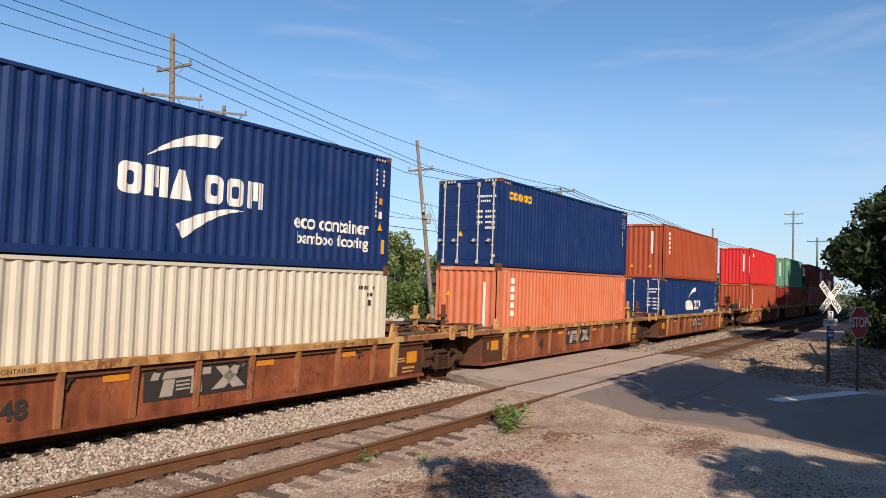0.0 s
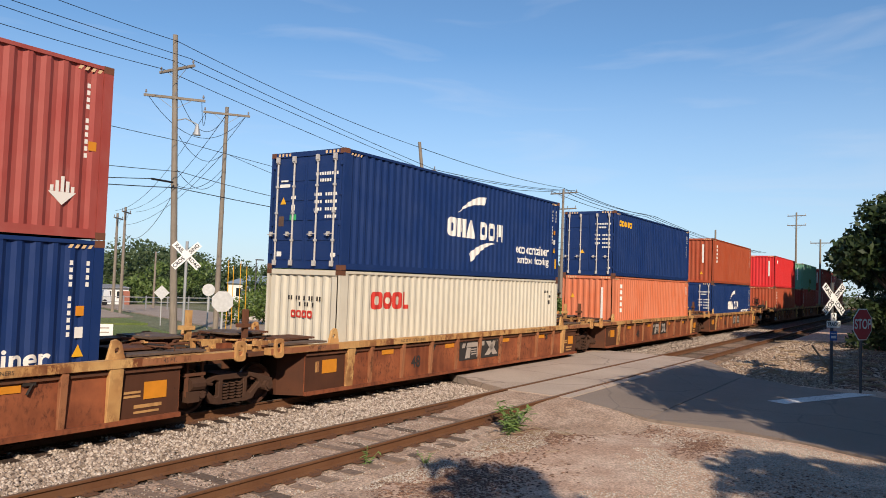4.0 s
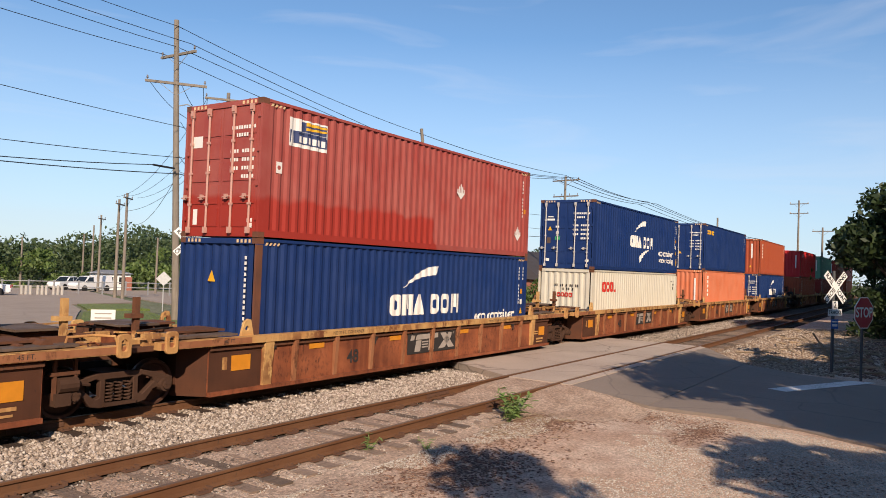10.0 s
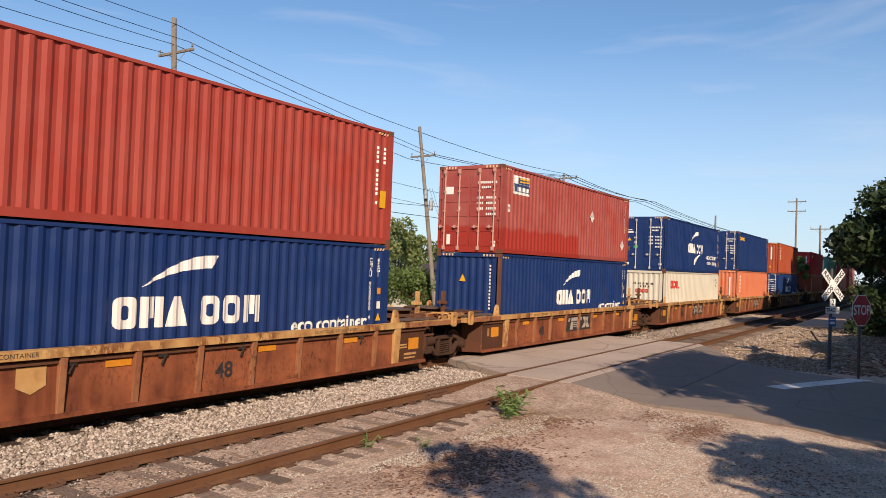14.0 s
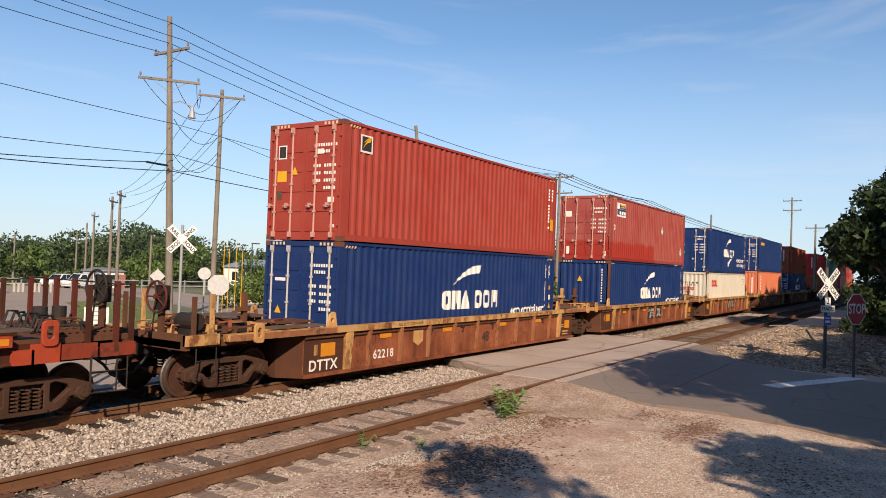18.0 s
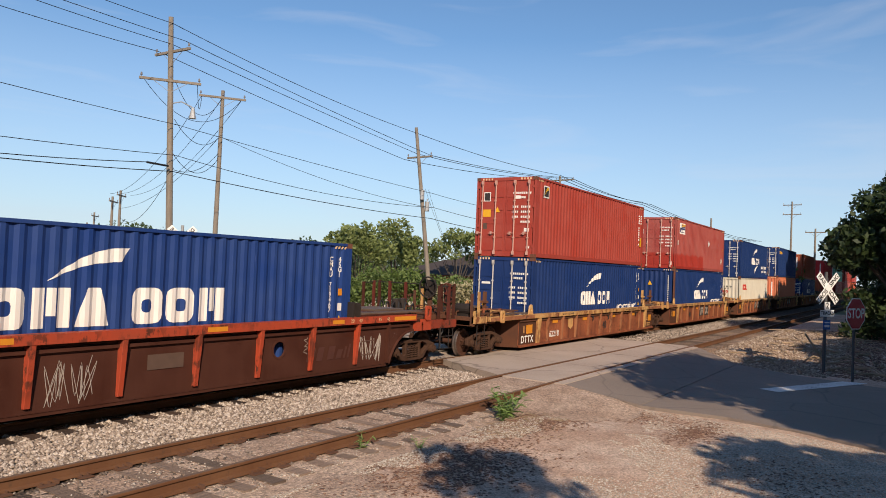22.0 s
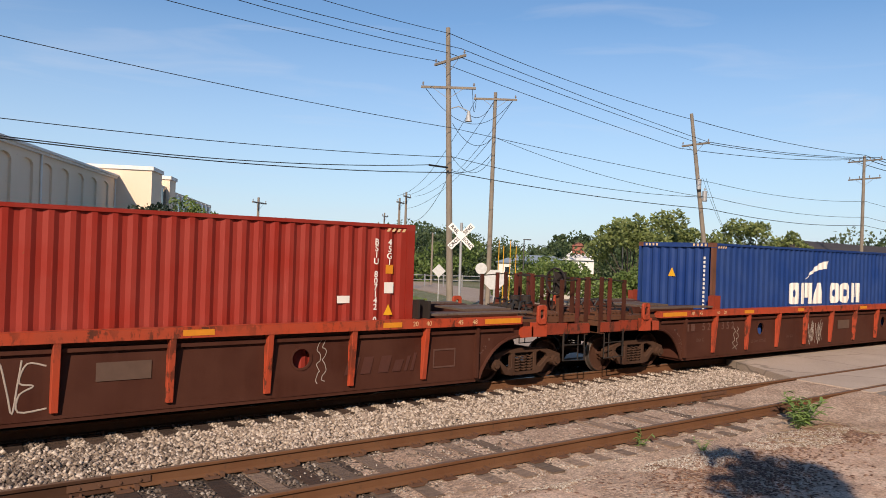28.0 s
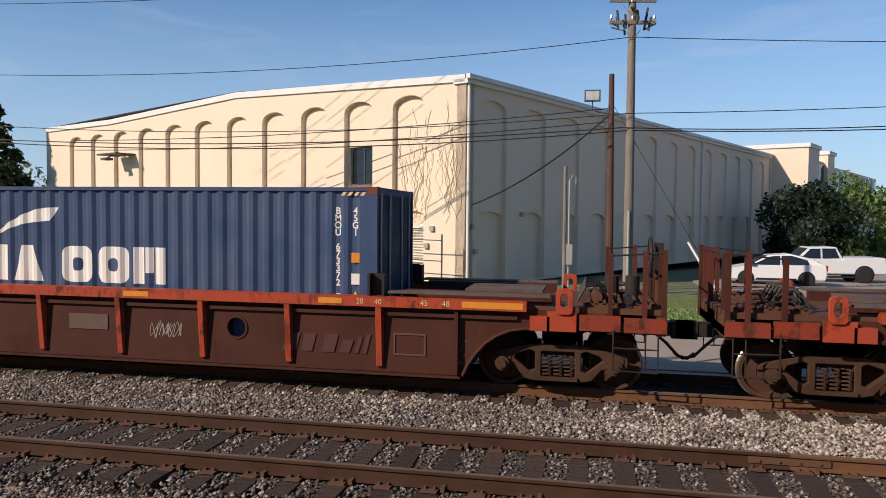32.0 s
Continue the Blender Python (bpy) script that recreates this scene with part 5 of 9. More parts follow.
def wheelset_mesh():
    me = bpy.data.meshes.get("wheelset_mesh")
    if me:
        return me
    bm = bmesh.new()
    for s in (-1, 1):
        prof = [(0.10, -0.09), (0.10, -0.02), (0.16, 0.0), (0.33, 0.012), (0.36, -0.045), (WHEEL_R - 0.01, -0.05), (WHEEL_R, -0.02), (WHEEL_R + 0.003, 0.045), (WHEEL_R + 0.026, 0.06),
                (WHEEL_R + 0.02, 0.085), (0.36, 0.088), (0.33, 0.045), (0.15, 0.04), (0.10, 0.09)]
        w = lathe(prof, 32)
        for f in w.faces:
            r = max(math.hypot(v.co.x, v.co.z) for v in f.verts)
            low = min(math.hypot(v.co.x, v.co.z) for v in f.verts)
            f.material_index = 1 if low > WHEEL_R - 0.015 else 0
        for k in range(8):                                     # bolts and a paint mark show the turning
            a = k * math.pi / 4
            rod(w, (0.135 * math.cos(a), -0.10, 0.135 * math.sin(a)), (0.135 * math.cos(a), -0.02, 0.135 * math.sin(a)), 0.014, 6)
        box(w, 0.20, 0.31, -0.014, 0.0, -0.02, 0.02)
        m = Matrix.Translation((0, s * GAUGE, 0)) @ (Matrix.Identity(4) if s < 0 else Matrix.Rotation(math.pi, 4, "Z"))
        merge(bm, w, m)
    rod(bm, (0, -1.0, 0), (0, 1.0, 0), 0.075, 14)
    me = bpy.data.meshes.new("wheelset_mesh")
    bm.to_mesh(me)
    bm.free()
    me.materials.append(M["wheel"])
    me.materials.append(M["tread"])
    return me


wheelsets = []


def side_frame_bm(s, wb=0.86):
    """The cast side frame of a truck, with its two windows."""
    y0, y1 = (-1.09, -0.97) if s < 0 else (0.97, 1.09)
    z = WHEEL_R
    out = [(-wb - 0.20, z + 0.13), (-wb + 0.14, z + 0.24), (-0.42, z + 0.31), (0.42, z + 0.31), (wb - 0.14, z + 0.24), (wb + 0.20, z + 0.13), (wb + 0.20, z - 0.06), (wb + 0.08, z - 0.10),
           (wb - 0.12, z - 0.04), (wb - 0.20, z - 0.06), (0.52, z - 0.24), (0.36, z - 0.27), (-0.36, z - 0.27), (-0.52, z - 0.24), (-wb + 0.20, z - 0.06), (-wb + 0.12, z - 0.04), (-wb - 0.08, z - 0.10), (-wb - 0.20, z - 0.06)]
    hole_l = [(-wb + 0.22, z + 0.15), (-wb + 0.18, z + 0.08), (-0.44, z - 0.12), (-0.36, z - 0.09), (-0.36, z + 0.19), (-0.44, z + 0.22)]
    hole_r = [(-x, zz) for x, zz in hole_l][::-1]
    mid = [(-0.26, z - 0.19), (0.26, z - 0.19), (0.26, z + 0.20), (-0.26, z + 0.20)]
    bm = plate([out, hole_l, hole_r, mid], y0, y1)
    bevelled(bm, 0.012)
    ys = y0 - 0.05 if s < 0 else y1 + 0.05
    box(bm, -0.30, 0.30, min(y0, ys), max(y1, ys), z - 0.25, z - 0.19)             # spring seat
    for e in (-1, 1):
        rod(bm, (e * wb, -0.94 if s < 0 else 0.94, z), (e * wb, ys - 0.05 if s < 0 else ys + 0.05, z), 0.115, 14)
        box(bm, e * wb - 0.13, e * wb + 0.13, min(y0, y1) - 0.02, max(y0, y1) + 0.02, z + 0.06, z + 0.15)
        rod(bm, (e * wb, ys, z), (e * wb, ys - 0.09 if s < 0 else ys + 0.09, z), 0.075, 10)
        for k in range(3):
            a = k * 2.094 + 0.5
            p = (e * wb + 0.05 * math.cos(a), ys - 0.10 if s < 0 else ys + 0.10, z + 0.05 * math.sin(a))
            rod(bm, (p[0], ys, p[2]), p, 0.013, 6)
    return bm


def spring_bm(s):
    bm = bmesh.new()
    z = WHEEL_R
    y = -1.05 if s < 0 else 1.05
    for cx in (-0.17, 0.0, 0.17):
        pts = [(cx + 0.066 * math.cos(a * 0.7), y + 0.066 * math.sin(a * 0.7), z - 0.19 + 0.33 * a / 50) for a in range(51)]
        tube(bm, pts, 0.017, 5)
    return bm


truck_parts = {}


def truck(parent, u, wb=0.86):
    """A two-axle truck under a car, at u along it."""
    if wb not in truck_parts:
        bol = bevelled(boxes((-0.24, 0.24, -1.0, 1.0, WHEEL_R + 0.12, WHEEL_R + 0.30), (-0.30, 0.30, -0.35, 0.35, WHEEL_R + 0.25, WHEEL_R + 0.42)), 0.02)
        for e in (-1, 1):
            rod(bol, (e * (wb - 0.45), -0.8, WHEEL_R - 0.12), (e * (wb - 0.45), 0.8, WHEEL_R - 0.12), 0.05, 8)
            for s in (-1, 1):
                box(bol, e * (wb - 0.46) - 0.03, e * (wb - 0.46) + 0.03, s * GAUGE - 0.05, s * GAUGE + 0.05, WHEEL_R - 0.25, WHEEL_R + 0.10)
        frames = []
        for s in (-1, 1):
            frames.append((side_frame_bm(s, wb), "side_frame", "truck"))
            frames.append((spring_bm(s), "spring", "truck"))
        frames.append((bol, "bolster", "black_steel"))
        got = []
        for bm, nm, mat in frames:
            me = bpy.data.meshes.new(nm)
            bm.to_mesh(me)
            bm.free()
            me.materials.append(M[mat])
            got.append((nm, me))
        truck_parts[wb] = got
    bm = bmesh.new()
    rod(bm, (0, 0, WHEEL_R + 0.40), (0, 0, WHEEL_R + 0.52), 0.20, 14)
    t = part("truck", bm, "black_steel", parent, "greasy brown two-axle truck")
    t.matrix_basis = pose(u, 0, 0)
    for nm, me in truck_parts[wb]:
        o = new(nm, me)
        o.parent = t
    for e in (-1, 1):
        w = new("wheelset", wheelset_mesh())
        w.parent = t
        w.matrix_basis = pose(e * wb, 0, WHEEL_R)
    return t


def loop_guide(u, y, z, mat):
    """A lifting lug with a slotted eye."""
    b = plate([round_rect(u - 0.13, u + 0.13, z, z + 0.40, 0.07), round_rect(u - 0.055, u + 0.055, z + 0.11, z + 0.31, 0.05)], y - 0.03, y + 0.03)
    return bevelled(b, 0.008)


def side_words(thing, words, u, z, size, mat, y=-1.36, spacing=1.0):
    bm = text_bm(words, size, spacing=spacing)
    bmesh.ops.translate(bm, verts=bm.verts[:], vec=(u, y, z))
    return part("lettering", bm, mat, thing)


def side_bars(thing, shapes, mat, y=-1.36, name="stencil", label=""):
    bm = flat(shapes)
    bmesh.ops.translate(bm, verts=bm.verts[:], vec=(0, y, 0))
    return part(name, bm, mat, thing, label)


def clutter(thing, rng, u0, u1, z, mats, n):
    """Brake rigging, brackets, pipes and levers lying on an end platform."""
    for k in range(n):
        u, y = rng.uniform(u0, u1), rng.uniform(-1.1, 1.1)
        kind = rng.random()
        bm = bmesh.new()
        if kind < 0.22:
            a = rng.choice((0, 90, rng.uniform(-30, 30)))
            box(bm, -rng.uniform(0.1, 0.30), rng.uniform(0.1, 0.30), -0.04, 0.04, 0.0, rng.uniform(0.08, 0.26), pose(u, y, z, 0, 0, a))
            box(bm, -0.06, 0.06, -0.09, 0.09, 0.0, 0.05, pose(u, y, z, 0, 0, a))
            nm = "bracket"
        elif kind < 0.60:                                                # bent air pipes
            d, h = rng.uniform(-0.5, 0.5), rng.uniform(0.06, 0.24)
            e0, e1 = max(u0, u - rng.uniform(0.3, 0.7)), min(u1, u + rng.uniform(0.3, 0.7))
            tube(bm, [(e0, y, z + 0.02), (e0 + 0.05, y, z + h), (u, y + d * 0.3, z + h + 0.02), (e1 - 0.08, y + d, z + h), (e1, y + d, z + 0.03)], rng.uniform(0.014, 0.024), 6)
            nm = "pipe"
        elif kind < 0.92:                                                # flat levers and rods
            a, l, h = rng.uniform(-35, 35) + (90 if rng.random() < 0.35 else 0), rng.uniform(0.25, 0.55), rng.uniform(0.03, 0.30)
            box(bm, -l, l, -0.035, 0.035, h, h + 0.03, pose(u, y, z, 0, rng.uniform(-7, 7), a))
            box(bm, -0.04, 0.04, -0.04, 0.04, 0.0, h + 0.05, pose(u, y, z, 0, 0, a))
            nm = "lever"
        else:
            rod(bm, (u, y - 0.22, z + 0.12), (u, y + 0.22, z + 0.12), rng.uniform(0.06, 0.11), 14)
            box(bm, u - 0.05, u + 0.05, y - 0.2, y + 0.2, z, z + 0.1)
            nm = "reservoir"
        part(nm, bm, rng.choice(mats), thing)


def brake_gear(t, u, s):
    """A brake cylinder with its bracket and hangers, below the platform beside a truck."""
    y = s * 1.16
    bm = bmesh.new()
    rod(bm, (u - 0.10, y, 0.62), (u + 0.22, y, 0.62), 0.13, 12)
    rod(bm, (u + 0.22, y, 0.62), (u + 0.46, y, 0.58), 0.03, 6)
    box(bm, u - 0.16, u + 0.10, y - 0.10, y + 0.10, 0.30, 0.50)
    part("brake_cylinder", bevelled(bm, 0.01), "truck", t)
    bm = bmesh.new()
    for d in (-0.14, 0.20):
        box(bm, u + d - 0.025, u + d + 0.025, y - 0.03, y + 0.03, 0.40, 1.07)
    box(bm, u - 0.22, u + 0.26, y - 0.04, y + 0.04, 0.78, 0.84)
    rod(bm, (u - 0.2, y - s * 0.3, 0.45), (u + 0.5, y - s * 0.2, 0.40), 0.03, 6)
    part("hanger", bm, "rusty", t)


def yellow_car(end_rear=False, end_front=False, tidy=0, orange=True, ttx=True, **tags):
    """One unit of the articulated rusty brown car with worn yellow sills."""
    t = base("well_car", **tags)
    rng = random.Random(11 + tidy)
    for s in (-1, 1):
        y0, y1 = sorted((s * 1.31, s * 1.345))
        side = bevelled(boxes((-7.3, 7.62, y0, y1, 0.14, 1.10)), 0.006)
        ya, yb = sorted((s * 1.33, s * 1.42))
        box(side, -7.3, 7.62, ya, yb, 0.12, 0.20)
        part("side_sill", side, "car_brown", t)
        ya, yb = sorted((s * 1.28, s * 1.47))
        sill = bevelled(boxes((-9.5 if end_rear else -8.45, 9.02, ya, yb, 1.085, 1.225)), 0.008)
        part("top_chord", sill, "sill_yellow", t, "worn yellow top chord with rust streaks")
        for ua, ub in ((6.75, 9.0), (-9.48 if end_rear else -8.43, -6.35)):
            part("chord_plate", bevelled(boxes((ua, ub, *sorted((s * 1.465, s * 1.476)), 1.095, 1.212)), 0.003), "rib_worn", t)
        chord = boxes((-7.3, 7.62, *sorted((s * 1.345, s * 1.40)), 0.985, 1.045))
        part("under_chord", bevelled(chord, 0.006), "rusty", t)
        for k, u in enumerate([-5.84] + [-5.06 + 1.31 * i for i in range(9)] + [6.30]):
            wide = 0.125 if k in (0, 10) else 0.06
            rb = bmesh.new()
            vs = [rb.verts.new(v) for v in ((u - wide, s * 1.345, 0.16), (u + wide, s * 1.345, 0.16), (u + wide, s * 1.345, 1.085), (u - wide, s * 1.345, 1.085),
                                            (u - wide, s * 1.39, 0.16), (u + wide, s * 1.39, 0.16), (u + wide, s * 1.455, 1.085), (u - wide, s * 1.455, 1.085))]
            for q in ((0, 3, 2, 1), (4, 5, 6, 7), (0, 1, 5, 4), (1, 2, 6, 5), (2, 3, 7, 6), (3, 0, 4, 7)):
                rb.faces.new([vs[i] for i in q])
            bmesh.ops.recalc_face_normals(rb, faces=rb.faces[:])
            # Pale ribs: worn paint, with the light they catch put into the colour.
            part("rib", bevelled(rb, 0.006), "sill_yellow" if k in (0, 10) else "rib_worn", t)
        for e in (-1, 1):                                              # container guides and end lugs
            gd = plate([[(e * 6.18, 1.22), (e * 6.52, 1.22), (e * 6.44, 1.50), (e * 6.34, 1.56), (e * 6.26, 1.54)], ring(e * 6.36, 1.37, 0.05, 8)][:2], *sorted((s * 1.27, s * 1.33)))
            part("guide", bevelled(gd, 0.006), "sill_yellow", t)
            part("lug", loop_guide(8.88 if e > 0 else (-8.76 if end_rear else -8.24), s * 1.49, 1.02, ""), "sill_yellow", t)
            part("walk_board", bevelled(boxes((min(e * 6.6, e * 8.2), max(e * 6.6, e * 8.2), *sorted((s * 0.95, s * 1.33)), 1.245, 1.285)), 0.01), "deck_grey", t)
    for e in (-1, 1):                                                  # bulkheads with drawn-in corners
        ue = 7.62 if e > 0 else 7.3
        pts = [(e * ue, -1.32), (e * (ue + 0.32), -0.82), (e * (ue + 0.32), 0.82), (e * ue, 1.32)]
        bm = bmesh.new()
        lo = [bm.verts.new((x, y, 0.12)) for x, y in pts]
        hi = [bm.verts.new((x, y, 1.10)) for x, y in pts]
        for i in range(3):
            bm.faces.new((lo[i], lo[i + 1], hi[i + 1], hi[i]))
        bm.faces.new(hi)
        bmesh.ops.recalc_face_normals(bm, faces=bm.faces[:])
        part("bulkhead", bm, "car_dark", t)
        part("platform", bevelled(boxes((min(e * 7.0, e * 8.9), max(e * 7.0, e * 8.9), -1.25, 1.25, 1.06, 1.14), (min(e * 7.6, e * 9.05), max(e * 7.6, e * 9.05), -0.30, 0.30, 0.72, 1.06)), 0.012), "rusty", t)
        clutter(t, rng, *sorted((e * 7.2, e * 8.9)), 1.14, ("rusty", "rusty", "black_steel", "sill_yellow", "car_brown"), 30)
        if (e < 0 and end_rear) or (e > 0 and end_front):
            clutter(t, rng, *sorted((e * 8.8, e * 10.2)), 1.14, ("rusty", "rusty", "sill_yellow", "car_brown"), 18)
        # stacked walkway plates over dark filler blocks, long beams, a post with its cap
        for uu, w, ya, yb, z in ((7.15, 0.55, -0.95, -0.15, 1.31), (8.1, 0.42, -0.35, 0.75, 1.42), (7.4, 0.6, 0.35, 1.05, 1.36)):
            part("walkway", bevelled(boxes((e * uu - w, e * uu + w, ya, yb, z, z + 0.04)), 0.006), "rusty" if uu < 8 else "deck_grey", t)
            part("equipment_box", boxes((e * uu - w + 0.10, e * uu + w - 0.06, ya + 0.12, yb - 0.08, 1.13, z)), "car_dark", t)
        for yy, mt in ((-0.72, "sill_yellow"), (-0.2, "car_brown"), (0.55, "sill_yellow")):
            part("beam", bevelled(boxes((*sorted((e * 7.0, e * 8.75)), yy - 0.05, yy + 0.05, 1.14, 1.25)), 0.008), mt, t)
        po = boxes((e * 8.35 - 0.05, e * 8.35 + 0.05, -0.62, -0.52, 1.14, 1.98))
        box(po, e * 8.35 - 0.16, e * 8.35 + 0.10, -0.66, -0.46, 1.60, 1.68)
        part("stanchion", bevelled(po, 0.01), "sill_yellow" if e > 0 else "rusty", t)
        if e > 0:
            for s in (-1, 1):
                brake_gear(t, 8.05, s)
    part("floor", boxes((-7.2, 7.55, -1.32, 1.32, 0.14, 0.20), (-6.3, -5.9, -1.3, 1.3, 0.2, FLOOR - 0.005), (5.9, 6.3, -1.3, 1.3, 0.2, FLOOR - 0.005), (-0.2, 0.2, -1.3, 1.3, 0.2, FLOOR - 0.005)), "rusty", t)
    truck(t, 9.1 if not end_front else 9.55)
    if end_rear:
        truck(t, -9.15)
        end_gear(t, -1, "sill_yellow", 8.9, 10.5)
        for s in (-1, 1):
            part("end_panel", bevelled(boxes((-10.5, -9.74, *sorted((s * 1.36, s * 1.47)), 1.06, 1.26)), 0.012), "sill_yellow", t)
            for uu, top in ((-10.05, 1.95), (-9.62, 2.0)):
                part("stanchion", bevelled(boxes((uu - 0.035, uu + 0.035, *sorted((s * 1.05, s * 1.12)), 1.14, top)), 0.008), "rusty" if uu < -10 else "sill_yellow", t)
        hand_brake(t, -10.36, -0.35, 1.92, "post_red")
        rv = bmesh.new()
        rod(rv, (-9.85, -0.95, 1.45), (-9.85, -0.45, 1.45), 0.17, 14)
        box(rv, -9.95, -9.75, -0.9, -0.5, 1.14, 1.32)
        part("reservoir", rv, "black_steel", t)
    if end_front:
        end_gear(t, 1, "sill_yellow", 8.9, 10.4)
    # labels and writing
    # Overlays that make both ends of the side darker brown.
    for e in (-1, 1):
        side_bars(t, [[rect(*((6.44, 7.61) if e > 0 else (-7.29, -5.98)), 0.16, 0.98)]], "car_dark", y=-1.3475, name="end_panel")
    for u0, u1, z0, z1 in ((-6.76, -6.27, 0.56, 0.86), (6.88, 7.34, 0.50, 0.80)):
        side_bars(t, [[rect(u0, u1, z0, z1)]], "amber", name="plate")
    for u in (-4.35, -1.45, 1.9, 4.55):
        side_bars(t, [[rect(u - 0.24, u + 0.24, 0.84, 0.95)]], "amber", name="plate")
    side_bars(t, [[rect(-6.98, -6.86, 0.60, 0.84)], [rect(6.5, 6.82, 0.55, 0.59)], [rect(6.5, 6.82, 0.62, 0.66)], [rect(6.7, 7.25, 0.36, 0.42)], [rect(6.7, 7.2, 0.27, 0.31)]], "sill_yellow", name="stencil")
    if ttx:
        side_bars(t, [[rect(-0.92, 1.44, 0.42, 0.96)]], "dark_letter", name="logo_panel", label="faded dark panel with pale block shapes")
        side_bars(t, [[[(-0.80, 0.78), (0.52, 0.80), (0.52, 0.93), (-0.74, 0.92)]], [[(-0.60, 0.47), (-0.33, 0.47), (-0.28, 0.77), (-0.52, 0.77)]], [[(0.06, 0.48), (0.32, 0.48), (0.30, 0.79), (0.08, 0.79)]],
                      [[(0.62, 0.92), (0.90, 0.92), (1.36, 0.50), (1.06, 0.49)]], [[(1.06, 0.92), (1.36, 0.93), (0.86, 0.50), (0.54, 0.49)]]]
                  + [[[(-0.26, 0.56 + k * 0.07), (0.05, 0.565 + k * 0.07), (0.05, 0.60 + k * 0.07), (-0.26, 0.595 + k * 0.07)]] for k in range(3)], "grey_letter", y=-1.363, name="logo")
    else:
        side_words(t, "DTTX", -6.66, 0.36, 0.34, "white", spacing=1.1)
        side_words(t, "62218", -4.42, 0.44, 0.30, "white", spacing=1.15)
        side_bars(t, [[[(-3.13, 0.96), (-3.13, 0.66), (-2.9, 0.54), (-2.67, 0.66), (-2.67, 0.96)]]], "sill_yellow", name="plate", label="faded yellow shield")
    side_words(t, "48", -3.1 if ttx else 0.8, 0.55, 0.42, "dark_letter")
    side_words(t, "NO 20 FT. CONTAINER", -3.4, 1.155, 0.105, "dark_letter", -1.4745)
    side_words(t, "DO NOT LOAD 20 FT CONTAINERS", 3.9, 1.155, 0.09, "dark_letter", -1.4745)
    side_words(t, "45 FT.", 7.3, 1.155, 0.11, "dark_letter", -1.4785)
    side_words(t, "40 FT.", -6.9, 1.155, 0.11, "dark_letter", -1.4785)
    for u in (-5.7, -2.3, -0.6, 1.2, 4.9):                              # lashing hooks
        hk = bmesh.new()
        box(hk, u - 0.10, u + 0.10, -1.39, -1.35, 0.93, 0.985)
        rod(hk, (u + 0.05, -1.38, 0.95), (u - 0.04, -1.40, 0.80), 0.02, 6)
        part("hook", hk, "black_steel", t)
    return t


def end_gear(t, e, mat, u0, u1):
    """Coupler, air hose, end sill and grab irons at an outer end."""
    part("end_sill", bevelled(boxes((*sorted((e * u0, e * u1)), -1.30, 1.30, 1.00, 1.14), (*sorted((e * (u1 - 0.12), e * u1)), -1.42, 1.42, 0.98, 1.26)), 0.015), "rusty", t)
    bm = bmesh.new()
    box(bm, *sorted((e * (u1 - 0.6), e * (u1 + 0.50))), -0.14, 0.14, 0.80, 1.02)
    box(bm, *sorted((e * (u1 + 0.22), e * (u1 + 0.56))), -0.16, 0.13, 0.76, 1.04)
    box(bm, *sorted((e * (u1 + 0.40), e * (u1 + 0.60))), 0.10, 0.20, 0.80, 1.00)
    part("coupler", bevelled(bm, 0.03, 2), "black_steel", t)
    bm = bmesh.new()
    tube(bm, [(e * (u1 - 0.05), -0.35, 0.86), (e * (u1 + 0.12), -0.40, 0.72), (e * (u1 + 0.30), -0.36, 0.52), (e * (u1 + 0.46), -0.25, 0.46), (e * (u1 + 0.58), -0.12, 0.52)], 0.026, 8)
    part("air_hose", bm, "hose", t)
    for yy in (-1.40, 1.40):
        bm = bmesh.new()
        tube(bm, [(e * (u1 - 0.75), yy, 1.10), (e * (u1 - 0.75), yy, 0.44), (e * (u1 - 0.28), yy, 0.42), (e * (u1 - 0.28), yy, 1.10)], 0.014, 6)
        tube(bm, [(e * (u1 - 0.75), yy, 0.76), (e * (u1 - 0.28), yy, 0.76)], 0.013, 6)
        part("sill_step", bm, "black_steel", t)


def hand_brake(t, u, y, z, mat):
    """A spoked hand brake wheel before its housing, on a post."""
    bw = bmesh.new()
    tube(bw, [(0.30 * math.cos(k * 0.2618), 0, 0.30 * math.sin(k * 0.2618)) for k in range(25)], 0.024, 6)
    for k in range(5):
        a = k * 1.2566
        rod(bw, (0.03 * math.cos(a), 0, 0.03 * math.sin(a)), (0.285 * math.cos(a), 0, 0.285 * math.sin(a)), 0.015, 6)
    rod(bw, (0, -0.10, 0), (0, 0.05, 0), 0.05, 10)
    w = part("brake_wheel", bw, mat, t, "spoked hand brake wheel")
    w.matrix_basis = pose(u, y, z, 0, 0, 90)
    ph = bevelled(boxes((u + 0.07, u + 0.20, y - 0.15, y + 0.15, z - 0.26, z + 0.22)), 0.03)
    part("brake_housing", ph, "black_steel", t)
    part("brake_post", bevelled(boxes((u + 0.09, u + 0.17, y - 0.06, y + 0.06, 1.1, z - 0.2)), 0.008), "rusty", t)
    ch = bmesh.new()
    tube(ch, [(u + 0.05, y + 0.1, z - 0.2), (u + 0.03, y + 0.12, z - 0.5), (u + 0.02, y + 0.12, 1.15)], 0.016, 6)
    part("brake_chain", ch, "black_steel", t)


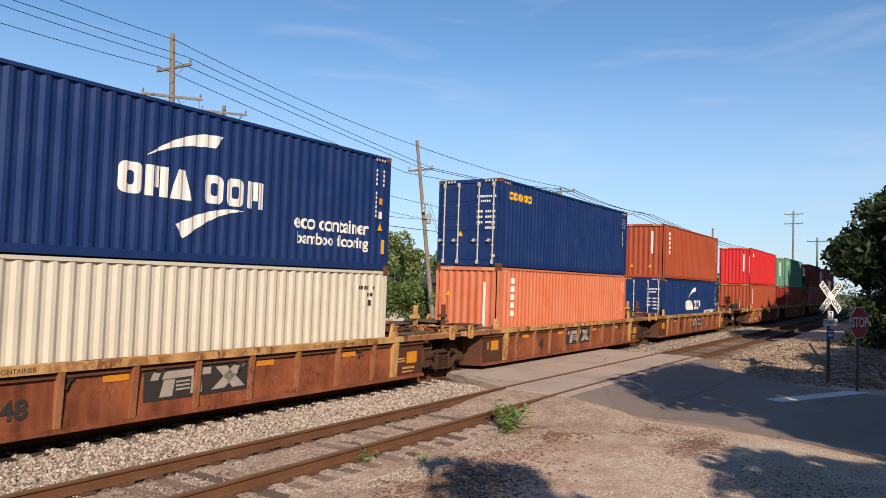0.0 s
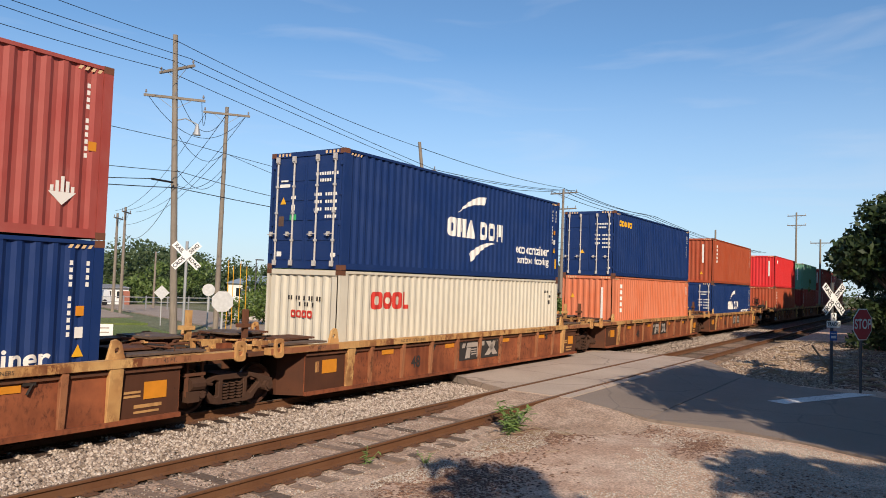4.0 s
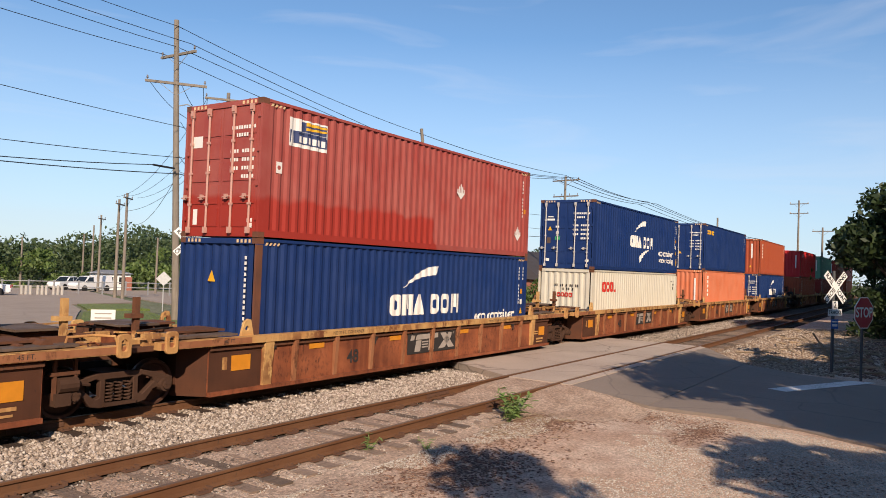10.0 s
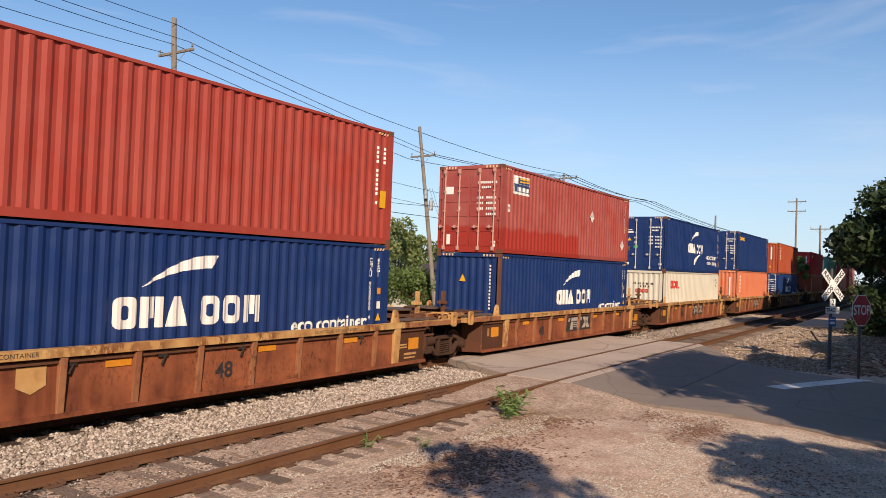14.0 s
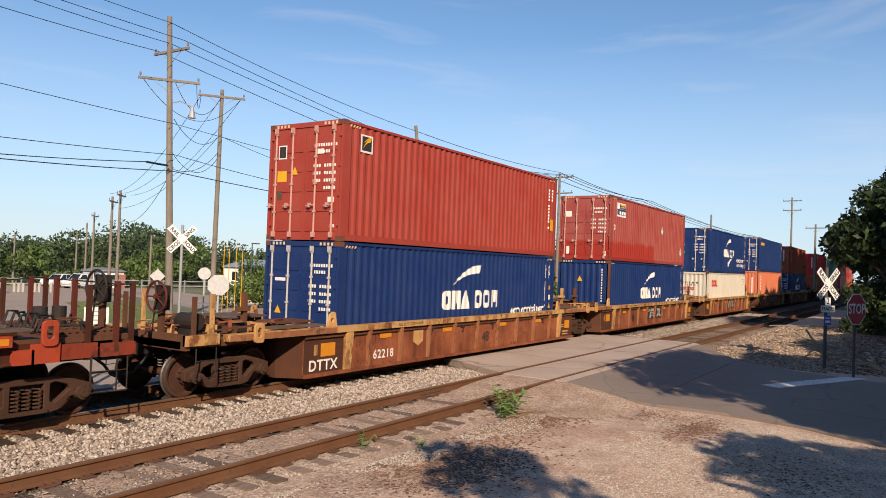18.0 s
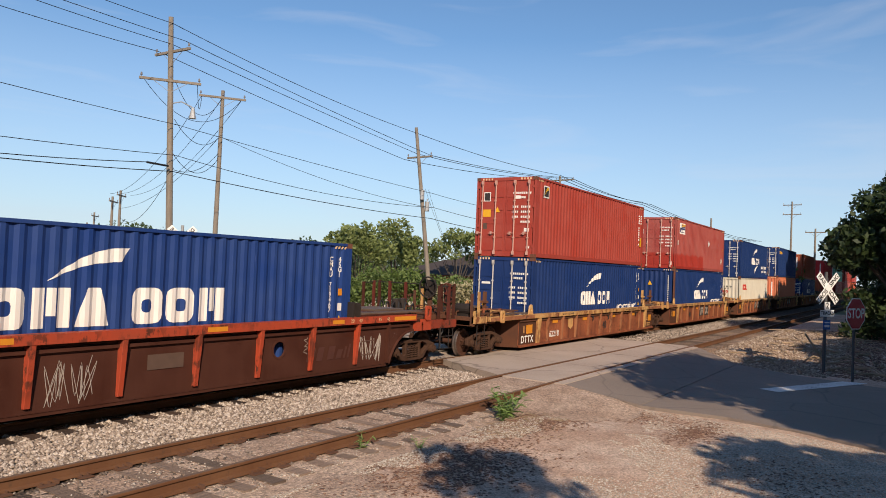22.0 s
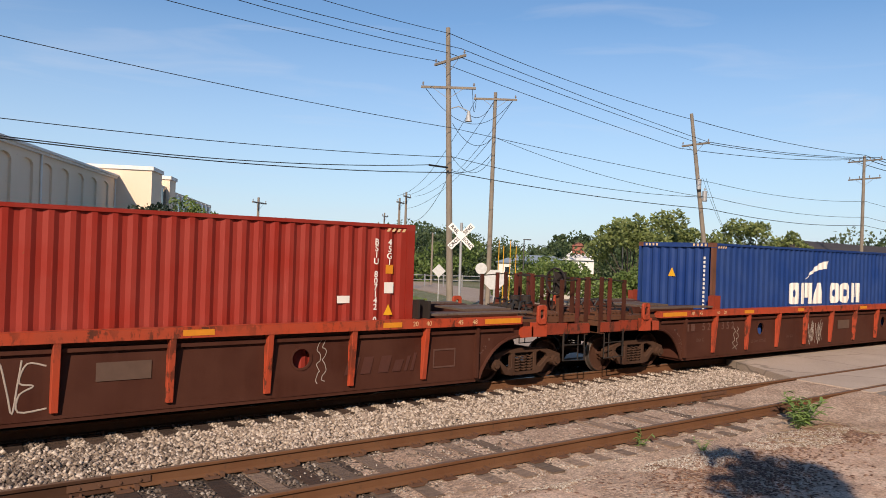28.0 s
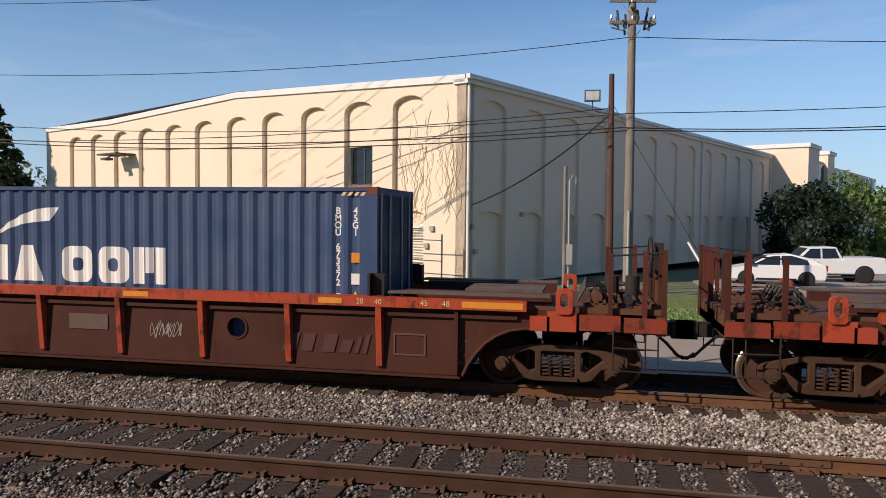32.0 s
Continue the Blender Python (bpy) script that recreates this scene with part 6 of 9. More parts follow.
def dark_car(letter_side=0, **tags):
    """The dark brown well car with red-orange chord, ribs and end posts."""
    t = base("well_car", **tags)
    rng = random.Random(5 + letter_side)
    arch = [(7.55, 0.22), (7.63, 0.40), (7.75, 0.58), (7.90, 0.75), (8.08, 0.88), (8.28, 0.97), (8.52, 1.01), (8.90, 1.02)]
    out = [(-x, z) for x, z in arch[::-1]] + arch + [(8.90, 1.30), (-8.90, 1.30)]
    holes = [ring(-3.92, 0.86, 0.165, 18), ring(3.70, 0.84, 0.165, 18)]
    for s in (-1, 1):
        part("side_sill", plate([out] + holes, *sorted((s * 1.32, s * 1.345))), "cp_brown", t)
        for hx in (-3.92, 3.70):
            hz = 0.86 if hx < 0 else 0.84
            part("hole_rim", plate([ring(hx, hz, 0.20, 18), ring(hx, hz, 0.165, 18)], *sorted((s * 1.345, s * 1.362))), "cp_brown", t)
        part("top_chord", bevelled(boxes((-8.55, 8.55, *sorted((s * 1.28, s * 1.50)), 1.285, 1.445)), 0.010), "cp_red", t, "chipped red-orange top chord")
        part("under_chord", bevelled(boxes((-8.4, 8.4, *sorted((s * 1.345, s * 1.40)), 1.14, 1.20)), 0.008), "cp_brown", t)
        for i in range(9):
            u = -6.2 + 1.55 * i
            rb = bmesh.new()
            vs = [rb.verts.new(v) for v in ((u - 0.06, s * 1.345, 0.31), (u + 0.06, s * 1.345, 0.31), (u + 0.06, s * 1.345, 1.285), (u - 0.06, s * 1.345, 1.285),
                                            (u - 0.05, s * 1.40, 0.31), (u + 0.05, s * 1.40, 0.31), (u + 0.05, s * 1.49, 1.285), (u - 0.05, s * 1.49, 1.285))]
            for q in ((0, 3, 2, 1), (4, 5, 6, 7), (0, 1, 5, 4), (1, 2, 6, 5), (2, 3, 7, 6), (3, 0, 4, 7)):
                rb.faces.new([vs[k] for k in q])
            bmesh.ops.recalc_face_normals(rb, faces=rb.faces[:])
            part("rib", bevelled(rb, 0.007), "cp_red", t)
        for e in (-1, 1):
            au = [(e * x, z) for x, z in arch]
            rim = bmesh.new()
            tube(rim, [(x, s * 1.36, z) for x, z in au], 0.035, 6)
            part("arch_rim", rim, "cp_brown", t)
            part("stiffener", bevelled(boxes((e * 7.45 - 0.03, e * 7.45 + 0.03, *sorted((s * 1.345, s * 1.44)), 0.25, 1.285)), 0.006), "cp_brown", t)
            part("lug", loop_guide(e * 9.12, s * 1.47, 1.26, ""), "cp_red", t)
            part("end_panel", bevelled(boxes((*sorted((e * 8.86, e * 9.30)), *sorted((s * 1.40, s * 1.46)), 1.0, 1.30)), 0.012), "cp_red", t)
            part("end_panel", bevelled(boxes((*sorted((e * 9.34, e * 9.95)), *sorted((s * 1.36, s * 1.42)), 1.02, 1.26)), 0.012), "panel_red", t)
            part("end_panel", bevelled(boxes((*sorted((e * 10.0, e * 10.62)), *sorted((s * 1.40, s * 1.46)), 1.02, 1.24)), 0.012), "panel_red", t)
            st = boxes((*sorted((e * 6.0, e * 6.04)), *sorted((s * 1.235, s * 1.42)), 1.445, 1.80), (*sorted((e * 6.24, e * 6.28)), *sorted((s * 1.235, s * 1.42)), 1.445, 1.78))
            box(st, *sorted((e * 6.04, e * 6.24)), *sorted((s * 1.235, s * 1.27)), 1.445, 1.80)
            # Stops at the +x end are blackened: rust, and their shade as colour.
            part("container_stop", bevelled(st, 0.008), "panel_red" if e < 0 else "black_steel", t)
            part("bracket", bevelled(boxes((*sorted((e * 8.60, e * 8.90)), *sorted((s * 1.345, s * 1.46)), 1.0, 1.22)), 0.01), "cp_red", t)
            for uu, top, mt in ((9.80, 2.20, "cp_brown"), (10.30, 2.24, "post_red"), (10.58, 2.26, "cp_brown")):
                po = bevelled(boxes((e * uu - 0.035, e * uu + 0.035, *sorted((s * 1.33, s * 1.40)), 0.98, top)), 0.008)
                part("end_post", po, mt, t)
            rl = bmesh.new()
            tube(rl, [(e * 9.80, s * 1.37, 2.16), (e * 10.30, s * 1.37, 2.20), (e * 10.58, s * 1.37, 2.22)], 0.014, 6)
            part("hand_rail", rl, "black_steel", t)
            part("walk_board", bevelled(boxes((*sorted((e * 6.34, e * 8.9)), *sorted((s * 1.12, s * 1.42)), 1.50, 1.535)), 0.01), "deck_grey", t)
            st = bmesh.new()
            tube(st, [(e * 9.85, s * 1.42, 1.05), (e * 9.85, s * 1.42, 0.44), (e * 10.5, s * 1.42, 0.42), (e * 10.5, s * 1.42, 1.05)], 0.015, 6)
            tube(st, [(e * 9.85, s * 1.42, 0.78), (e * 10.5, s * 1.42, 0.77)], 0.013, 6)
            part("sill_step", st, "black_steel", t)
    for e in (-1, 1):
        bm = boxes((*sorted((e * 7.4, e * 10.6)), -1.30, 1.30, 1.27, 1.36))
        part("platform", bevelled(bm, 0.012), "rusty", t)
        bm = bmesh.new()
        for k in range(9):
            u = 9.45 + k * 0.12
            box(bm, *sorted((e * u, e * (u + 0.05))), -1.2, 1.2, 1.40, 1.435)
        box(bm, *sorted((e * 9.4, e * 10.55)), -1.2, -1.16, 1.36, 1.42)
        box(bm, *sorted((e * 9.4, e * 10.55)), 1.16, 1.2, 1.36, 1.42)
        part("grating", bm, "rusty", t)
        # sloping cover plates, a dark well edge and short posts inboard
        part("cross_beam", bevelled(boxes((*sorted((e * 8.3, e * 9.75)), -1.30, 1.30, 1.03, 1.272)), 0.01), "car_dark", t)
        part("cover_plate", bevelled(boxes((*sorted((e * 7.5, e * 8.75)), -0.9, 0.15, 1.52, 1.56)), 0.008), "deck_grey", t)
        part("beam", bevelled(boxes((*sorted((e * 6.5, e * 8.9)), -0.95, -0.80, 1.36, 1.52)), 0.01), "cp_brown", t)
        part("beam", bevelled(boxes((*sorted((e * 6.5, e * 8.9)), 0.80, 0.95, 1.36, 1.52)), 0.01), "cp_brown", t)
        hoses = bmesh.new()
        for k in range(6):
            y = -0.75 + 0.22 * k
            tube(hoses, [(e * 9.3, y, 1.40), (e * 9.42, y + 0.06, 1.62 + 0.03 * (k % 3)), (e * 9.62, y + 0.14, 1.66), (e * 9.75, y + 0.18, 1.42)], 0.022, 6)
        tagged(part("air_hose", hoses, "hose", t), kind="stuff")
        part("bulkhead", boxes((*sorted((e * 7.5, e * 7.56)), -1.32, 1.32, 0.22, 1.30)), "cp_brown", t)
        part("centre_sill", bevelled(boxes((*sorted((e * 7.5, e * 10.6)), -0.32, 0.32, 0.84, 1.27)), 0.02), "black_steel", t)
        for yy in (-0.95, 0.35, 0.95):
            part("end_post", bevelled(boxes((*sorted((e * 10.52, e * 10.6)), yy - 0.035, yy + 0.035, 1.3, 2.24)), 0.008), rng.choice(("cp_brown", "post_red")), t)
        rl = bmesh.new()
        tube(rl, [(e * 10.56, -1.35, 2.20), (e * 10.56, 1.35, 2.20)], 0.014, 6)
        part("hand_rail", rl, "black_steel", t)
        clutter(t, rng, *sorted((e * 9.3, e * 10.2)), 1.36, ("rusty", "black_steel", "cp_brown"), 8)
        end_gear(t, e, "cp_red", 9.5, 10.6)
        truck(t, e * 9.02, 0.87)
    hand_brake(t, 10.42, -0.55, 2.12, "black_steel")
    for u in (9.86, 10.2):
        bm = bmesh.new()
        rod(bm, (u, 0.2, 1.40), (u, 0.2, 1.75), 0.12, 14)
        part("reservoir", bm, "black_steel", t)
    part("floor", boxes((-7.5, 7.5, -1.33, 1.33, 0.16, 0.22), (-6.3, -5.9, -1.3, 1.3, 0.22, FLOOR - 0.005), (5.9, 6.3, -1.3, 1.3, 0.22, FLOOR - 0.005)), "cp_brown", t)
    # writing and labels
    side_bars(t, [[rect(0.52, 1.28, 0.70, 0.97)]], "steel_label", name="plate", label="bare metal plate on the side")
    side_bars(t, [[rect(-7.40 + k * 0.24, -7.24 + k * 0.24, 0.90, 1.08)] for k in range(2)], "faint_letter")
    side_words(t, "524 352", -5.95, 0.99, 0.27, "faint_letter", -1.352, 1.7)
    side_bars(t, [[[(u, 0.50), (u + w, 0.50), (u + w + 0.08, 0.50 + h), (u + 0.08, 0.50 + h)]] for u, w, h in ((4.52, 0.24, 0.30), (4.84, 0.20, 0.30), (5.20, 0.22, 0.30), (5.50, 0.18, 0.21), (5.76, 0.07, 0.27), (5.90, 0.07, 0.32))], "faint_red")
    side_words(t, "Unit C", -6.75, 0.66, 0.13, "faint_letter", -1.352)
    side_bars(t, [[rect(6.42, 6.95, 0.50, 0.86), rect(6.45, 6.92, 0.53, 0.83)]], "faint_letter")
    side_words(t, "Ld Lmt  170500", -4.0, 0.52, 0.12, "faint_letter", -1.352)
    side_words(t, "IW 8-8", -2.35, 0.58, 0.12, "faint_letter", -1.352)
    for u0, u1 in ((-4.99, -4.52), (-2.2, -1.85), (1.68, 2.16), (5.2, 5.6)):
        side_bars(t, [[rect(u0, u1, 1.32, 1.41)]], "amber", y=-1.5045, name="plate")
    for e in (-1, 1):
        side_bars(t, [[rect(*sorted((e * 7.55, e * 8.5)), 1.315, 1.415)]], "amber", y=-1.5045, name="plate")
    for w_, u in (("40", 6.2), ("45", 6.95), ("48", 7.3), ("20", 5.9), ("40", -6.2), ("20", -5.9), ("45", -6.95), ("48", -7.3)):
        side_words(t, w_, u, 1.365, 0.125, "hazard", -1.5045)
    # flaked pale paint beside the arches
    rg = random.Random(40 + letter_side)
    flakes = bmesh.new()
    for k in range(46):
        e, v, r = rg.choice((-1, 1)), rg.uniform(0.32, 0.98), rg.uniform(0.006, 0.022)
        u = 7.50 + 0.9 * max(0.0, v - 0.35) ** 2 + abs(rg.gauss(0, 0.05)) - 0.06
        box(flakes, e * u - r, e * u + r * rg.uniform(0.5, 1.5), -1.349, -1.346, v, v + r * rg.uniform(0.8, 2.4))
    tagged(part("paint_flakes", flakes, "faint_letter", t), kind="stuff")
    # sprayed scrawl
    def scrawl(u, z, w, h, seed, r=0.013, loose=False):
        """A sprayed tag: leaning, overlapping zigzags, loops and hooks in one flat line."""
        rg = random.Random(seed)
        loop = [(0.5 + 0.5 * math.cos(a * 0.7 + 1.2), 0.5 + 0.5 * math.sin(a * 0.7 + 1.2)) for a in range(10)]
        shapes = ([(0.0, 0.95), (0.55, 1.0), (1.0, 0.9), (0.5, 0.45), (0.0, 0.05), (0.6, 0.0), (1.1, 0.1)], loop, [(0.0, 0.0), (0.08, 0.55), (0.2, 1.0), (0.55, 0.45), (0.85, 0.0), (0.95, 0.6), (1.0, 1.05)],
                  [(1.0, 0.9), (0.3, 1.0), (0.05, 0.6), (0.6, 0.52), (0.1, 0.4), (0.1, 0.05), (1.1, 0.0)], [(0.0, 0.1), (0.45, 1.05), (0.9, 0.0), (0.7, 0.35), (0.2, 0.32)])
        if loose:
            shapes = [[(0.5 + 0.6 * rg.uniform(-1, 1), (0.9 if a % 2 else 0.08) + rg.uniform(-0.12, 0.12)) for a in range(6 + k % 2)] for k in range(5)] if w > 0.5 else [[(0.5 + (0.25 + 0.05 * (a % 3)) * math.sin(a * 1.7 + k), 1.0 - a / 11) for a in range(12)] for k in range(5)]
        bm = bmesh.new()
        n = 4 if w > 0.5 else 2
        for k in range(n):
            pts = [(u + (k + 1.12 * x + 0.14 * q + rg.uniform(-0.05, 0.05)) * w / n, z + h * (q + rg.uniform(-0.05, 0.05))) for x, q in shapes[(k + seed) % 5]]
            dense = []
            for a in range(len(pts) - 1):
                p0, p1, p2, p3 = pts[max(0, a - 1)], pts[a], pts[a + 1], pts[min(len(pts) - 1, a + 2)]
                for q in (0.0, 0.25, 0.5, 0.75):
                    dense.append(tuple(0.5 * (2 * p1[i] + (p2[i] - p0[i]) * q + (2 * p0[i] - 5 * p1[i] + 4 * p2[i] - p3[i]) * q * q + (3 * p1[i] - p0[i] - 3 * p2[i] + p3[i]) * q ** 3) for i in (0, 1)))
            tube(bm, [(x, -1.350, v) for x, v in dense + [pts[-1]]], r, 5)
        for v in bm.verts:
            v.co.y = -1.350 + (v.co.y + 1.350) * 0.25
        part("graffiti", bm, "grey_letter", t, "sprayed pale scrawl")
    if letter_side == 1:
        scrawl(-1.42, 0.36, 1.25, 0.66, 5)
        scrawl(-2.9, 0.82, 0.9, 0.2, 8, 0.006, loose=True)
        scrawl(3.95, 0.42, 0.22, 0.75, 5, 0.007, loose=True)
    elif letter_side == 2:
        scrawl(6.25, 0.36, 1.05, 0.62, 8, 0.013, True)
        scrawl(-5.3, 0.35, 0.3, 0.6, 14, 0.007, loose=True)
        scrawl(4.4, 0.7, 0.35, 0.35, 16, 0.006, loose=True)
        scrawl(-1.3, 0.3, 0.8, 0.7, 21, 0.006, loose=True)
    else:
        scrawl(2.1, 0.6, 0.6, 0.3, 12, 0.006, loose=True)
    return t


cars = []
CAR_LABEL = "rusty brown articulated well car unit with worn yellow sills"
first = yellow_car(label=CAR_LABEL, category="well car", group="well cars of the train")
cars.append((first, 50.3))
for s in (68.45, 32.15, 128.6, 146.8, 165.0):
    cars.append((copy_thing(first, pose(0, 0, 0)), s))
cars.append((yellow_car(end_rear=True, ttx=False, tidy=3, label="rusty brown well car end unit with yellow sills and loose gear", category="well car", group="well cars of the train"), 14.1))
cars.append((yellow_car(end_front=True, tidy=5, label="rusty brown well car front unit with worn yellow sills", category="well car", group="well cars of the train"), 86.65))
cars.append((yellow_car(end_rear=True, ttx=False, tidy=7, label="rusty brown well car end unit with yellow sills", category="well car", group="well cars of the train"), 110.4))
for s, k, lab in ((-8.05, 2, "dark brown well car with chipped red-orange ribs and graffiti"), (-29.7, 1, "dark brown well car with red-orange ribs and pale sprayed graffiti"),
                  (-51.75, 0, "dark brown well car with red-orange ribs, a single box in it")):
    cars.append((dark_car(k, label=lab, category="well car", group="well cars of the train"), s))

# ---- warehouse beyond the tracks ----
WALL_TURN = 27.0
CORNER = Vector((-5.58, 30.1, 0))
GD = Vector((math.sin(radians(WALL_TURN)), math.cos(radians(WALL_TURN)), 0))
CD = Vector((-GD.y, GD.x, 0))
B_FRAME = Matrix(((GD.x, CD.x, 0, CORNER.x), (GD.y, CD.y, 0, CORNER.y), (0, 0, 1, 0), (0, 0, 0, 1)))
SWAP = Matrix(((0, 1, 0, 0), (1, 0, 0, 0), (0, 0, 1, 0), (0, 0, 0, 1)))       # plates along x become plates along y
LOW = -0.25


def arch(u0, u1, z0, spring, top, n=8):
    c, w = (u0 + u1) / 2, (u1 - u0) / 2
    return [(u0, z0), (u1, z0), (u1, spring)] + [(c + w * math.cos(math.pi * i / n), spring + (top - spring) * math.sin(math.pi * i / n)) for i in range(1, n)] + [(u0, spring)]


def in_wall(bm, swap):
    if swap:
        bm.transform(SWAP)
        bmesh.ops.recalc_face_normals(bm, faces=bm.faces[:])
    return bm


def warehouse():
    t = base("warehouse", label="long cream painted warehouse with arched wall panels and white eaves", category="warehouse")
    t.matrix_basis = B_FRAME
    top_line = [(0, 8.28), (15.5, 9.02), (29, 8.55), (38.5, 8.62)]
    # gable side with its arches, towards the sun
    spans = [(2.23 + 3.08 * k, 4.08 + 3.08 * k) for k in range(11)]
    out = [(0, LOW), (38.5, LOW)] + [(u, z) for u, z in top_line[::-1]]
    up = [arch(a, b, LOW + 0.02, 7.55, 8.02) for a, b in spans]
    part("wall", in_wall(plate([out] + up, 0.0, 0.26), True), "stucco", t)
    win = rect(5.36, 7.06, 4.15, 5.95)
    low = [arch(a, b, LOW + 0.02, 2.55, 2.98) for a, b in spans]
    part("wall_panel", in_wall(plate([out] + low + [win], 0.26, 0.44), True), "stucco", t)
    part("wall_back", in_wall(plate([out, win], 0.44, 0.58), True), "stucco", t)
    w = part("window", in_wall(plate([rect(5.36, 7.06, 4.15, 5.95), rect(5.44, 6.98, 4.23, 5.87)], 0.36, 0.46), True), "post_dark", t)
    part("pane", in_wall(plate([rect(5.44, 6.18, 4.23, 5.87)], 0.42, 0.44), True), "glass", w)
    part("pane", in_wall(plate([rect(6.24, 6.98, 4.23, 5.87)], 0.42, 0.44), True), "glass", w)
    part("mullion", in_wall(plate([rect(6.18, 6.24, 4.23, 5.87)], 0.39, 0.46), True), "post_dark", w)
    part("window_sill", boxes((0.14, 0.32, 5.34, 7.12, 4.05, 4.14)), "brick_far", w)
    v = part("vent", in_wall(plate([rect(2.35, 3.75, 0.7, 2.3), rect(2.45, 3.65, 0.8, 2.2)], 0.3, 0.48), True), "wall_trim", t, "white louvred vent")
    for k in range(11):
        b = bmesh.new()
        box(b, -0.045, 0.045, 2.45, 3.65, -0.008, 0.008, pose(0.39, 0, 0.87 + k * 0.125, 0, 38, 0))
        part("slat", b, "wall_trim", v)
    # eaves
    for (u0, z0), (u1, z1) in zip(top_line, top_line[1:]):
        b = plate([[(u0, z0), (u1, z1), (u1, z1 + 0.30), (u0, z0 + 0.30)]], -0.10, 0.55)
        part("eave", in_wall(b, True), "wall_trim", t, "white painted eave")
    # long side in the shade
    out = [(0.0, LOW), (46, LOW), (46, 8.22), (0.0, 8.22)]
    spans = [(0.95 + 3.4 * k, 3.05 + 3.4 * k) for k in range(13)]
    part("wall", plate([out] + [arch(a, b, LOW + 0.02, 7.35, 7.75) for a, b in spans], 0.0, 0.16), "stucco", t)
    part("wall_panel", plate([out] + [arch(a, b, LOW + 0.02, 2.60, 2.97) for a, b in spans], 0.16, 0.32), "stucco", t)
    part("wall_back", plate([out], 0.32, 0.48), "stucco", t)
    part("eave", bevelled(boxes((-0.10, 46.1, -0.16, 0.6, 8.22, 8.42)), 0.02), "wall_trim", t, "white painted eave")
    part("gutter", bevelled(boxes((-0.14, 46.1, -0.30, -0.10, 8.40, 8.58)), 0.03), "wall_trim", t)
    for x in (0.10, 28.0, 45.6):
        b = bmesh.new()
        rod(b, (x, -0.09, LOW), (x, -0.09, 8.30), 0.07, 10)
        part("downpipe", b, "wall_trim", t)
    roof = bmesh.new()
    pts = [roof.verts.new(p) for p in ((-0.1, -0.1, 8.56), (46, -0.1, 8.56), (46, 15.5, 9.34), (-0.1, 15.5, 9.34), (46, 39, 8.88), (-0.1, 39, 8.88))]
    roof.faces.new((pts[0], pts[1], pts[2], pts[3]))
    roof.faces.new((pts[3], pts[2], pts[4], pts[5]))
    part("roof", roof, "roof", t)
    part("wall", boxes((0.5, 46, 38.2, 38.5, LOW, 8.8), (45.7, 46.0, 0.5, 38.2, LOW, 8.8)), "stucco", t)
    # stepped blocks at the far end
    for x0, x1, y0, h in ((46.0, 50.2, -3.1, 9.15), (54.0, 57.0, -3.1, 9.05)):
        blk = part("block", boxes((x0, x1, y0, 6, LOW, h)), "stucco", t)
        part("coping", bevelled(boxes((x0 - 0.15, x1 + 0.15, y0 - 0.15, 6.15, h + 0.003, h + 0.35)), 0.04), "wall_trim", blk)
    part("link", boxes((50.2, 54.0, -2.75, 6, LOW, 8.3), (57.0, 85.0, -2.75, 12, LOW, 8.1)), "stucco", t)
    for k in range(4):
        part("pane", boxes((50.35 + k * 0.92, 51.15 + k * 0.92, -2.79, -2.755, 4.0, 8.0)), "glass", t)
    for k in range(8):
        part("pilaster", boxes((58.5 + k * 3.3, 59.1 + k * 3.3, -2.95, -2.755, LOW, 7.9)), "wall_trim", t)
        part("pane", boxes((59.4 + k * 3.3, 61.4 + k * 3.3, -2.80, -2.755, 4.6, 7.7)), "glass", t)
    # lamp bracket and small fittings on the gable side
    b = bmesh.new()
    tube(b, [(-0.02, 27.2, 6.4), (-0.8, 27.2, 6.45), (-1.2, 27.2, 6.2)], 0.05, 6)
    box(b, -1.5, -1.0, 26.9, 27.5, 6.05, 6.2)
    part("lamp_bracket", b, "post_dark", t)
    part("awning", bevelled(boxes((-1.3, 0.05, 26.0, 28.4, 6.4, 6.5)), 0.02), "post_dark", t)
    for y, z in ((1.9, 1.35), (1.6, 2.1), (4.6, 1.2)):
        part("wall_box", bevelled(boxes((-0.12, 0.01, y, y + 0.22, z, z + 0.22)), 0.02), "galv", t)
    for x, z in ((0.6, 1.15), (4.2, 2.75), (0.35, 2.2)):
        part("wall_box", bevelled(boxes((x, x + 0.2, -0.12, 0.01, z, z + 0.22)), 0.02), "galv", t)
    vb = bmesh.new()
    rg = random.Random(4)
    for k in range(34):
        y, z = rg.uniform(0.3, 3.2), rg.uniform(2.3, 3.6)
        pts = []
        for j in range(12):
            x = 0.245 if 2.23 < y < 4.08 and z < 7.8 else -0.015
            pts.append((x, y, z))
            y += rg.uniform(-0.22, 0.22)
            z += rg.uniform(0.05, 0.55)
            y = max(0.1, min(4.0, y))
            if z > 7.9:
                break
        if len(pts) > 2:
            tube(vb, pts, rg.uniform(0.004, 0.010), 4)
    tagged(part("dry_vines", vb, "vine", t, "dry leafless vines climbing the wall"), kind="stuff")
    return t


warehouse()

# ---- poles and wires ----


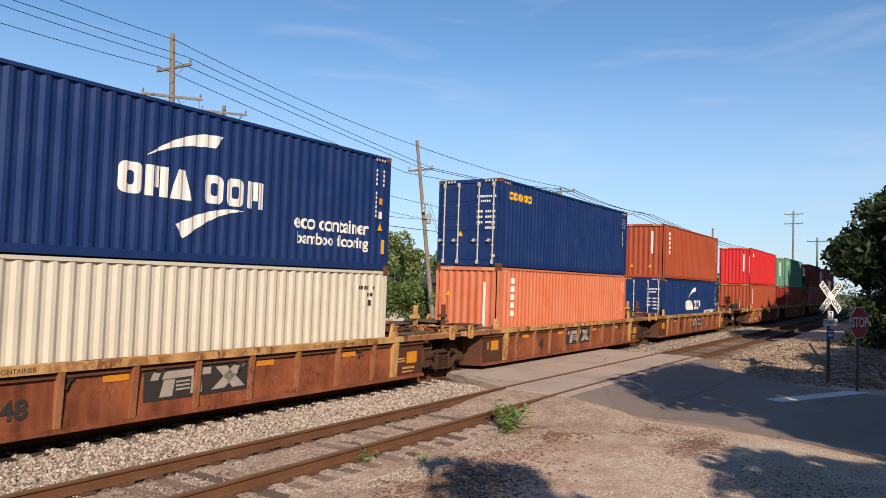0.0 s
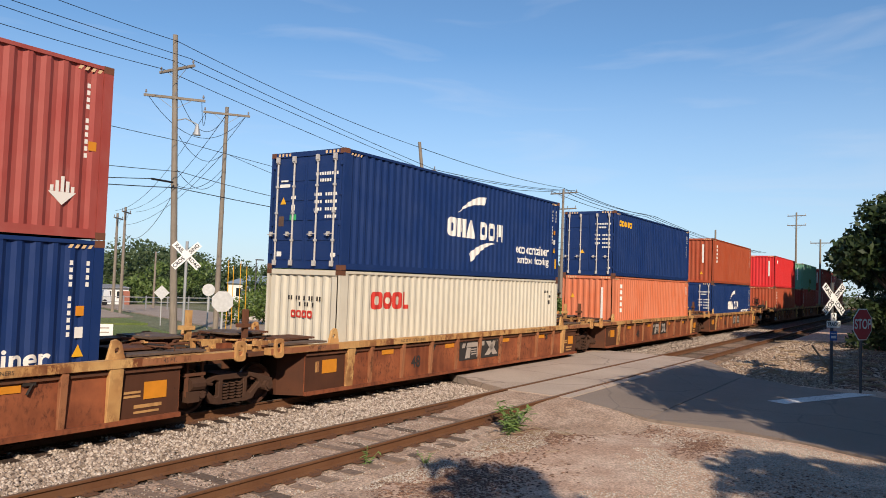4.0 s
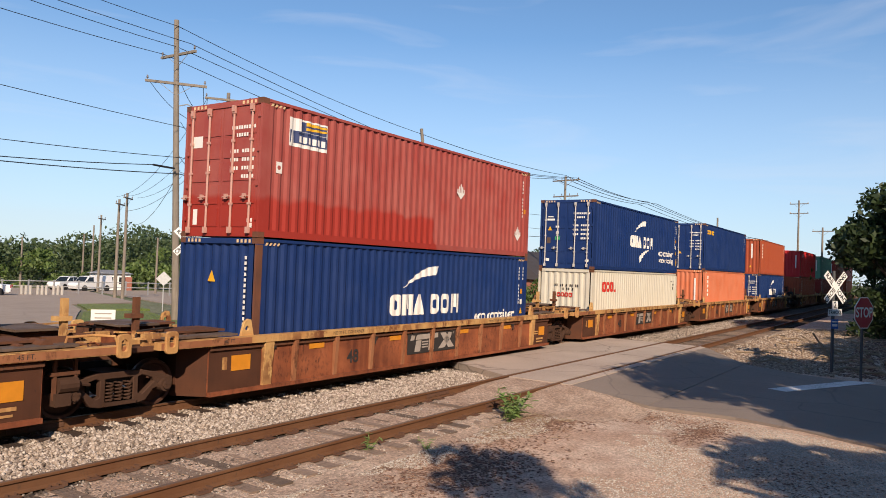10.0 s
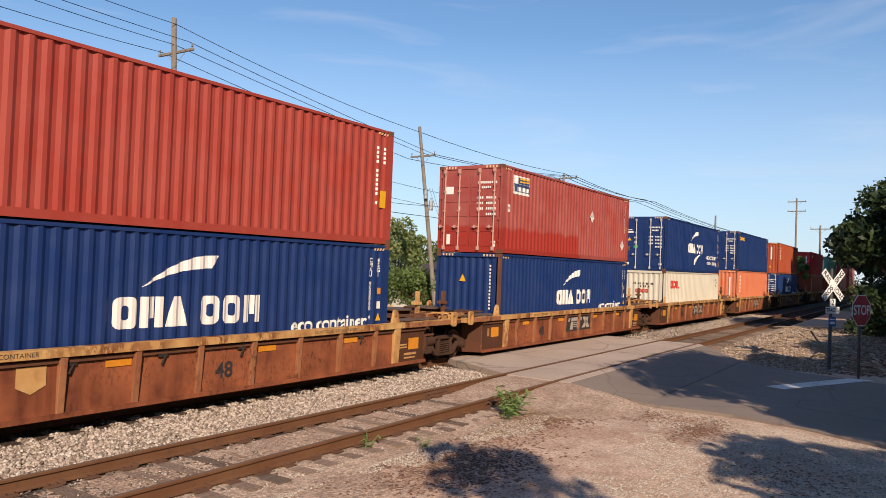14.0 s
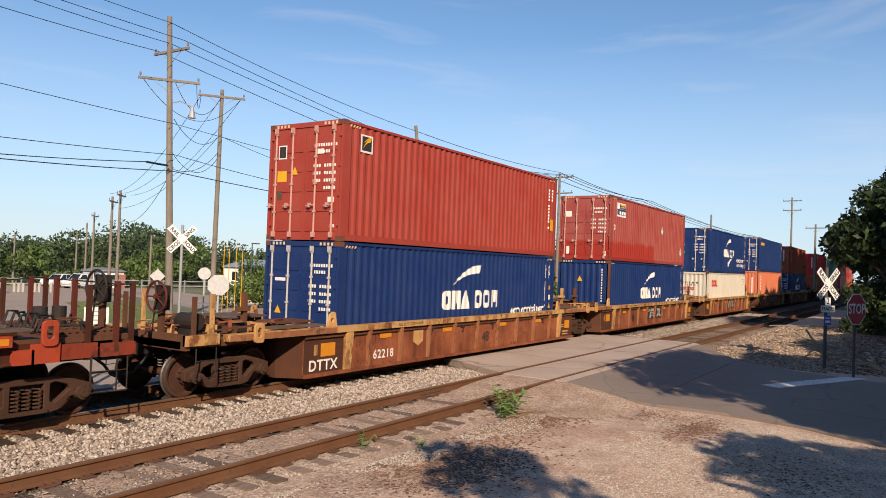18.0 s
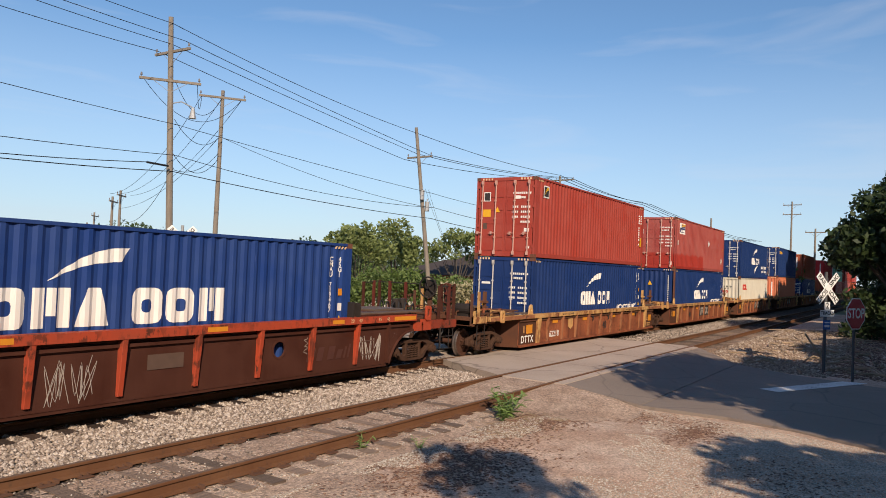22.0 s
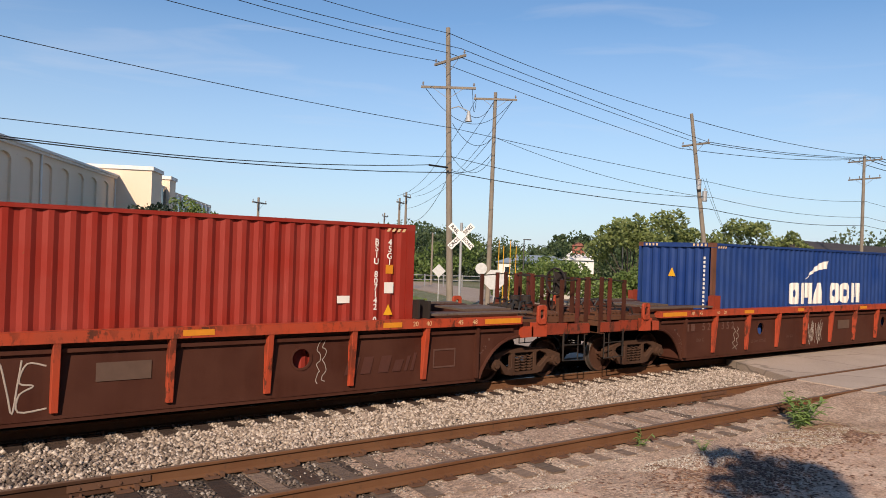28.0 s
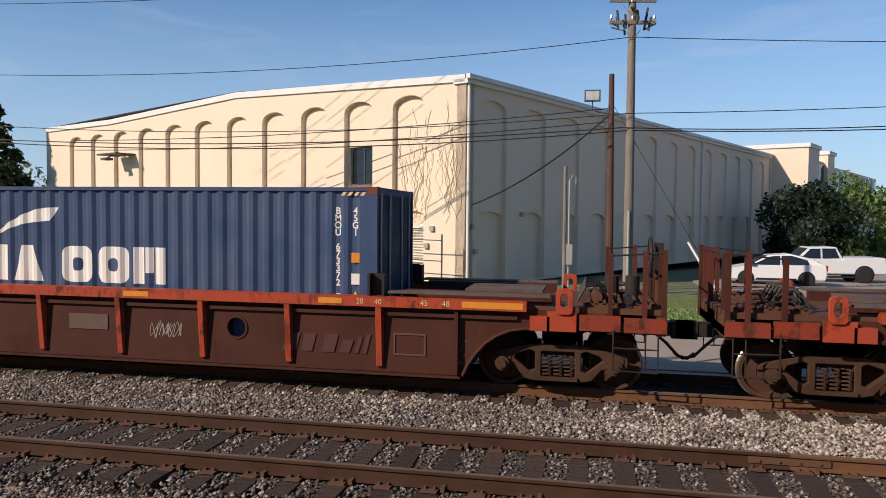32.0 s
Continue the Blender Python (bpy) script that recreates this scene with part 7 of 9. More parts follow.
def pole(name, at, top, r, mat, label, arms=(), category="utility pole"):
    """A tapered wooden pole; arms: (height, half length, turn in degrees, insulators)."""
    at = (at[0], at[1], at[2] + far_slope(at[0], at[1]))
    t = base(name, at, label=label, category=category, group="utility poles")
    off = Vector(top) - Vector(at)
    bm = bmesh.new()
    rod(bm, (0, 0, -0.3), off, r, 14, r * 0.62)
    part("shaft", bm, mat, t)
    for z, half, turn, ins in arms:
        c = off * (z - at[2]) / off.z
        d = Vector((math.cos(radians(turn)), math.sin(radians(turn)), 0))
        bm = bmesh.new()
        m = Matrix.Translation(c) @ Matrix.Rotation(radians(turn), 4, "Z")
        box(bm, -half, half, -0.16, -0.05, -0.06, 0.06, m)
        arm = part("cross_arm", bevelled(bm, 0.01), mat, t)
        br = bmesh.new()
        for s in (-1, 1):
            tube(br, [m @ Vector((s * half * 0.55, -0.12, -0.05)), m @ Vector((s * 0.06, -0.12, -0.55))], 0.014, 5)
        part("brace", br, "galv", arm)
        for k in range(ins):
            x = -half * 0.93 + 2 * half * 0.93 * k / max(1, ins - 1)
            b = bmesh.new()
            p = m @ Vector((x, -0.1, 0.06))
            rod(b, p, p + Vector((0, 0, 0.10)), 0.02, 6)
            rod(b, p + Vector((0, 0, 0.08)), p + Vector((0, 0, 0.22)), 0.06, 8, 0.035)
            part("insulator", b, "insulator", arm)
    return t


P1, P1T = (23.43, 31.17, -0.2), (22.95, 31.55, 14.6)
P2, P2T = (29.45, 35.3, -0.2), (29.5, 35.25, 12.75)
P3, P3T = (44.3, 29.4, -0.2), (43.1, 30.6, 12.7)
P4, P4T = (68.3, 30.5, -0.2), (68.3, 30.5, 12.4)
P0, P0T = (0.95, 28.4, -0.2), (0.90, 28.4, 14.4)
a = pole("utility_pole", P1, P1T, 0.19, "pole", "tall weathered wooden pole with two cross arms", ((12.9, 1.35, 90, 3), (11.4, 1.45, -37, 3)))
bm = bmesh.new()
rod(bm, (0.5, -0.39, 10.2), (0.5, -0.39, 10.6), 0.15, 12, 0.07)
rod(bm, (0.5, -0.39, 10.05), (0.5, -0.39, 10.2), 0.19, 12, 0.15)
tube(bm, [(-0.3, 0.25, 10.7), (0.1, 0.0, 10.85), (0.5, -0.39, 10.6)], 0.03, 6)
part("street_lamp_head", bm, "galv", a)
pole("utility_pole", P2, P2T, 0.17, "pole", "wooden pole with one cross arm near its top", ((12.3, 1.35, -37, 3),))
a = pole("utility_pole", P3, P3T, 0.18, "pole", "leaning wooden pole with grey equipment cans", ((10.6, 1.15, 85, 3),))
for x, y, z in ((-0.98, 0.58, 8.1), (-0.52, 0.42, 7.3)):
    bm = bmesh.new()
    rod(bm, (x, y, z), (x, y, z + 0.7), 0.16, 12)
    rod(bm, (x, y, z + 0.75), (x, y, z + 0.9), 0.05, 8)
    part("transformer", bm, "galv", a)
a = pole("utility_pole", P4, P4T, 0.18, "pole", "wooden pole with two wide cross arms", ((12.0, 1.6, 80, 4), (10.4, 1.5, 80, 4)))
a = pole("utility_pole", P0, P0T, 0.19, "pole", "tall grey wooden pole with a cluster of switch gear", ((10.75, 0.85, 10, 3), (10.35, 0.95, 80, 3), (9.95, 0.85, 10, 3), (12.45, 1.2, 80, 3)))
for k in range(9):
    an = k * 0.7
    bm = bmesh.new()
    x, y = 0.55 * math.cos(an), 0.55 * math.sin(an)
    rod(bm, (x, y, 9.85 + 0.12 * (k % 3)), (x * 1.15, y * 1.15, 10.35 + 0.12 * (k % 3)), 0.045, 7)
    rod(bm, (x * 1.05, y * 1.05, 10.0), (x * 1.5, y * 1.5, 10.1), 0.03, 6)
    part("switch", bm, "post_dark", a)
bm = bmesh.new()
rod(bm, (-0.02, -0.2, 0.2), (-0.02, -0.2, 3.2), 0.05, 8)
part("conduit", bm, "galv", a)
a = pole("light_pole", (0.28, 28.9, -0.2), (0.23, 28.9, 8.2), 0.16, "pole_dark", "brown treated pole with a floodlight on a bracket")
bm = bmesh.new()
box(bm, -1.05, -0.45, -0.28, -0.12, 7.35, 7.78)
fl = part("floodlight", bevelled(bm, 0.03), "post_dark", a)
part("lens", boxes((-1.0, -0.5, -0.292, -0.283, 7.40, 7.73)), "sign_back", fl)
bm = bmesh.new()
tube(bm, [(-0.02, 0, 6.9), (-0.5, -0.1, 6.95), (-0.75, -0.15, 7.05), (-0.75, -0.18, 7.36)], 0.025, 6)
tube(bm, [(-0.1, -0.1, 7.2), (-0.35, -0.2, 6.75), (-0.2, -0.15, 6.3), (0.0, -0.12, 6.6)], 0.016, 5)
part("bracket", bm, "post_dark", a)
t = base("conduit_post", (-1.45, 29.2, -0.2), label="slim grey conduit post with a meter box", category="post")
bm = bmesh.new()
rod(bm, (0, 0, 0), (0, 0, 4.95), 0.075, 10)
part("post", bm, "pole", t)
bm = bmesh.new()
rod(bm, (0.17, -0.06, 0), (0.17, -0.06, 4.4), 0.04, 8)
tube(bm, [(0.17, -0.06, 4.35), (0.30, -0.1, 4.6), (0.42, -0.1, 4.5), (0.40, -0.1, 4.2)], 0.02, 6)
part("pipe", bm, "galv", t)
part("meter_box", bevelled(boxes((0.08, 0.32, -0.2, -0.02, 1.1, 1.9)), 0.02), "galv", t)
# poles farther off
for x, y, h, two in ((42.2, 65.5, 8.2, 1), (41.7, 63.5, 8.7, 1), (55.1, 89.3, 7.9, 1), (61.2, 100.9, 7.0, 0), (63.7, 107.5, 5.8, 0), (54.3, 107.0, 4.9, 0), (58.0, 81.4, 5.2, 0), (26.3, 64.8, 7.1, 1), (118.5, 15.8, 14.6, 2), (109.0, 11.6, 10.0, 1), (98.0, 22.5, 10.5, 0), (120.0, 24.0, 9.0, 0),
                     (20.0, 120.0, 5.0, 1)):
    pole("utility_pole", (x, y, -0.2 + far_slope(x, y)), (x, y, h), 0.17, "pole", "distant wooden utility pole", [(h - 0.5 - 1.4 * k, 1.3, 40 if x < 60 else 80, 2) for k in range(two)])
for x, y, h in ((50.7, 55.2, 5.4), (74.0, 62.0, 6.4)):
    t = base("parking_lamp", (x, y, -0.2 + far_slope(x, y)), label="slim dark parking lot lamp post", category="lamp post")
    bm = bmesh.new()
    rod(bm, (0, 0, 0), (0, 0, h), 0.08, 8, 0.05)
    part("post", bm, "post_dark", t)
    part("head", bevelled(boxes((0.0, 0.85, -0.14, 0.14, h - 0.05, h + 0.06)), 0.02), "post_dark", t)


def wire(a, b, sag, r=0.014, n=18, label="black overhead wire between poles"):
    a, b = Vector(a), Vector(b)
    pts = [a.lerp(b, i / n) - Vector((0, 0, sag * 4 * (i / n) * (1 - i / n))) for i in range(n + 1)]
    bm = bmesh.new()
    tube(bm, pts, r, 5)
    tagged(part("overhead_wire", bm, "wire"), label=label, category="wire", group="overhead wires")


PM, P5 = (-27.0, 27.2), (96.0, 31.0)
# place across the line, height and sag from pole to pole
for y0, z0, s0, y1, z1, s1, y3, z3, dy, z4 in ((28.4, 14.33, 0.39, 31.4, 14.27, 0.31, 30.55, 12.3, 0.0, 12.5), (27.3, 12.5, 0.12, 30.35, 13.25, 0.11, 29.3, 10.65, -1.2, 12.2),
                                               (28.4, 13.12, 0.34, 31.45, 13.25, 0.05, 30.5, 10.82, 0.0, 12.2), (29.5, 12.55, 0.34, 32.45, 13.0, 0.09, 31.6, 10.45, 1.2, 12.2)):
    wire((PM[0], PM[1] + dy, z0 - 0.6), (0.9, y0, z0), 0.35, 0.015)
    wire((0.9, y0, z0), (22.97, y1, z1), s0, 0.016)
    wire((22.97, y1, z1), (43.2, y3, z3), s1, 0.018)
    wire((43.2, y3, z3), (68.3, 30.5 + dy, z4), 0.3, 0.022)
    wire((68.3, 30.5 + dy, z4), (P5[0], P5[1] + dy, z4), 0.4, 0.032)
    wire((P5[0], P5[1] + dy, z4), (190, 33 + dy, z4), 0.8, 0.035)
for zm, z0, s0, z1, s1, z3, z4, r, dy in ((8.64, 9.40, 0.17, 9.24, 0.10, 8.01, 8.4, 0.015, 0.0), (6.5, 6.60, 0.22, 7.70, 0.47, 7.0, 7.0, 0.016, -0.1), (5.8, 6.0, 0.33, 6.91, 0.20, 6.21, 6.3, 0.022, 0.1)):
    wire((PM[0], PM[1] + dy, zm), (0.9, 28.2 + dy, z0), 0.5, r)
    wire((0.9, 28.2 + dy, z0), (23.2, 31.1 + dy, z1), s0, r)
    wire((23.2, 31.1 + dy, z1), (44.0, 29.5 + dy, z3), s1, r)
    wire((44.0, 29.5 + dy, z3), (68.3, 30.3 + dy, z4), 0.4, r)
    wire((68.3, 30.3 + dy, z4), (120, 31, z4), 0.8, r)
wire((PM[0], PM[1], 5.9), (0.6, 28.2, 6.09), 0.4, 0.022)
wire((0.6, 28.2, 6.09), (21.6, 30.95, 7.14), 0.41, 0.020)
bm = bmesh.new()
rod(bm, (21.6, 30.95, 7.13), (22.9, 31.1, 7.13), 0.05, 8)
tagged(part("splice_case", bm, "wire"), label="black splice case hanging on the overhead cable", category="cable joint")
for k, (p, q, s) in enumerate((((24.0, 30.6, 11.35), (28.5, 35.9, 12.3), 1.0), ((23.2, 31.2, 11.3), (29.5, 35.3, 12.3), 1.3), ((22.0, 32.1, 11.35), (30.4, 34.6, 12.3), 1.7), ((23.2, 31.2, 9.5), (29.4, 35.3, 9.9), 0.8),
                               ((23.2, 31.2, 7.8), (29.4, 35.3, 8.6), 0.9), ((23.3, 31.2, 7.0), (29.45, 35.3, 9.0), 0.5), ((28.5, 35.9, 12.3), (40.9, 63.9, 8.3), 1.4), ((29.5, 35.3, 12.3), (41.7, 63.5, 8.4), 1.4),
                               ((30.4, 34.6, 12.3), (42.5, 63.1, 8.3), 1.4), ((29.4, 35.3, 9.9), (41.7, 63.5, 7.0), 1.0), ((23.3, 31.2, 7.1), (41.7, 63.5, 6.2), 1.4), ((29.4, 35.3, 10.0), (44.0, 29.7, 7.0), 0.5))):
    wire(p, q, s, 0.015, label="slack black wire between the two poles")
for x in (43.6, 44.0):
    wire((x, 29.9, 8.3), (60.0, 38.0, 4.4), 0.4, 0.012)
# service drop to the warehouse, guy wire with its white guard
wire((0.1, 28.9, 6.6), (-5.3, 30.0, 3.2), 0.35, 0.03, label="thick black service cable to the warehouse wall")
for dz in (6.4, 6.9):
    wire((0.1, 28.9, dz), (-27.0, 34.0, dz - 0.4), 0.3, 0.02)
wire((0.15, 28.85, 7.3), (4.2, 27.2, 0.0), 0.0, 0.012, 2, "taut guy wire from a pole to the ground")
bm = bmesh.new()
rod(bm, (4.2, 27.2, -0.2), (3.0, 27.7, 1.9), 0.045, 8)
tagged(part("guy_guard", bm, "sign_white"), label="white plastic guard on the guy wire", category="guard")

# ---- signs ----


def facing(name, at, turn, **tags):
    t = base(name, at, turn, **tags)
    return t


def crossbuck(at, height, blade, turn, plates=True, **tags):
    """Two crossed white blades on a post; it faces -y before it is turned."""
    t = facing("crossbuck_sign", at, turn, **tags)
    bm = bmesh.new()
    rod(bm, (0, 0.06, -0.2), (0, 0.06, height + blade * 0.42), 0.055, 10)
    part("post", bm, "post_dark" if plates else "galv", t)
    h, w = blade / 2, blade * 0.094
    for s, words in ((-1, ("RAIL", "ROAD")), (1, ("CROS", "SING"))):
        ang = Matrix.Translation((0, 0, height)) @ Matrix.Rotation(radians(45 * s * -1), 4, "Y")
        y0 = -0.02 if s > 0 else 0.0
        b = plate([rect(-h, h, -w, w)], y0 - 0.012, y0)
        b.transform(ang)
        bl = part("blade", b, "sign_white", t)
        for word, x in ((words[0], -h * 0.58), (words[1], h * 0.58)):
            tb = text_bm(word, blade * (0.175 if plates else 0.150))
            bmesh.ops.translate(tb, verts=tb.verts[:], vec=(x, y0 - 0.016, 0))
            tb.transform(ang)
            part("lettering", tb, "black_plastic", bl)
    if plates:
        z = height - blade * 0.62
        p = part("plate", plate([rect(-0.13, 0.13, z + 0.10, z + 0.36)], -0.02, -0.008), "sign_white", t)
        tb = text_bm("2", 0.28)
        bmesh.ops.translate(tb, verts=tb.verts[:], vec=(0, -0.024, z + 0.23))
        part("lettering", tb, "black_plastic", p)
        p = part("plate", plate([rect(-0.33, 0.33, z - 0.14, z + 0.09)], -0.02, -0.008), "sign_white", t)
        tb = text_bm("TRACKS", 0.17)
        bmesh.ops.translate(tb, verts=tb.verts[:], vec=(0, -0.024, z - 0.025))
        part("lettering", tb, "black_plastic", p)
        p = part("plate", plate([rect(-0.17, 0.17, z - 0.58, z - 0.26)], -0.02, -0.008), "sign_blue", t, "small blue notice plate")
        part("notice_bar", plate([rect(-0.12, 0.12, z - 0.36, z - 0.32), rect(-0.1, -0.08, z - 0.35, z - 0.33)][:1], -0.026, -0.022), "sign_white", p)
        part("notice_bar", plate([rect(-0.12, 0.12, z - 0.50, z - 0.42)], -0.026, -0.022), "sign_white", p)
    return t


def octagon(r):
    return ring(0, 0, r / math.cos(math.pi / 8), 8, start=math.pi / 8)


def stop_sign(at, height, across, turn, front=True, **tags):
    t = facing("stop_sign", at, turn, **tags)
    part("post", bevelled(boxes((-0.035, 0.035, 0.02, 0.07, -0.25, height + across * 0.3)), 0.008), "post_dark" if front else "galv", t)
    b = plate([octagon(across / 2)], -0.01, 0.004)
    bmesh.ops.translate(b, verts=b.verts[:], vec=(0, 0, height))
    d = part("disc", b, "sign_white" if front else "sign_back", t)
    if front:
        b = plate([octagon(across / 2 - 0.03)], -0.016, -0.011)
        bmesh.ops.translate(b, verts=b.verts[:], vec=(0, 0, height))
        part("face", b, "sign_red", d)
        tb = text_bm("STOP", across * 0.44)
        for v in tb.verts:
            v.co.x *= 0.85
        bmesh.ops.translate(tb, verts=tb.verts[:], vec=(0, -0.020, height))
        part("lettering", tb, "sign_white", d)
    return t


crossbuck((28.4, 2.6, -0.15), 2.72, 1.34, -33, label="white railroad crossbuck sign with track count plate, on a dark post", category="railway sign")
stop_sign((26.55, 1.62, -0.2), 2.02, 0.98, -27, label="red octagonal stop sign on a dark steel post", category="stop sign")
crossbuck((18.0, 23.4, -0.15), 3.5, 1.30, -38, False, label="white railroad crossbuck sign beyond the tracks", category="railway sign")
stop_sign((19.05, 22.5, -0.15), 1.80, 0.78, -40, False, label="bare metal back of a stop sign on a post", category="stop sign")
t = facing("round_sign", (21.5, 26.33, -0.15), -40, label="bare metal back of a round sign on a post", category="road sign")
part("post", boxes((-0.03, 0.03, 0.02, 0.06, -0.2, 2.13)), "galv", t)
b = plate([ring(0, 2.13, 0.27, 20)], -0.008, 0.008)
part("disc", b, "sign_back", t)
t = facing("diamond_sign", (30.0, 41.3, -0.5), -36, label="pale diamond shaped sign back on a post", category="road sign")
part("post", boxes((-0.03, 0.03, 0.02, 0.06, -0.4, 2.2)), "galv", t)
b = plate([[(0, 1.37), (0.48, 1.85), (0, 2.33), (-0.48, 1.85)]], -0.008, 0.008)
part("plate", b, "sign_back", t)
for k, (x, y) in enumerate(((23.42, 27.35), (23.6, 27.2), (23.85, 27.0), (24.05, 26.8))):
    bm = bmesh.new()
    rod(bm, (x, y, -0.3), (x, y, 3.35 - 0.25 * (k % 2)), 0.017, 8)
    tagged(part("marker_post", bm, "yellow"), label="slim tall yellow guard on a guy wire", category="post", group="yellow posts")
t = base("notice_board", (14.6, 23.27, 0.13), -38, label="white notice board low beside the asphalt", category="sign")
part("board", bevelled(boxes((-0.38, 0.38, -0.02, 0.02, 0.10, 0.75)), 0.006), "sign_white", t)
for z in (0.30, 0.45, 0.60):
    part("text_bar", boxes((-0.26, 0.26, -0.027, -0.023, z, z + 0.04)), "grey_letter", t)
for s in (-0.3, 0.3):
    part("post", boxes((s - 0.025, s + 0.025, 0.022, 0.06, -0.6, 0.7)), "galv", t)


# ---- vehicles ----


def wheel_on(t, x, y, r):
    w = lathe([(r * 0.62, -0.10), (r * 0.92, -0.10), (r, -0.06), (r, 0.06), (r * 0.92, 0.10), (r * 0.62, 0.10)], 22)
    o = part("wheel", w, "tyre", t)
    o.matrix_basis = pose(x, y, r)
    part("rim", lathe([(r * 0.1, -0.085), (r * 0.6, -0.10), (r * 0.63, -0.02), (r * 0.63, 0.06), (r * 0.1, 0.085)], 16), "galv", o)
    return o


def squeeze(bm, z0, z1, amount):
    for v in bm.verts:
        if v.co.z > z0:
            v.co.y *= 1 - amount * min(1.0, (v.co.z - z0) / (z1 - z0))
    return bm


def vehicle(name, at, turn, lower, cabin, glass, wheels, wide, tail, nose, **tags):
    """A body shell from its side outline, a narrower cabin, side windows, wheels and lamps."""
    at = (at[0], at[1], at[2] + far_slope(at[0], at[1]))
    t = base(name, at, turn, **tags)
    part("body", bevelled(plate([lower], -wide, wide), 0.05, 2), "car_white", t, smooth=False)
    z0, z1 = min(p[1] for p in cabin), max(p[1] for p in cabin)
    part("cabin", bevelled(squeeze(plate([cabin], -wide + 0.03, wide - 0.03), z0, z1, 0.16), 0.04, 2), "car_white", t)
    for g in glass:
        for s in (-1, 1):
            b = plate([g], *sorted((s * (wide - 0.02), s * (wide - 0.045))))
            for v in b.verts:
                v.co.y -= s * wide * 0.155 * max(0.0, (v.co.z - z0) / (z1 - z0))
                v.co.y += s * 0.012
            part("side_window", b, "glass", t)
    for (xa, za), (xb, zb), d in ((nose[0], nose[1], 1), (tail[0], tail[1], -1)):
        b = bmesh.new()
        vs = [b.verts.new(p) for p in ((xa + d * 0.02, -wide * 0.84, za), (xa + d * 0.02, wide * 0.84, za), (xb + d * 0.02, wide * 0.72, zb), (xb + d * 0.02, -wide * 0.72, zb))]
        b.faces.new(vs)
        part("windscreen", b, "glass", t)
    x0, x1 = min(p[0] for p in lower), max(p[0] for p in lower)
    for s in (-1, 1):
        part("tail_lamp", bevelled(boxes((x0 - 0.012, x0 + 0.10, s * wide * 0.86 - 0.09, s * wide * 0.86 + 0.09, 0.72, 0.98)), 0.01), "lamp_red", t)
        part("headlight", bevelled(boxes((x1 - 0.12, x1 + 0.012, s * wide * 0.80 - 0.13, s * wide * 0.80 + 0.13, 0.62, 0.80)), 0.01), "sign_back", t)
        part("sill_trim", boxes((wheels[0] + 0.45, wheels[1] - 0.45, *sorted((s * wide, s * (wide + 0.012))), 0.24, 0.34)), "black_plastic", t)
        for x in wheels[:2]:
            part("wheel_arch", plate([ring(x, wheels[2], wheels[2] + 0.07, 20)], *sorted((s * (wide - 0.03), s * (wide + 0.006)))), "black_plastic", t)
            wheel_on(t, x, s * (wide - 0.06), wheels[2])
        part("mirror", bevelled(boxes((nose[0][0] - 0.25, nose[0][0] - 0.08, *sorted((s * (wide - 0.02), s * (wide + 0.16))), nose[0][1] + 0.02, nose[0][1] + 0.16)), 0.02), "black_plastic", t)
    return t


def hatchback(at, turn, **tags):
    low = [(-2.15, 0.25), (2.2, 0.22), (2.28, 0.55), (2.05, 0.78), (1.2, 0.95), (-1.9, 1.05), (-2.2, 0.95), (-2.22, 0.5)]
    cab = [(1.30, 0.88), (0.35, 1.42), (-0.6, 1.50), (-1.5, 1.30), (-2.05, 1.0), (-1.9, 0.9)]
    gl = [[(1.05, 0.97), (0.30, 1.36), (-0.15, 1.41), (-0.15, 0.97)], [(-0.22, 0.97), (-0.22, 1.41), (-0.65, 1.42), (-1.35, 1.22), (-1.45, 1.0)]]
    return vehicle("car", at, turn, low, cab, gl, (-1.32, 1.36, 0.31), 0.87, ((-2.0, 1.06), (-1.45, 1.32)), ((1.25, 0.95), (0.40, 1.40)), **tags)


def sedan(at, turn, **tags):
    low = [(-2.35, 0.28), (2.35, 0.25), (2.42, 0.6), (2.2, 0.82), (1.1, 0.95), (-1.6, 1.02), (-2.35, 0.98), (-2.42, 0.6)]
    cab = [(1.15, 0.9), (0.35, 1.40), (-0.75, 1.42), (-1.65, 0.98), (-1.5, 0.88)]
    gl = [[(0.92, 0.96), (0.30, 1.34), (-0.12, 1.35), (-0.12, 0.96)], [(-0.19, 0.96), (-0.19, 1.35), (-0.7, 1.35), (-1.25, 1.05), (-1.2, 0.96)]]
    return vehicle("car", at, turn, low, cab, gl, (-1.42, 1.42, 0.33), 0.9, ((-1.55, 1.02), (-0.85, 1.38)), ((1.08, 0.95), (0.42, 1.36)), **tags)


def pickup(at, turn, **tags):
    low = [(-2.9, 0.45), (2.85, 0.40), (2.9, 0.85), (2.75, 1.12), (1.35, 1.22), (-0.75, 1.22), (-0.78, 1.32), (-2.88, 1.32), (-2.95, 0.7)]
    cab = [(1.55, 1.15), (0.85, 1.82), (-0.5, 1.86), (-0.8, 1.25), (-0.7, 1.12)]
    gl = [[(1.28, 1.25), (0.80, 1.74), (0.32, 1.76), (0.32, 1.25)], [(0.22, 1.25), (0.22, 1.77), (-0.42, 1.78), (-0.62, 1.28)]]
    return vehicle("pickup_truck", at, turn, low, cab, gl, (-1.85, 1.85, 0.42), 0.98, ((-0.82, 1.34), (-0.55, 1.80)), ((1.48, 1.22), (0.90, 1.78)), **tags)


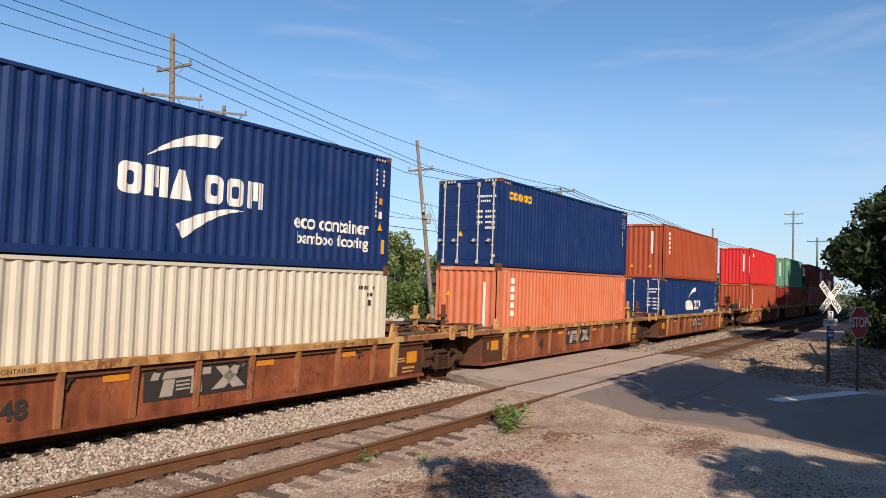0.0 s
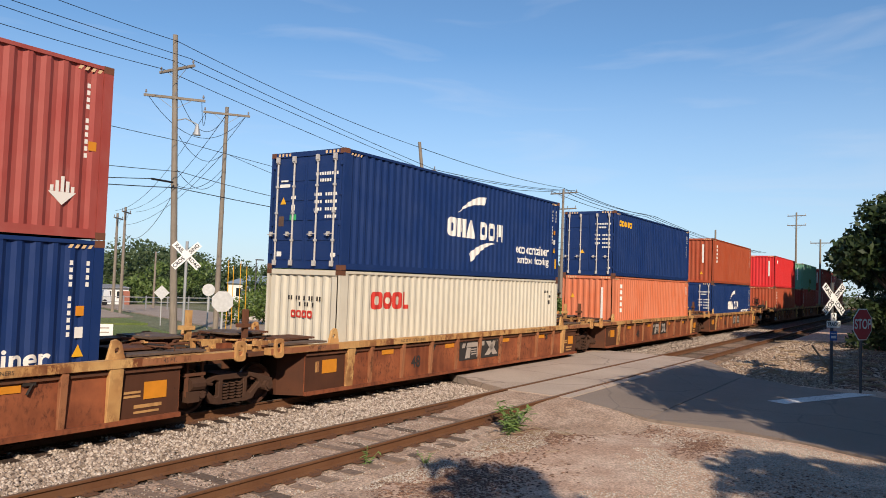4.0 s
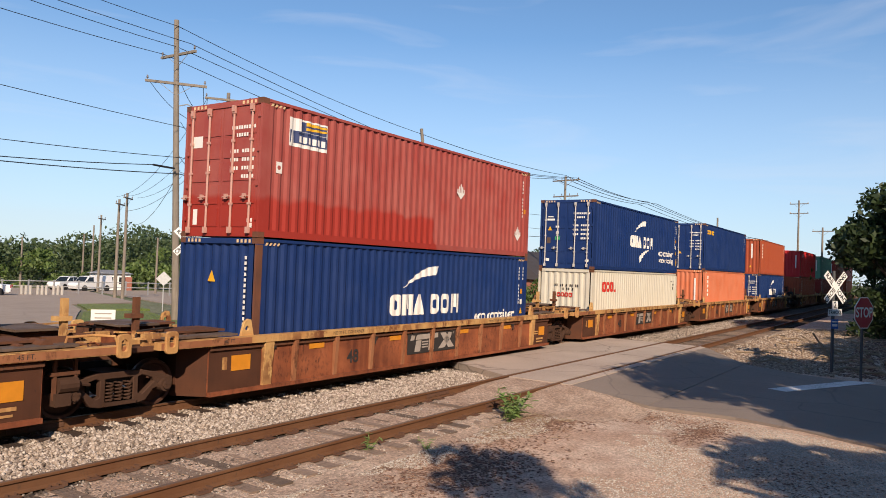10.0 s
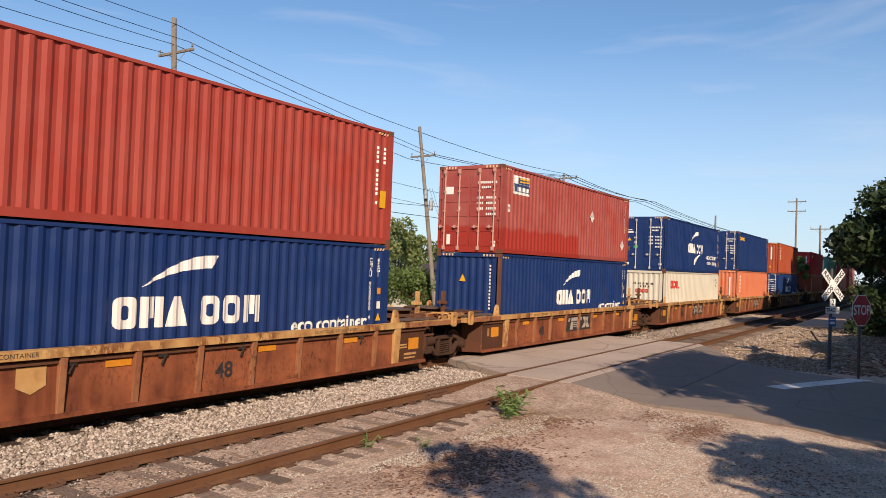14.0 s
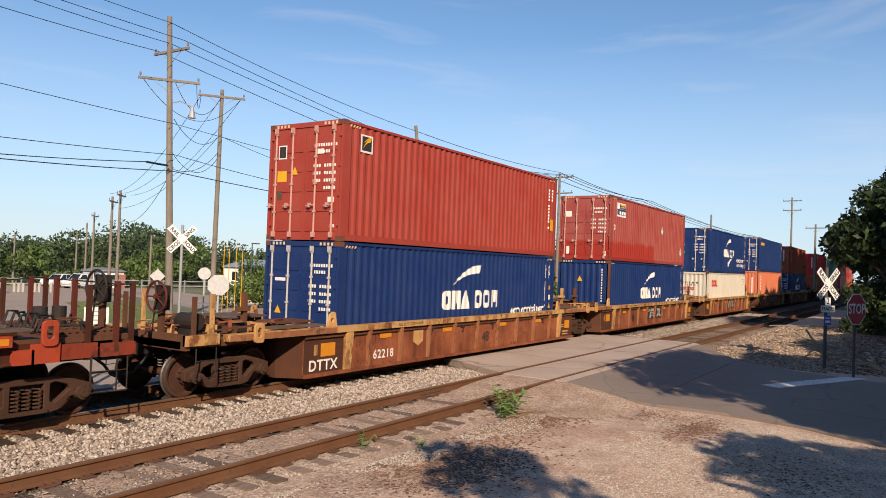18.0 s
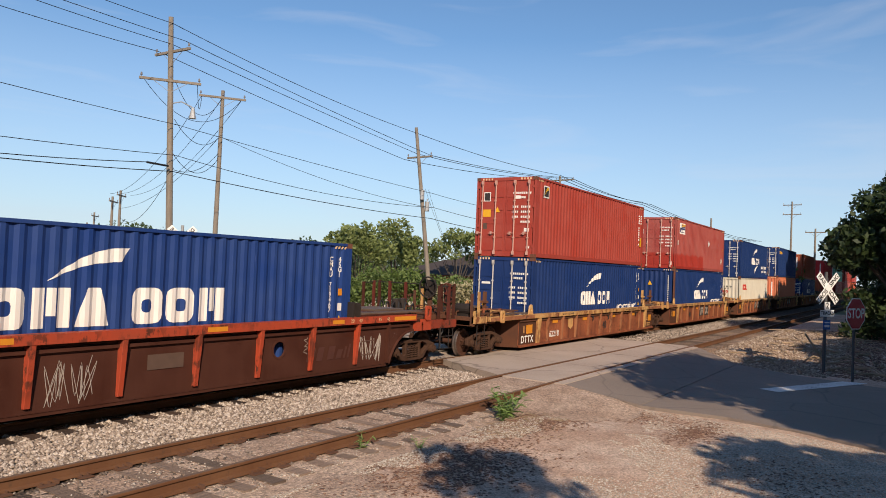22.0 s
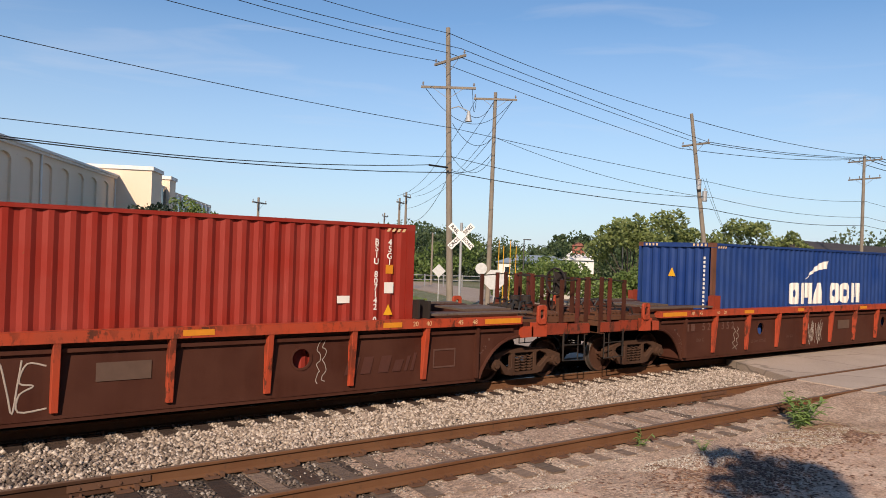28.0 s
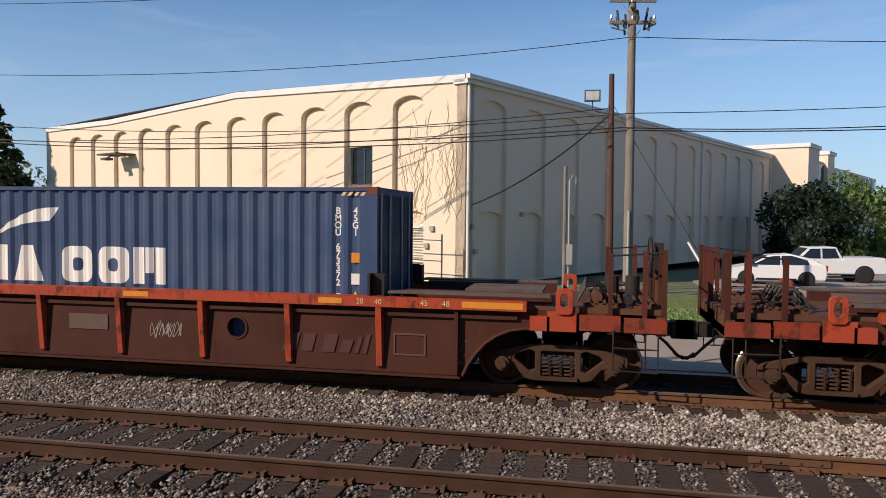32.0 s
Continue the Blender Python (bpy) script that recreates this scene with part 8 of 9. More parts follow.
def van(at, turn, **tags):
    low = [(-2.75, 0.35), (2.6, 0.32), (2.75, 0.8), (2.55, 1.08), (1.6, 1.25), (-2.75, 1.25), (-2.8, 0.7)]
    cab = [(1.75, 1.15), (1.05, 1.95), (-2.65, 2.05), (-2.75, 1.2)]
    gl = [[(1.45, 1.28), (0.98, 1.82), (0.35, 1.85), (0.35, 1.28)]]
    return vehicle("van", at, turn, low, cab, gl, (-1.75, 1.75, 0.37), 0.98, ((-2.76, 1.25), (-2.70, 1.9)), ((1.68, 1.24), (1.10, 1.90)), **tags)


CARS = "parked vehicles"
hatchback((8.35, 38.4, -0.2), 176, label="white hatchback car parked on the asphalt lot", category="car", group=CARS)
pickup((11.7, 42.8, -0.2), 183, label="white crew cab pickup truck parked in the lot", category="pickup truck", group=CARS)
van((55.5, 91.6, -0.2), 190, label="white cargo van parked at the lot's edge", category="van", group=CARS)
sedan((22.4, 56.0, -0.2), 165, label="white sedan parked in the lot", category="car", group=CARS)
sedan((31.6, 72.3, -0.2), 150, label="white sedan parked in a row of cars", category="car", group=CARS)
sedan((34.6, 75.0, -0.2), 150, label="white sedan parked in a row of cars", category="car", group=CARS)
pickup((55.2, 96.2, -0.2), 200, label="white pickup truck parked behind the van", category="pickup truck", group=CARS)

# ---- far buildings ----


def house(name, at, turn, lx, ly, wall, ridge, wall_mat, roof_mat, label, wins=0, door=True, category="building"):
    at = (at[0], at[1], at[2] + (far_slope(at[0], at[1]) if category != "x" else 0))
    t = base(name, at, turn, label=label, category=category)
    part("wall", boxes((-lx / 2, lx / 2, -ly / 2, ly / 2, 0, wall)), wall_mat, t)
    b = bmesh.new()
    e = 0.4
    p = [b.verts.new(v) for v in ((-lx / 2 - e, -ly / 2 - e, wall - 0.1), (lx / 2 + e, -ly / 2 - e, wall - 0.1), (lx / 2 + e, ly / 2 + e, wall - 0.1), (-lx / 2 - e, ly / 2 + e, wall - 0.1),
                                  (-lx / 2 + min(ly / 2, lx / 4), 0, ridge), (lx / 2 - min(ly / 2, lx / 4), 0, ridge))]
    for q in ((0, 1, 5, 4), (2, 3, 4, 5), (1, 2, 5), (3, 0, 4), (3, 2, 1, 0)):
        b.faces.new([p[i] for i in q])
    bmesh.ops.recalc_face_normals(b, faces=b.faces[:])
    part("roof", b, roof_mat, t)
    for k in range(wins):
        x = -lx / 2 + lx * (k + 0.7) / (wins + 0.4)
        w = part("window", boxes((x - 0.5, x + 0.5, -ly / 2 - 0.03, -ly / 2 - 0.004, wall * 0.35, wall * 0.8)), "wall_trim", t)
        part("pane", boxes((x - 0.42, x + 0.42, -ly / 2 - 0.045, -ly / 2 - 0.035, wall * 0.38, wall * 0.77)), "glass", w)
    if door:
        part("door", boxes((lx * 0.35, lx * 0.35 + 1.0, -ly / 2 - 0.04, -ly / 2 - 0.004, 0, 2.0)), "brick_far", t)
    return t


house("low_building", (92.0, 40.0, -0.2), 3, 58, 16, 3.4, 6.4, "brick_far", "roof_dark", "long low building under a dark brown roof", 9)
house("shed", (63.3, 99.6, -0.2), -32, 5.4, 4, 2.5, 2.9, "white_wall", "roof", "small white shed behind the van", 3)
house("depot", (90.0, 95.0, -0.2), -40, 13, 7, 3.6, 4.9, "white_wall", "roof_blue", "white depot with a blue grey metal roof", 5)
t = house("cupola_house", (95.5, 89.8, -0.2), -43, 5, 5, 4.4, 5.9, "white_wall", "white_wall", "white gabled house with a brick cupola", 2)
part("cupola", boxes((-1.1, 1.1, -1.1, 1.1, 5.4, 6.8)), "brick_far", t)
b = bmesh.new()
rod(b, (0, 0, 6.8), (0, 0, 7.4), 1.9, 4, 0.3)
part("cupola_roof", b, "brick_far", t)
house("office", (15.0, 78.0, -0.2), -20, 8, 6, 3.6, 4.4, "white_wall", "roof", "white office annex beside the lot", 3)

# fences and bollards round the lot
fence = base("rail_fence", (0, 0, 0), label="grey post and rail fence at the edge of the lot", category="fence")
for k in range(26):
    x, y = 12 + k * 2.2, 90 - k * 0.9
    part("post", boxes((x - 0.06, x + 0.06, y - 0.06, y + 0.06, -0.25 + far_slope(x, y), 1.3 + far_slope(x, y))), "galv", fence)
bm = bmesh.new()
for z in (0.6, 1.15):
    tube(bm, [(12, 90, z + far_slope(12, 90)), (67, 67.5, z + far_slope(67, 67.5))], 0.05, 5)
part("rail", bm, "galv", fence)
fence = base("chain_fence", (0, 0, 0), label="bare pipe fence against the warehouse wall", category="fence")
for k in range(7):
    p = CORNER + CD * (0.4 + k * 2.4) - GD * 1.0
    bm = bmesh.new()
    rod(bm, (p.x, p.y, -0.3), (p.x, p.y, 2.0), 0.035, 7)
    part("post", bm, "post_dark", fence)
bm = bmesh.new()
p, q = CORNER - GD * 1.0 + CD * 0.4, CORNER - GD * 1.0 + CD * 14.8
for z in (0.9, 1.75):
    tube(bm, [(p.x, p.y, z), (q.x, q.y, z)], 0.022, 5)
part("rail", bm, "post_dark", fence)
for k in range(9):
    bm = bmesh.new()
    x, y = 38.6 + k * 0.42 - (k % 3) * 0.1, 75.7 - k * 0.22
    z = far_slope(x, y)
    rod(bm, (x, y, z - 0.25), (x, y, z + 0.75), 0.14, 8)
    tagged(part("bollard", bm, "kerb"), label="pale concrete bollard at the lot", category="bollard", group="bollards")
hyd = base("low_wall", (46, 40, -0.85), -38, label="low pale wall along the road beyond", category="wall")
part("wall", bevelled(boxes((-9, 14, -0.15, 0.15, 0, 0.8)), 0.02), "kerb", hyd)

# ---- trees and plants ----


def leaf_mesh(name, centres, size, rng, droop=0.0):
    """Many small leaf faces, folded along their middle."""
    n = len(centres)
    a = rng.normal(size=(n, 3))
    a /= np.linalg.norm(a, axis=1, keepdims=True)
    b = np.cross(a, rng.normal(size=(n, 3)))
    b /= np.linalg.norm(b, axis=1, keepdims=True)
    c = np.cross(a, b)
    s = size * rng.uniform(0.55, 1.3, (n, 1))
    v = np.stack([centres - a * s, centres + b * s * 0.55 + c * s * 0.15, centres + a * s, centres - b * s * 0.55 + c * s * 0.15], 1)
    me = bpy.data.meshes.new(name)
    me.vertices.add(n * 4)
    me.vertices.foreach_set("co", v.reshape(-1))
    me.loops.add(n * 4)
    me.loops.foreach_set("vertex_index", np.arange(n * 4, dtype=np.int32))
    me.polygons.add(n)
    me.polygons.foreach_set("loop_start", np.arange(0, n * 4, 4, dtype=np.int32))
    me.update(calc_edges=True)
    return me


def blobs_points(blobs, n, rng, shell=0.55):
    """Points spread through lumpy clumps, denser near their skins."""
    w = np.array([b[3] ** 2 for b in blobs])
    pick = rng.choice(len(blobs), n, p=w / w.sum())
    d = rng.normal(size=(n, 3))
    d /= np.linalg.norm(d, axis=1, keepdims=True)
    r = rng.uniform(shell ** 3, 1.0, n) ** (1 / 3)
    r *= 1 + 0.18 * np.sin(d[:, 0] * 7 + pick) * np.cos(d[:, 1] * 6 - pick)
    bb = np.array(blobs)[pick]
    p = bb[:, :3] + d * (bb[:, 3] * r)[:, None] * np.array((1, 1, 0.8))
    return p


def tree(at, height, spread, leaves, size, mat, label, seed, trunk=0.22, low=0.35, name="tree", clumps=16, sparse=1.0, skirt=0):
    rng = np.random.default_rng(seed)
    fall = far_slope(at[0], at[1])
    at, height = (at[0], at[1], at[2] + fall), height - fall
    t = base(name, at, label=label, category="tree", group="trees")
    bm = bmesh.new()
    fork = height * low
    bend = Vector((rng.uniform(-0.3, 0.3), rng.uniform(-0.3, 0.3), fork))
    rod(bm, (0, 0, -0.3), bend, trunk, 10, trunk * 0.75)
    blobs = []
    for k in range(clumps):
        an = k * 2.4 + rng.uniform(-0.4, 0.4)
        rad = spread * math.sqrt((k + 0.5) / clumps) * 0.8
        z = fork + (height - fork) * (0.25 + 0.62 * (1 - (rad / spread) ** 1.6) * rng.uniform(0.6, 1.0))
        p = Vector((rad * math.cos(an), rad * math.sin(an), z))
        mid = bend.lerp(p, 0.5) + Vector((0, 0, -0.06 * height * rng.uniform(0, 1)))
        rod(bm, bend, mid, trunk * 0.42, 6, trunk * 0.25)
        rod(bm, mid, p, trunk * 0.25, 5, trunk * 0.06)
        blobs.append((p.x, p.y, p.z, spread * rng.uniform(0.26, 0.42) * sparse))
    blobs += [(spread * 0.62 * math.cos(k * 2.1), spread * 0.62 * math.sin(k * 2.1), height * (0.14 + 0.05 * (k % 4)), spread * 0.40) for k in range(skirt)]
    part("trunk", bm, "bark", t)
    dress("crown", leaf_mesh("crown", blobs_points(blobs, leaves, rng), size, rng), mat, t)
    return t


# big trees on the camera's side of the tracks
TALL = "tall dark green unseen tree in a row, shading the far train"
tree((44.5, -0.9, -0.1), 10.4, 5.3, 20000, 0.19, "leaf_dark", "broad dark green shade tree with low branches", 1, 0.34, 0.10, clumps=38, sparse=0.74)
tree((58.0, -0.6, -0.1), 10.5, 5.2, 9000, 0.26, "leaf_dark", "broad dark green shade tree with low branches", 2, 0.34, 0.10, clumps=22)
# Both rows stand out of view, sized so their shade reaches the train.
for k, (x, h) in enumerate(((51, 20.4), (58, 21.8), (66, 24.5), (76, 27), (88, 26), (101, 27), (114, 26))):
    tree((x, -9.6, -0.1), h, 6.6, 13000, 0.48, "leaf_dark", TALL, 30 + k, 0.45, 0.18, clumps=22)
for k, (x, h) in enumerate(((66.5, 17.0), (75.0, 22.5), (83.0, 24.0), (91.5, 24.0), (100, 24.5), (109, 24.5), (119, 24.5), (130, 24.5), (142, 24.5))):
    tree((x, -2.4, -0.1), h, 5.0, 8000, 0.40, "leaf_dark", "tall dark green tree just out of view, shading the far train", 130 + k, 0.36, 0.10, clumps=22)
tree((104.0, 1.0, -0.1), 12.0, 6.5, 6000, 0.42, "leaf_dark", "dark green tree far along the tracks", 6, 0.36, 0.10)
tree((130.0, 2.5, -0.1), 12.0, 8.0, 7000, 0.5, "leaf_dark", "dark green tree far along the tracks", 7, 0.36, 0.10)
# Added out of view to cut sky light and deepen the shade.
for k, x in enumerate((5, 13, 21, 29, 37, 45)):
    tree((x, -16.5 + (k % 2), -0.2), 14.5 + 1.2 * (k % 3), 5.6, 6000, 0.42, "leaf_dark", "unseen tall tree added behind the road to cut sky light", 150 + k, 0.36, 0.14, clumps=20)
SHADE = "leafy shade tree standing beside the road, casting dappled shade"


def shading_tree(sx, sy, r, h, n, seed):
    """A tree whose crown's shadow falls round (sx, sy)."""
    z = h * 0.80
    k = z / -SUN_AWAY.z
    tree((sx - SUN_AWAY.x * k, sy - SUN_AWAY.y * k, -0.2), h, r, n, 0.20, "leaf", SHADE, seed, 0.26, 0.62, clumps=18)


for k, (sx, sy, r, h, n) in enumerate(((23.0, 3.2, 4.4, 11.0, 11000), (27.0, 1.8, 3.6, 12.0, 9000), (19.6, 0.4, 3.0, 10.0, 6500), (37.0, -1.0, 4.6, 13.0, 9000), (33.5, 1.6, 2.6, 12.0, 5000), (26.0, -4.0, 5.0, 12.0, 7000), (12.5, 0.2, 2.4, 9.5, 2300),
                                       (8.9, 4.55, 1.3, 10.5, 430))):
    shading_tree(sx, sy, r, h, n, 50 + k)
# scrub under the trees; its dark leaves also stand in for deep shade
rng_s = np.random.default_rng(77)
bl = []
for k in range(190):
    x = rng_s.uniform(36, 135)
    bl.append((x, rng_s.uniform(-4.5, 0.050 * x - 1.0), rng_s.uniform(-0.1, 2.6), rng_s.uniform(0.8, 1.6)))
tagged(dress("scrub", leaf_mesh("scrub", blobs_points(bl, 40000, rng_s), 0.19, rng_s), "leaf_dark"), label="dark tangled scrub under the shade trees, also standing in for shade", category="bushes", kind="stuff")
# low scrub right under the broad trees, filling in for the shade there
bl = [(rng_s.uniform(40, 66), rng_s.uniform(-2.5, 2.7), rng_s.uniform(-0.1, 2.4), rng_s.uniform(0.5, 1.2)) for k in range(120)]
tagged(dress("undergrowth", leaf_mesh("undergrowth", blobs_points(bl, 26000, rng_s), 0.15, rng_s), "leaf_dark"), label="dark undergrowth standing in for deep shade beneath the broad trees", category="bushes", kind="stuff")
t = base("stake", (29.6, 2.7, -0.05), label="pale leaning wooden stake on the stony heap", category="stake")
bm = bmesh.new()
rod(bm, (0, 0, -0.1), (-0.25, 0.65, 0.95), 0.035, 8)
part("shaft", bm, "brush_dry", t)
# dead branches on the spoil heap
bm = bmesh.new()
rg = random.Random(31)
for k in range(70):
    x, y = rg.uniform(28.5, 44), rg.uniform(0.5, 5.5)
    z = ground_height(x, y) + 0.03
    an = rg.uniform(0, math.pi)
    l = rg.uniform(0.4, 1.8)
    tube(bm, [(x, y, z), (x + 0.5 * l * math.cos(an), y + 0.5 * l * math.sin(an), z + rg.uniform(0, 0.18)), (x + l * math.cos(an + 0.3), y + l * math.sin(an + 0.3), z + 0.02)], rg.uniform(0.012, 0.04), 5)
tagged(part("dead_branches", bm, "brush_dry"), label="dry branches strewn over the stony heap", category="branches", kind="stuff")

# unseen woods added to close the place behind and cut sky light
rng_b = np.random.default_rng(91)
bl = []
for k in range(220):
    an = radians(rng_b.uniform(165, 345))
    d = rng_b.uniform(34, 48)
    bl.append((d * math.cos(an), -8 + d * math.sin(an), rng_b.uniform(0, 12), rng_b.uniform(2.4, 3.8)))
tagged(dress("woods_behind", leaf_mesh("woods_behind", blobs_points(bl, 26000, rng_b), 0.8, rng_b), "leaf_dark"), label="unseen dark woods added behind the camera to block sky light", category="woods", kind="stuff")

# trees beyond
G = "leafy green tree beyond the road"
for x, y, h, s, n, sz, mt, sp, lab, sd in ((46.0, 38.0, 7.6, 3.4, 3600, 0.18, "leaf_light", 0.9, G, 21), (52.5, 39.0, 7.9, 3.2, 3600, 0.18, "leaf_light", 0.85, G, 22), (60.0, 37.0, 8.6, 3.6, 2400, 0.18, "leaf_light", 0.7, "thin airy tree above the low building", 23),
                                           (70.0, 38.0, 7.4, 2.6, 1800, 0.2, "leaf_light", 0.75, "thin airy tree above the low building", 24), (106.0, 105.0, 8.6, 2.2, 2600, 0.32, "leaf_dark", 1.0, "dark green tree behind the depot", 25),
                                           (112.0, 104.5, 8.4, 3.6, 3200, 0.34, "leaf_dark", 1.0, "dark green tree behind the depot", 26), (15.8, 60.5, 6.9, 3.7, 8500, 0.19, "leaf_evergreen", 1.0, "dense tree by the warehouse, shade painted into its leaves", 27),
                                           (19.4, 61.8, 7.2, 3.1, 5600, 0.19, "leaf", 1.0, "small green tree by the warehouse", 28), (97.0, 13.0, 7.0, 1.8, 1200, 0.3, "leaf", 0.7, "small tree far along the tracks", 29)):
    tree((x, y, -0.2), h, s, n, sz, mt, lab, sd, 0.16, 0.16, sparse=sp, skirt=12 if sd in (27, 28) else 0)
t = base("conifer", (-42.3, 45.4, -0.2), label="tall dark conifer beside the warehouse", category="tree", group="trees")
rng = np.random.default_rng(61)
bm = bmesh.new()
rod(bm, (0, 0, 0), (0, 0, 10.9), 0.25, 8, 0.03)
part("trunk", bm, "bark", t)
cone = [(0.9 * (1 - k / 26) * 3.0 * math.cos(k * 2.4), 0.9 * (1 - k / 26) * 3.0 * math.sin(k * 2.4), 0.8 + k * 0.385, 0.35 + 1.05 * (1 - k / 26)) for k in range(26)]
dress("crown", leaf_mesh("crown", blobs_points(cone, 7000, rng), 0.26, rng), "leaf_dark", t)
# hedge along the road beyond, blossom shrubs, far woods
rng = np.random.default_rng(63)
bl = [(31.0 + k * 0.42 + rng.uniform(-0.3, 0.3), 41.0 - k * 0.30 + rng.uniform(-0.8, 0.8), 0.75 + rng.uniform(-1.0, 1.0), rng.uniform(0.8, 1.3)) for k in range(8, 60)]
tagged(dress("hedge", leaf_mesh("hedge", blobs_points(bl, 30000, rng), 0.12, rng), "leaf"), label="dense green hedge along the road beyond", category="hedge", kind="stuff")
bl = [(40.5 + k * 0.5, 26.0 + rng.uniform(-0.6, 0.6), 0.6 + rng.uniform(0, 0.8), rng.uniform(0.6, 1.0)) for k in range(16)]
tagged(dress("blossom_shrub", leaf_mesh("blossom_shrub", blobs_points(bl, 6000, rng), 0.10, rng), "flower"), label="shrubs covered with cream blossom", category="shrub", kind="stuff")
tagged(dress("shrub", leaf_mesh("shrub", blobs_points([(x + 0.4, y + 0.6, z + 0.3, r) for x, y, z, r in bl], 5000, rng), 0.11, rng), "leaf"), label="green shrubs behind the blossom", category="shrub", kind="stuff")
bl = []
for k in range(420):
    az = radians(rng.uniform(-4, 70))
    d = rng.uniform(128, 200)
    h = rng.uniform(5.5, 9.5) * (0.8 + 0.25 * math.sin(az * 23))
    for j in range(3):
        bl.append((d * math.sin(az) + rng.uniform(-2, 2), d * math.cos(az) + rng.uniform(-2, 2), h * (0.05 + 0.34 * j) - 0.4, rng.uniform(1.8, 3.2)))
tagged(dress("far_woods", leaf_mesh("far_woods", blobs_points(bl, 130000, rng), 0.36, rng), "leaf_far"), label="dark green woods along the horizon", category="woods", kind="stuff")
bl = []
for k in range(170):
    az = radians(rng.uniform(2, 66))
    d = rng.uniform(119, 127)
    bl.append((d * math.sin(az), d * math.cos(az), rng.uniform(-2.4, 2.2) + 2.4 * math.sin(az * 31) * math.sin(az * 13), rng.uniform(0.9, 2.2)))
tagged(dress("far_scrub", leaf_mesh("far_scrub", blobs_points(bl, 26000, rng), 0.30, rng), "leaf"), label="sunlit green scrub before the far woods", category="bushes", kind="stuff")
bl = []
for k in range(160):
    az = radians(rng.uniform(70, 84))
    d = rng.uniform(150, 260)
    h = rng.uniform(4.5, 7.0)
    for j in range(2):
        bl.append((d * math.sin(az), d * math.cos(az), h * (0.3 + 0.35 * j), rng.uniform(1.8, 3.0)))
for k in range(60):
    bl.append((rng.uniform(228, 262), rng.uniform(-30, 26), rng.uniform(0, 6.5), rng.uniform(2.0, 3.4)))
for k in range(120):
    x = rng.uniform(-160, -45)
    bl.append((x, rng.uniform(75, 120), rng.uniform(1, 8), rng.uniform(2.0, 3.5)))
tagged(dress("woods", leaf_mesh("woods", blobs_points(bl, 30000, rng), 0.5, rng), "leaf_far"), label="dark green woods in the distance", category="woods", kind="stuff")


def weed(at, n, h, seed, label):
    """Upright stems set with many narrow leaves."""
    rg = random.Random(seed)
    t = base("weed", at, label=label, category="plant", group="weeds by the rail")
    stems = [(rg.uniform(0, 6.283), rg.uniform(0.25, 1.35), rg.uniform(0.55, 0.95)) for _ in range(max(3, n // 8))]
    for an, lean, tall in stems:
        b = bmesh.new()
        rod(b, (0, 0, -0.02), (h * lean * 0.6 * math.cos(an), h * lean * 0.6 * math.sin(an), h * tall), 0.006, 5, 0.003)
        part("stem", b, "leaf_bright", t)
    for k in range(n):
        sa, lean, tall = stems[k % len(stems)]
        f = rg.uniform(0.12, 1.0)
        root = Vector((h * lean * 0.6 * math.cos(sa) * f, h * lean * 0.6 * math.sin(sa) * f, h * tall * f))
        an, rise, size = rg.uniform(0, 6.283), rg.uniform(-0.1, 0.9), h * rg.uniform(0.22, 0.40)
        d = Vector((math.cos(an), math.sin(an), rise)).normalized()
        side = Vector((-math.sin(an), math.cos(an), 0))
        b = bmesh.new()
        prev = None
        for j in range(4):
            q = j / 3
            c = root + d * size * q - Vector((0, 0, 0.35 * size * q * q))
            w = size * 0.15 * math.sin(math.pi * min(0.97, q * 0.82 + 0.16))
            pair = (b.verts.new(c - side * w), b.verts.new(c - Vector((0, 0, w * 0.5))), b.verts.new(c + side * w))
            if prev:
                b.faces.new((prev[0], prev[1], pair[1], pair[0]))
                b.faces.new((prev[1], prev[2], pair[2], pair[1]))
            prev = pair
        part("leaf", b, "leaf_bright", t)
    return t


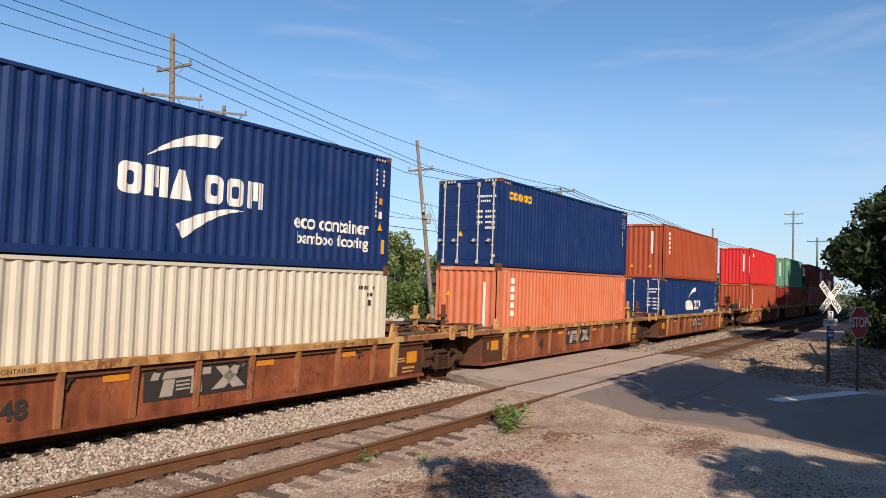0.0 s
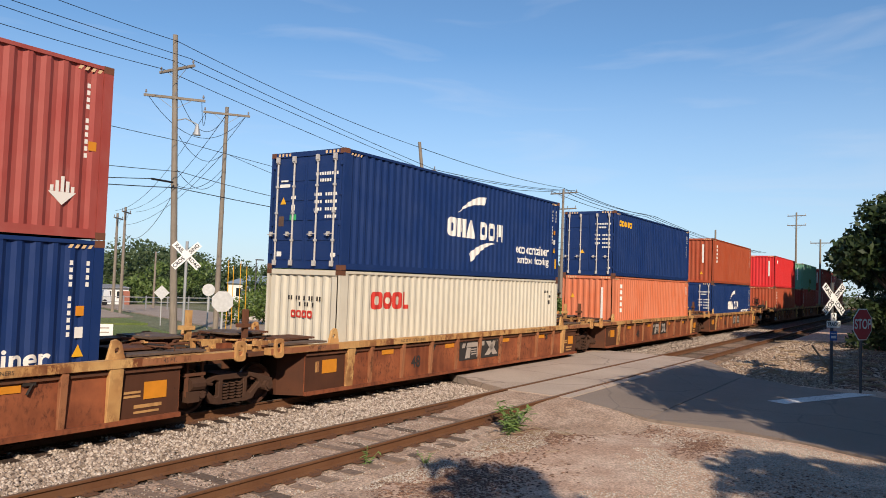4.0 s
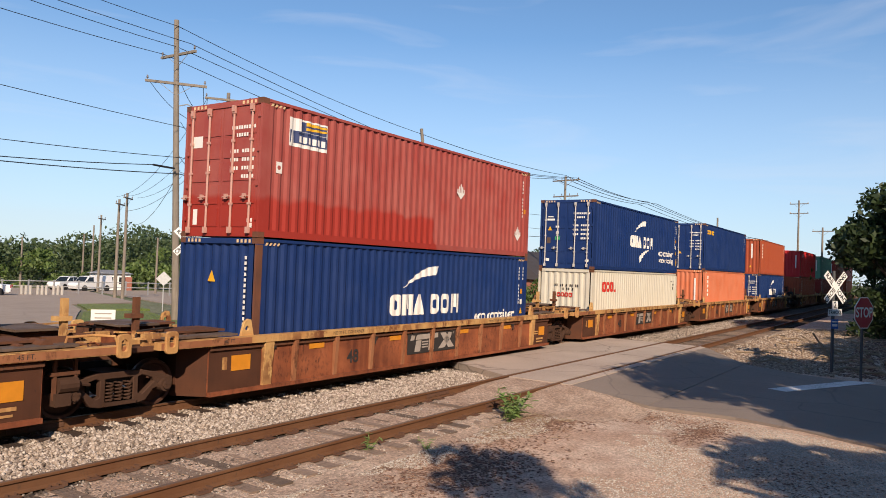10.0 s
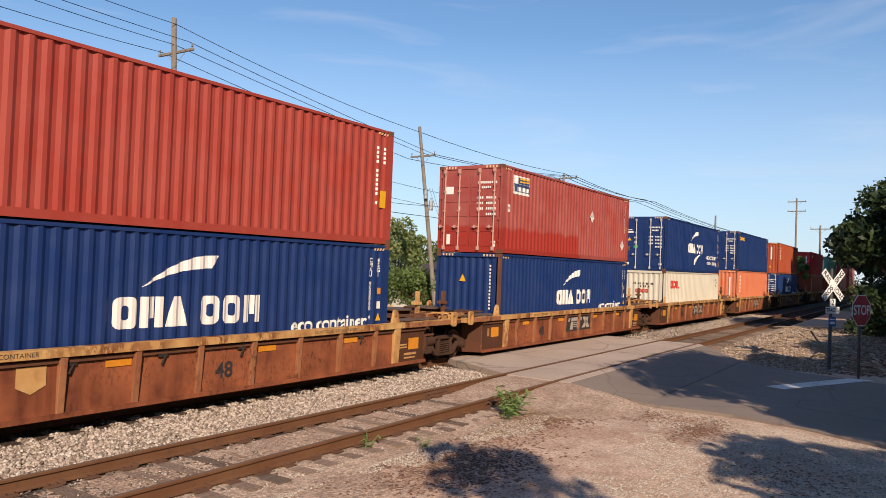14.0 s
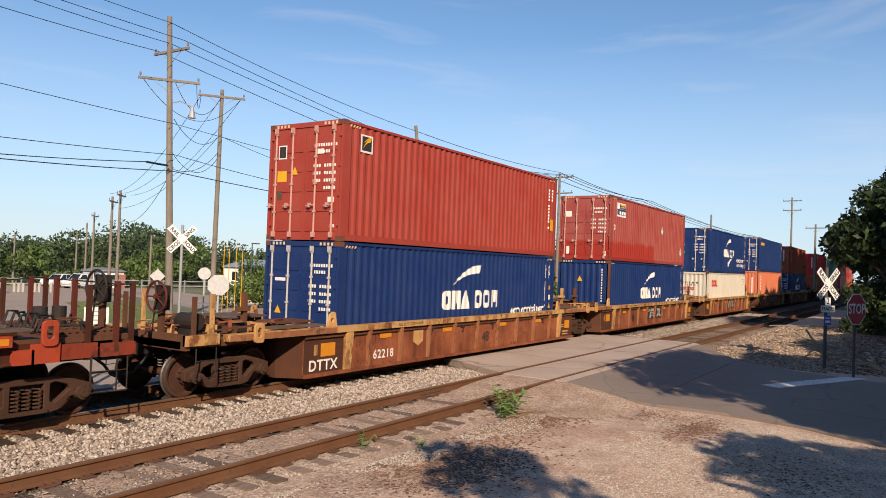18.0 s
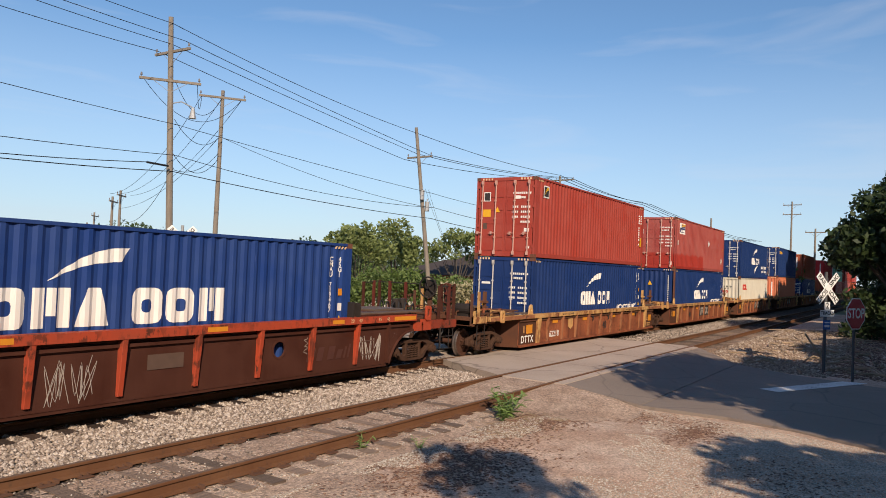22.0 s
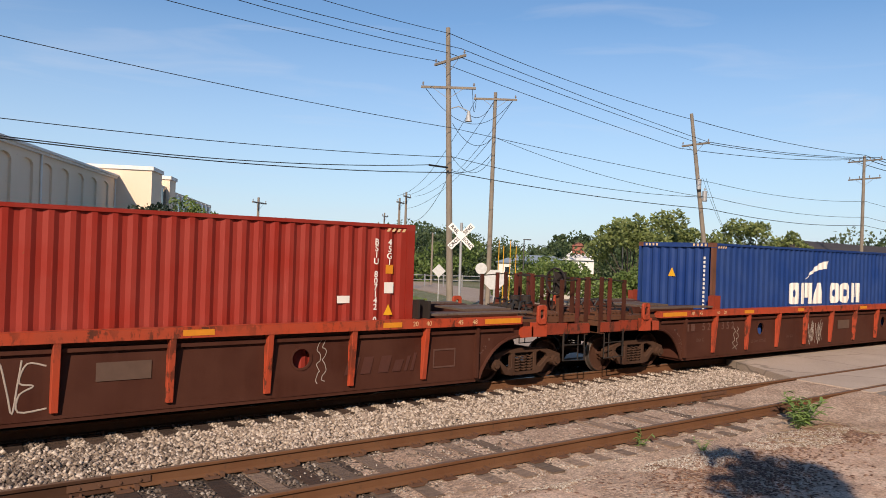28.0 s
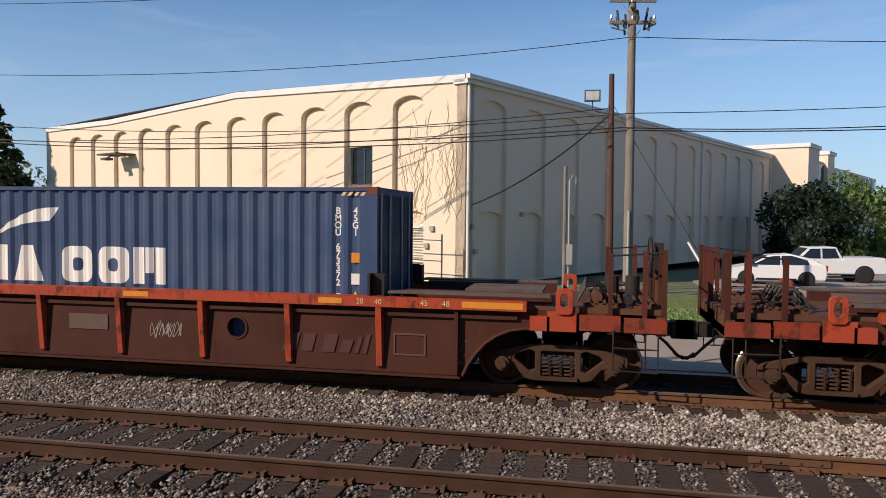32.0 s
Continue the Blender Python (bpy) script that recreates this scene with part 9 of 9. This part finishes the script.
weed((13.2, 6.86, -0.24), 130, 0.62, 1, "bright green leafy weed beside the near rail")
weed((13.5, 6.98, -0.24), 70, 0.50, 4, "bright green leafy weed beside the near rail")
weed((12.8, 6.75, -0.24), 40, 0.40, 5, "low green weed in the dirt")
weed((9.2, 7.36, -0.22), 30, 0.32, 2, "small green weed against the near rail")
weed((9.95, 6.72, -0.23), 40, 0.22, 3, "low bushy green weed in the gravel")
weed((13.6, 7.3, -0.24), 18, 0.26, 6, "small straggling weed by the rail")
weed((10.3, 9.3, -0.2), 10, 0.16, 7, "tiny weed between the tracks")
# dry stalks and litter round the big weed
bm = bmesh.new()
rg = random.Random(8)
for k in range(260):
    x, y = 13.2 + rg.gauss(0, 1.0), 6.5 + rg.gauss(0, 0.45)
    if y > 7.3 or on_road(x, y):
        continue
    z = ground_height(x, y) + 0.008
    an, l = rg.uniform(0, 6.28), rg.uniform(0.05, 0.28)
    tube(bm, [(x, y, z), (x + l * math.cos(an), y + l * math.sin(an), z + rg.uniform(0, 0.05))], rg.uniform(0.003, 0.007), 4)
tagged(part("dry_stalks", bm, "brush_dry"), label="dry brown stalks and litter on the dirt", category="litter", kind="stuff")
# grass blades on the verge seen between the cars
rng = np.random.default_rng(90)
pts = np.stack([rng.uniform(-8, 18, 9000), rng.uniform(19.7, 24.3, 9000), np.full(9000, -0.13)], -1)
tagged(dress("grass_blades", leaf_mesh("grass_blades", pts, 0.06, rng), "leaf_bright"), label="short grass blades of the verge", category="grass", kind="stuff")


# ---- the train rolls past ----
def run(t):
    """How far the train has come at t seconds, from its place at 16 s."""
    return 2.572 * (t - 16) + 0.0009 * (t * t - 256)


def motions():
    beats = [i * 2.0 for i in range(17)]
    for thing, s in cars:
        walk(thing, [(t, pose(s + run(t), TRACK_MAIN, 0)) for t in beats])
    for thing, s, z in boxes_on_train:
        walk(thing, [(t, pose(s + run(t), TRACK_MAIN, z)) for t in beats])
    spin = [i * 0.2 for i in range(161)]
    for thing, s in cars:
        if s > 100:
            continue
        for w in [o for o in thing.children_recursive if o.name.startswith("wheelset")]:
            at = w.matrix_basis.translation.copy()
            walk(w, [(t, pose(at.x, at.y, at.z, 0, math.degrees(run(t) / WHEEL_R), 0)) for t in spin])


motions()
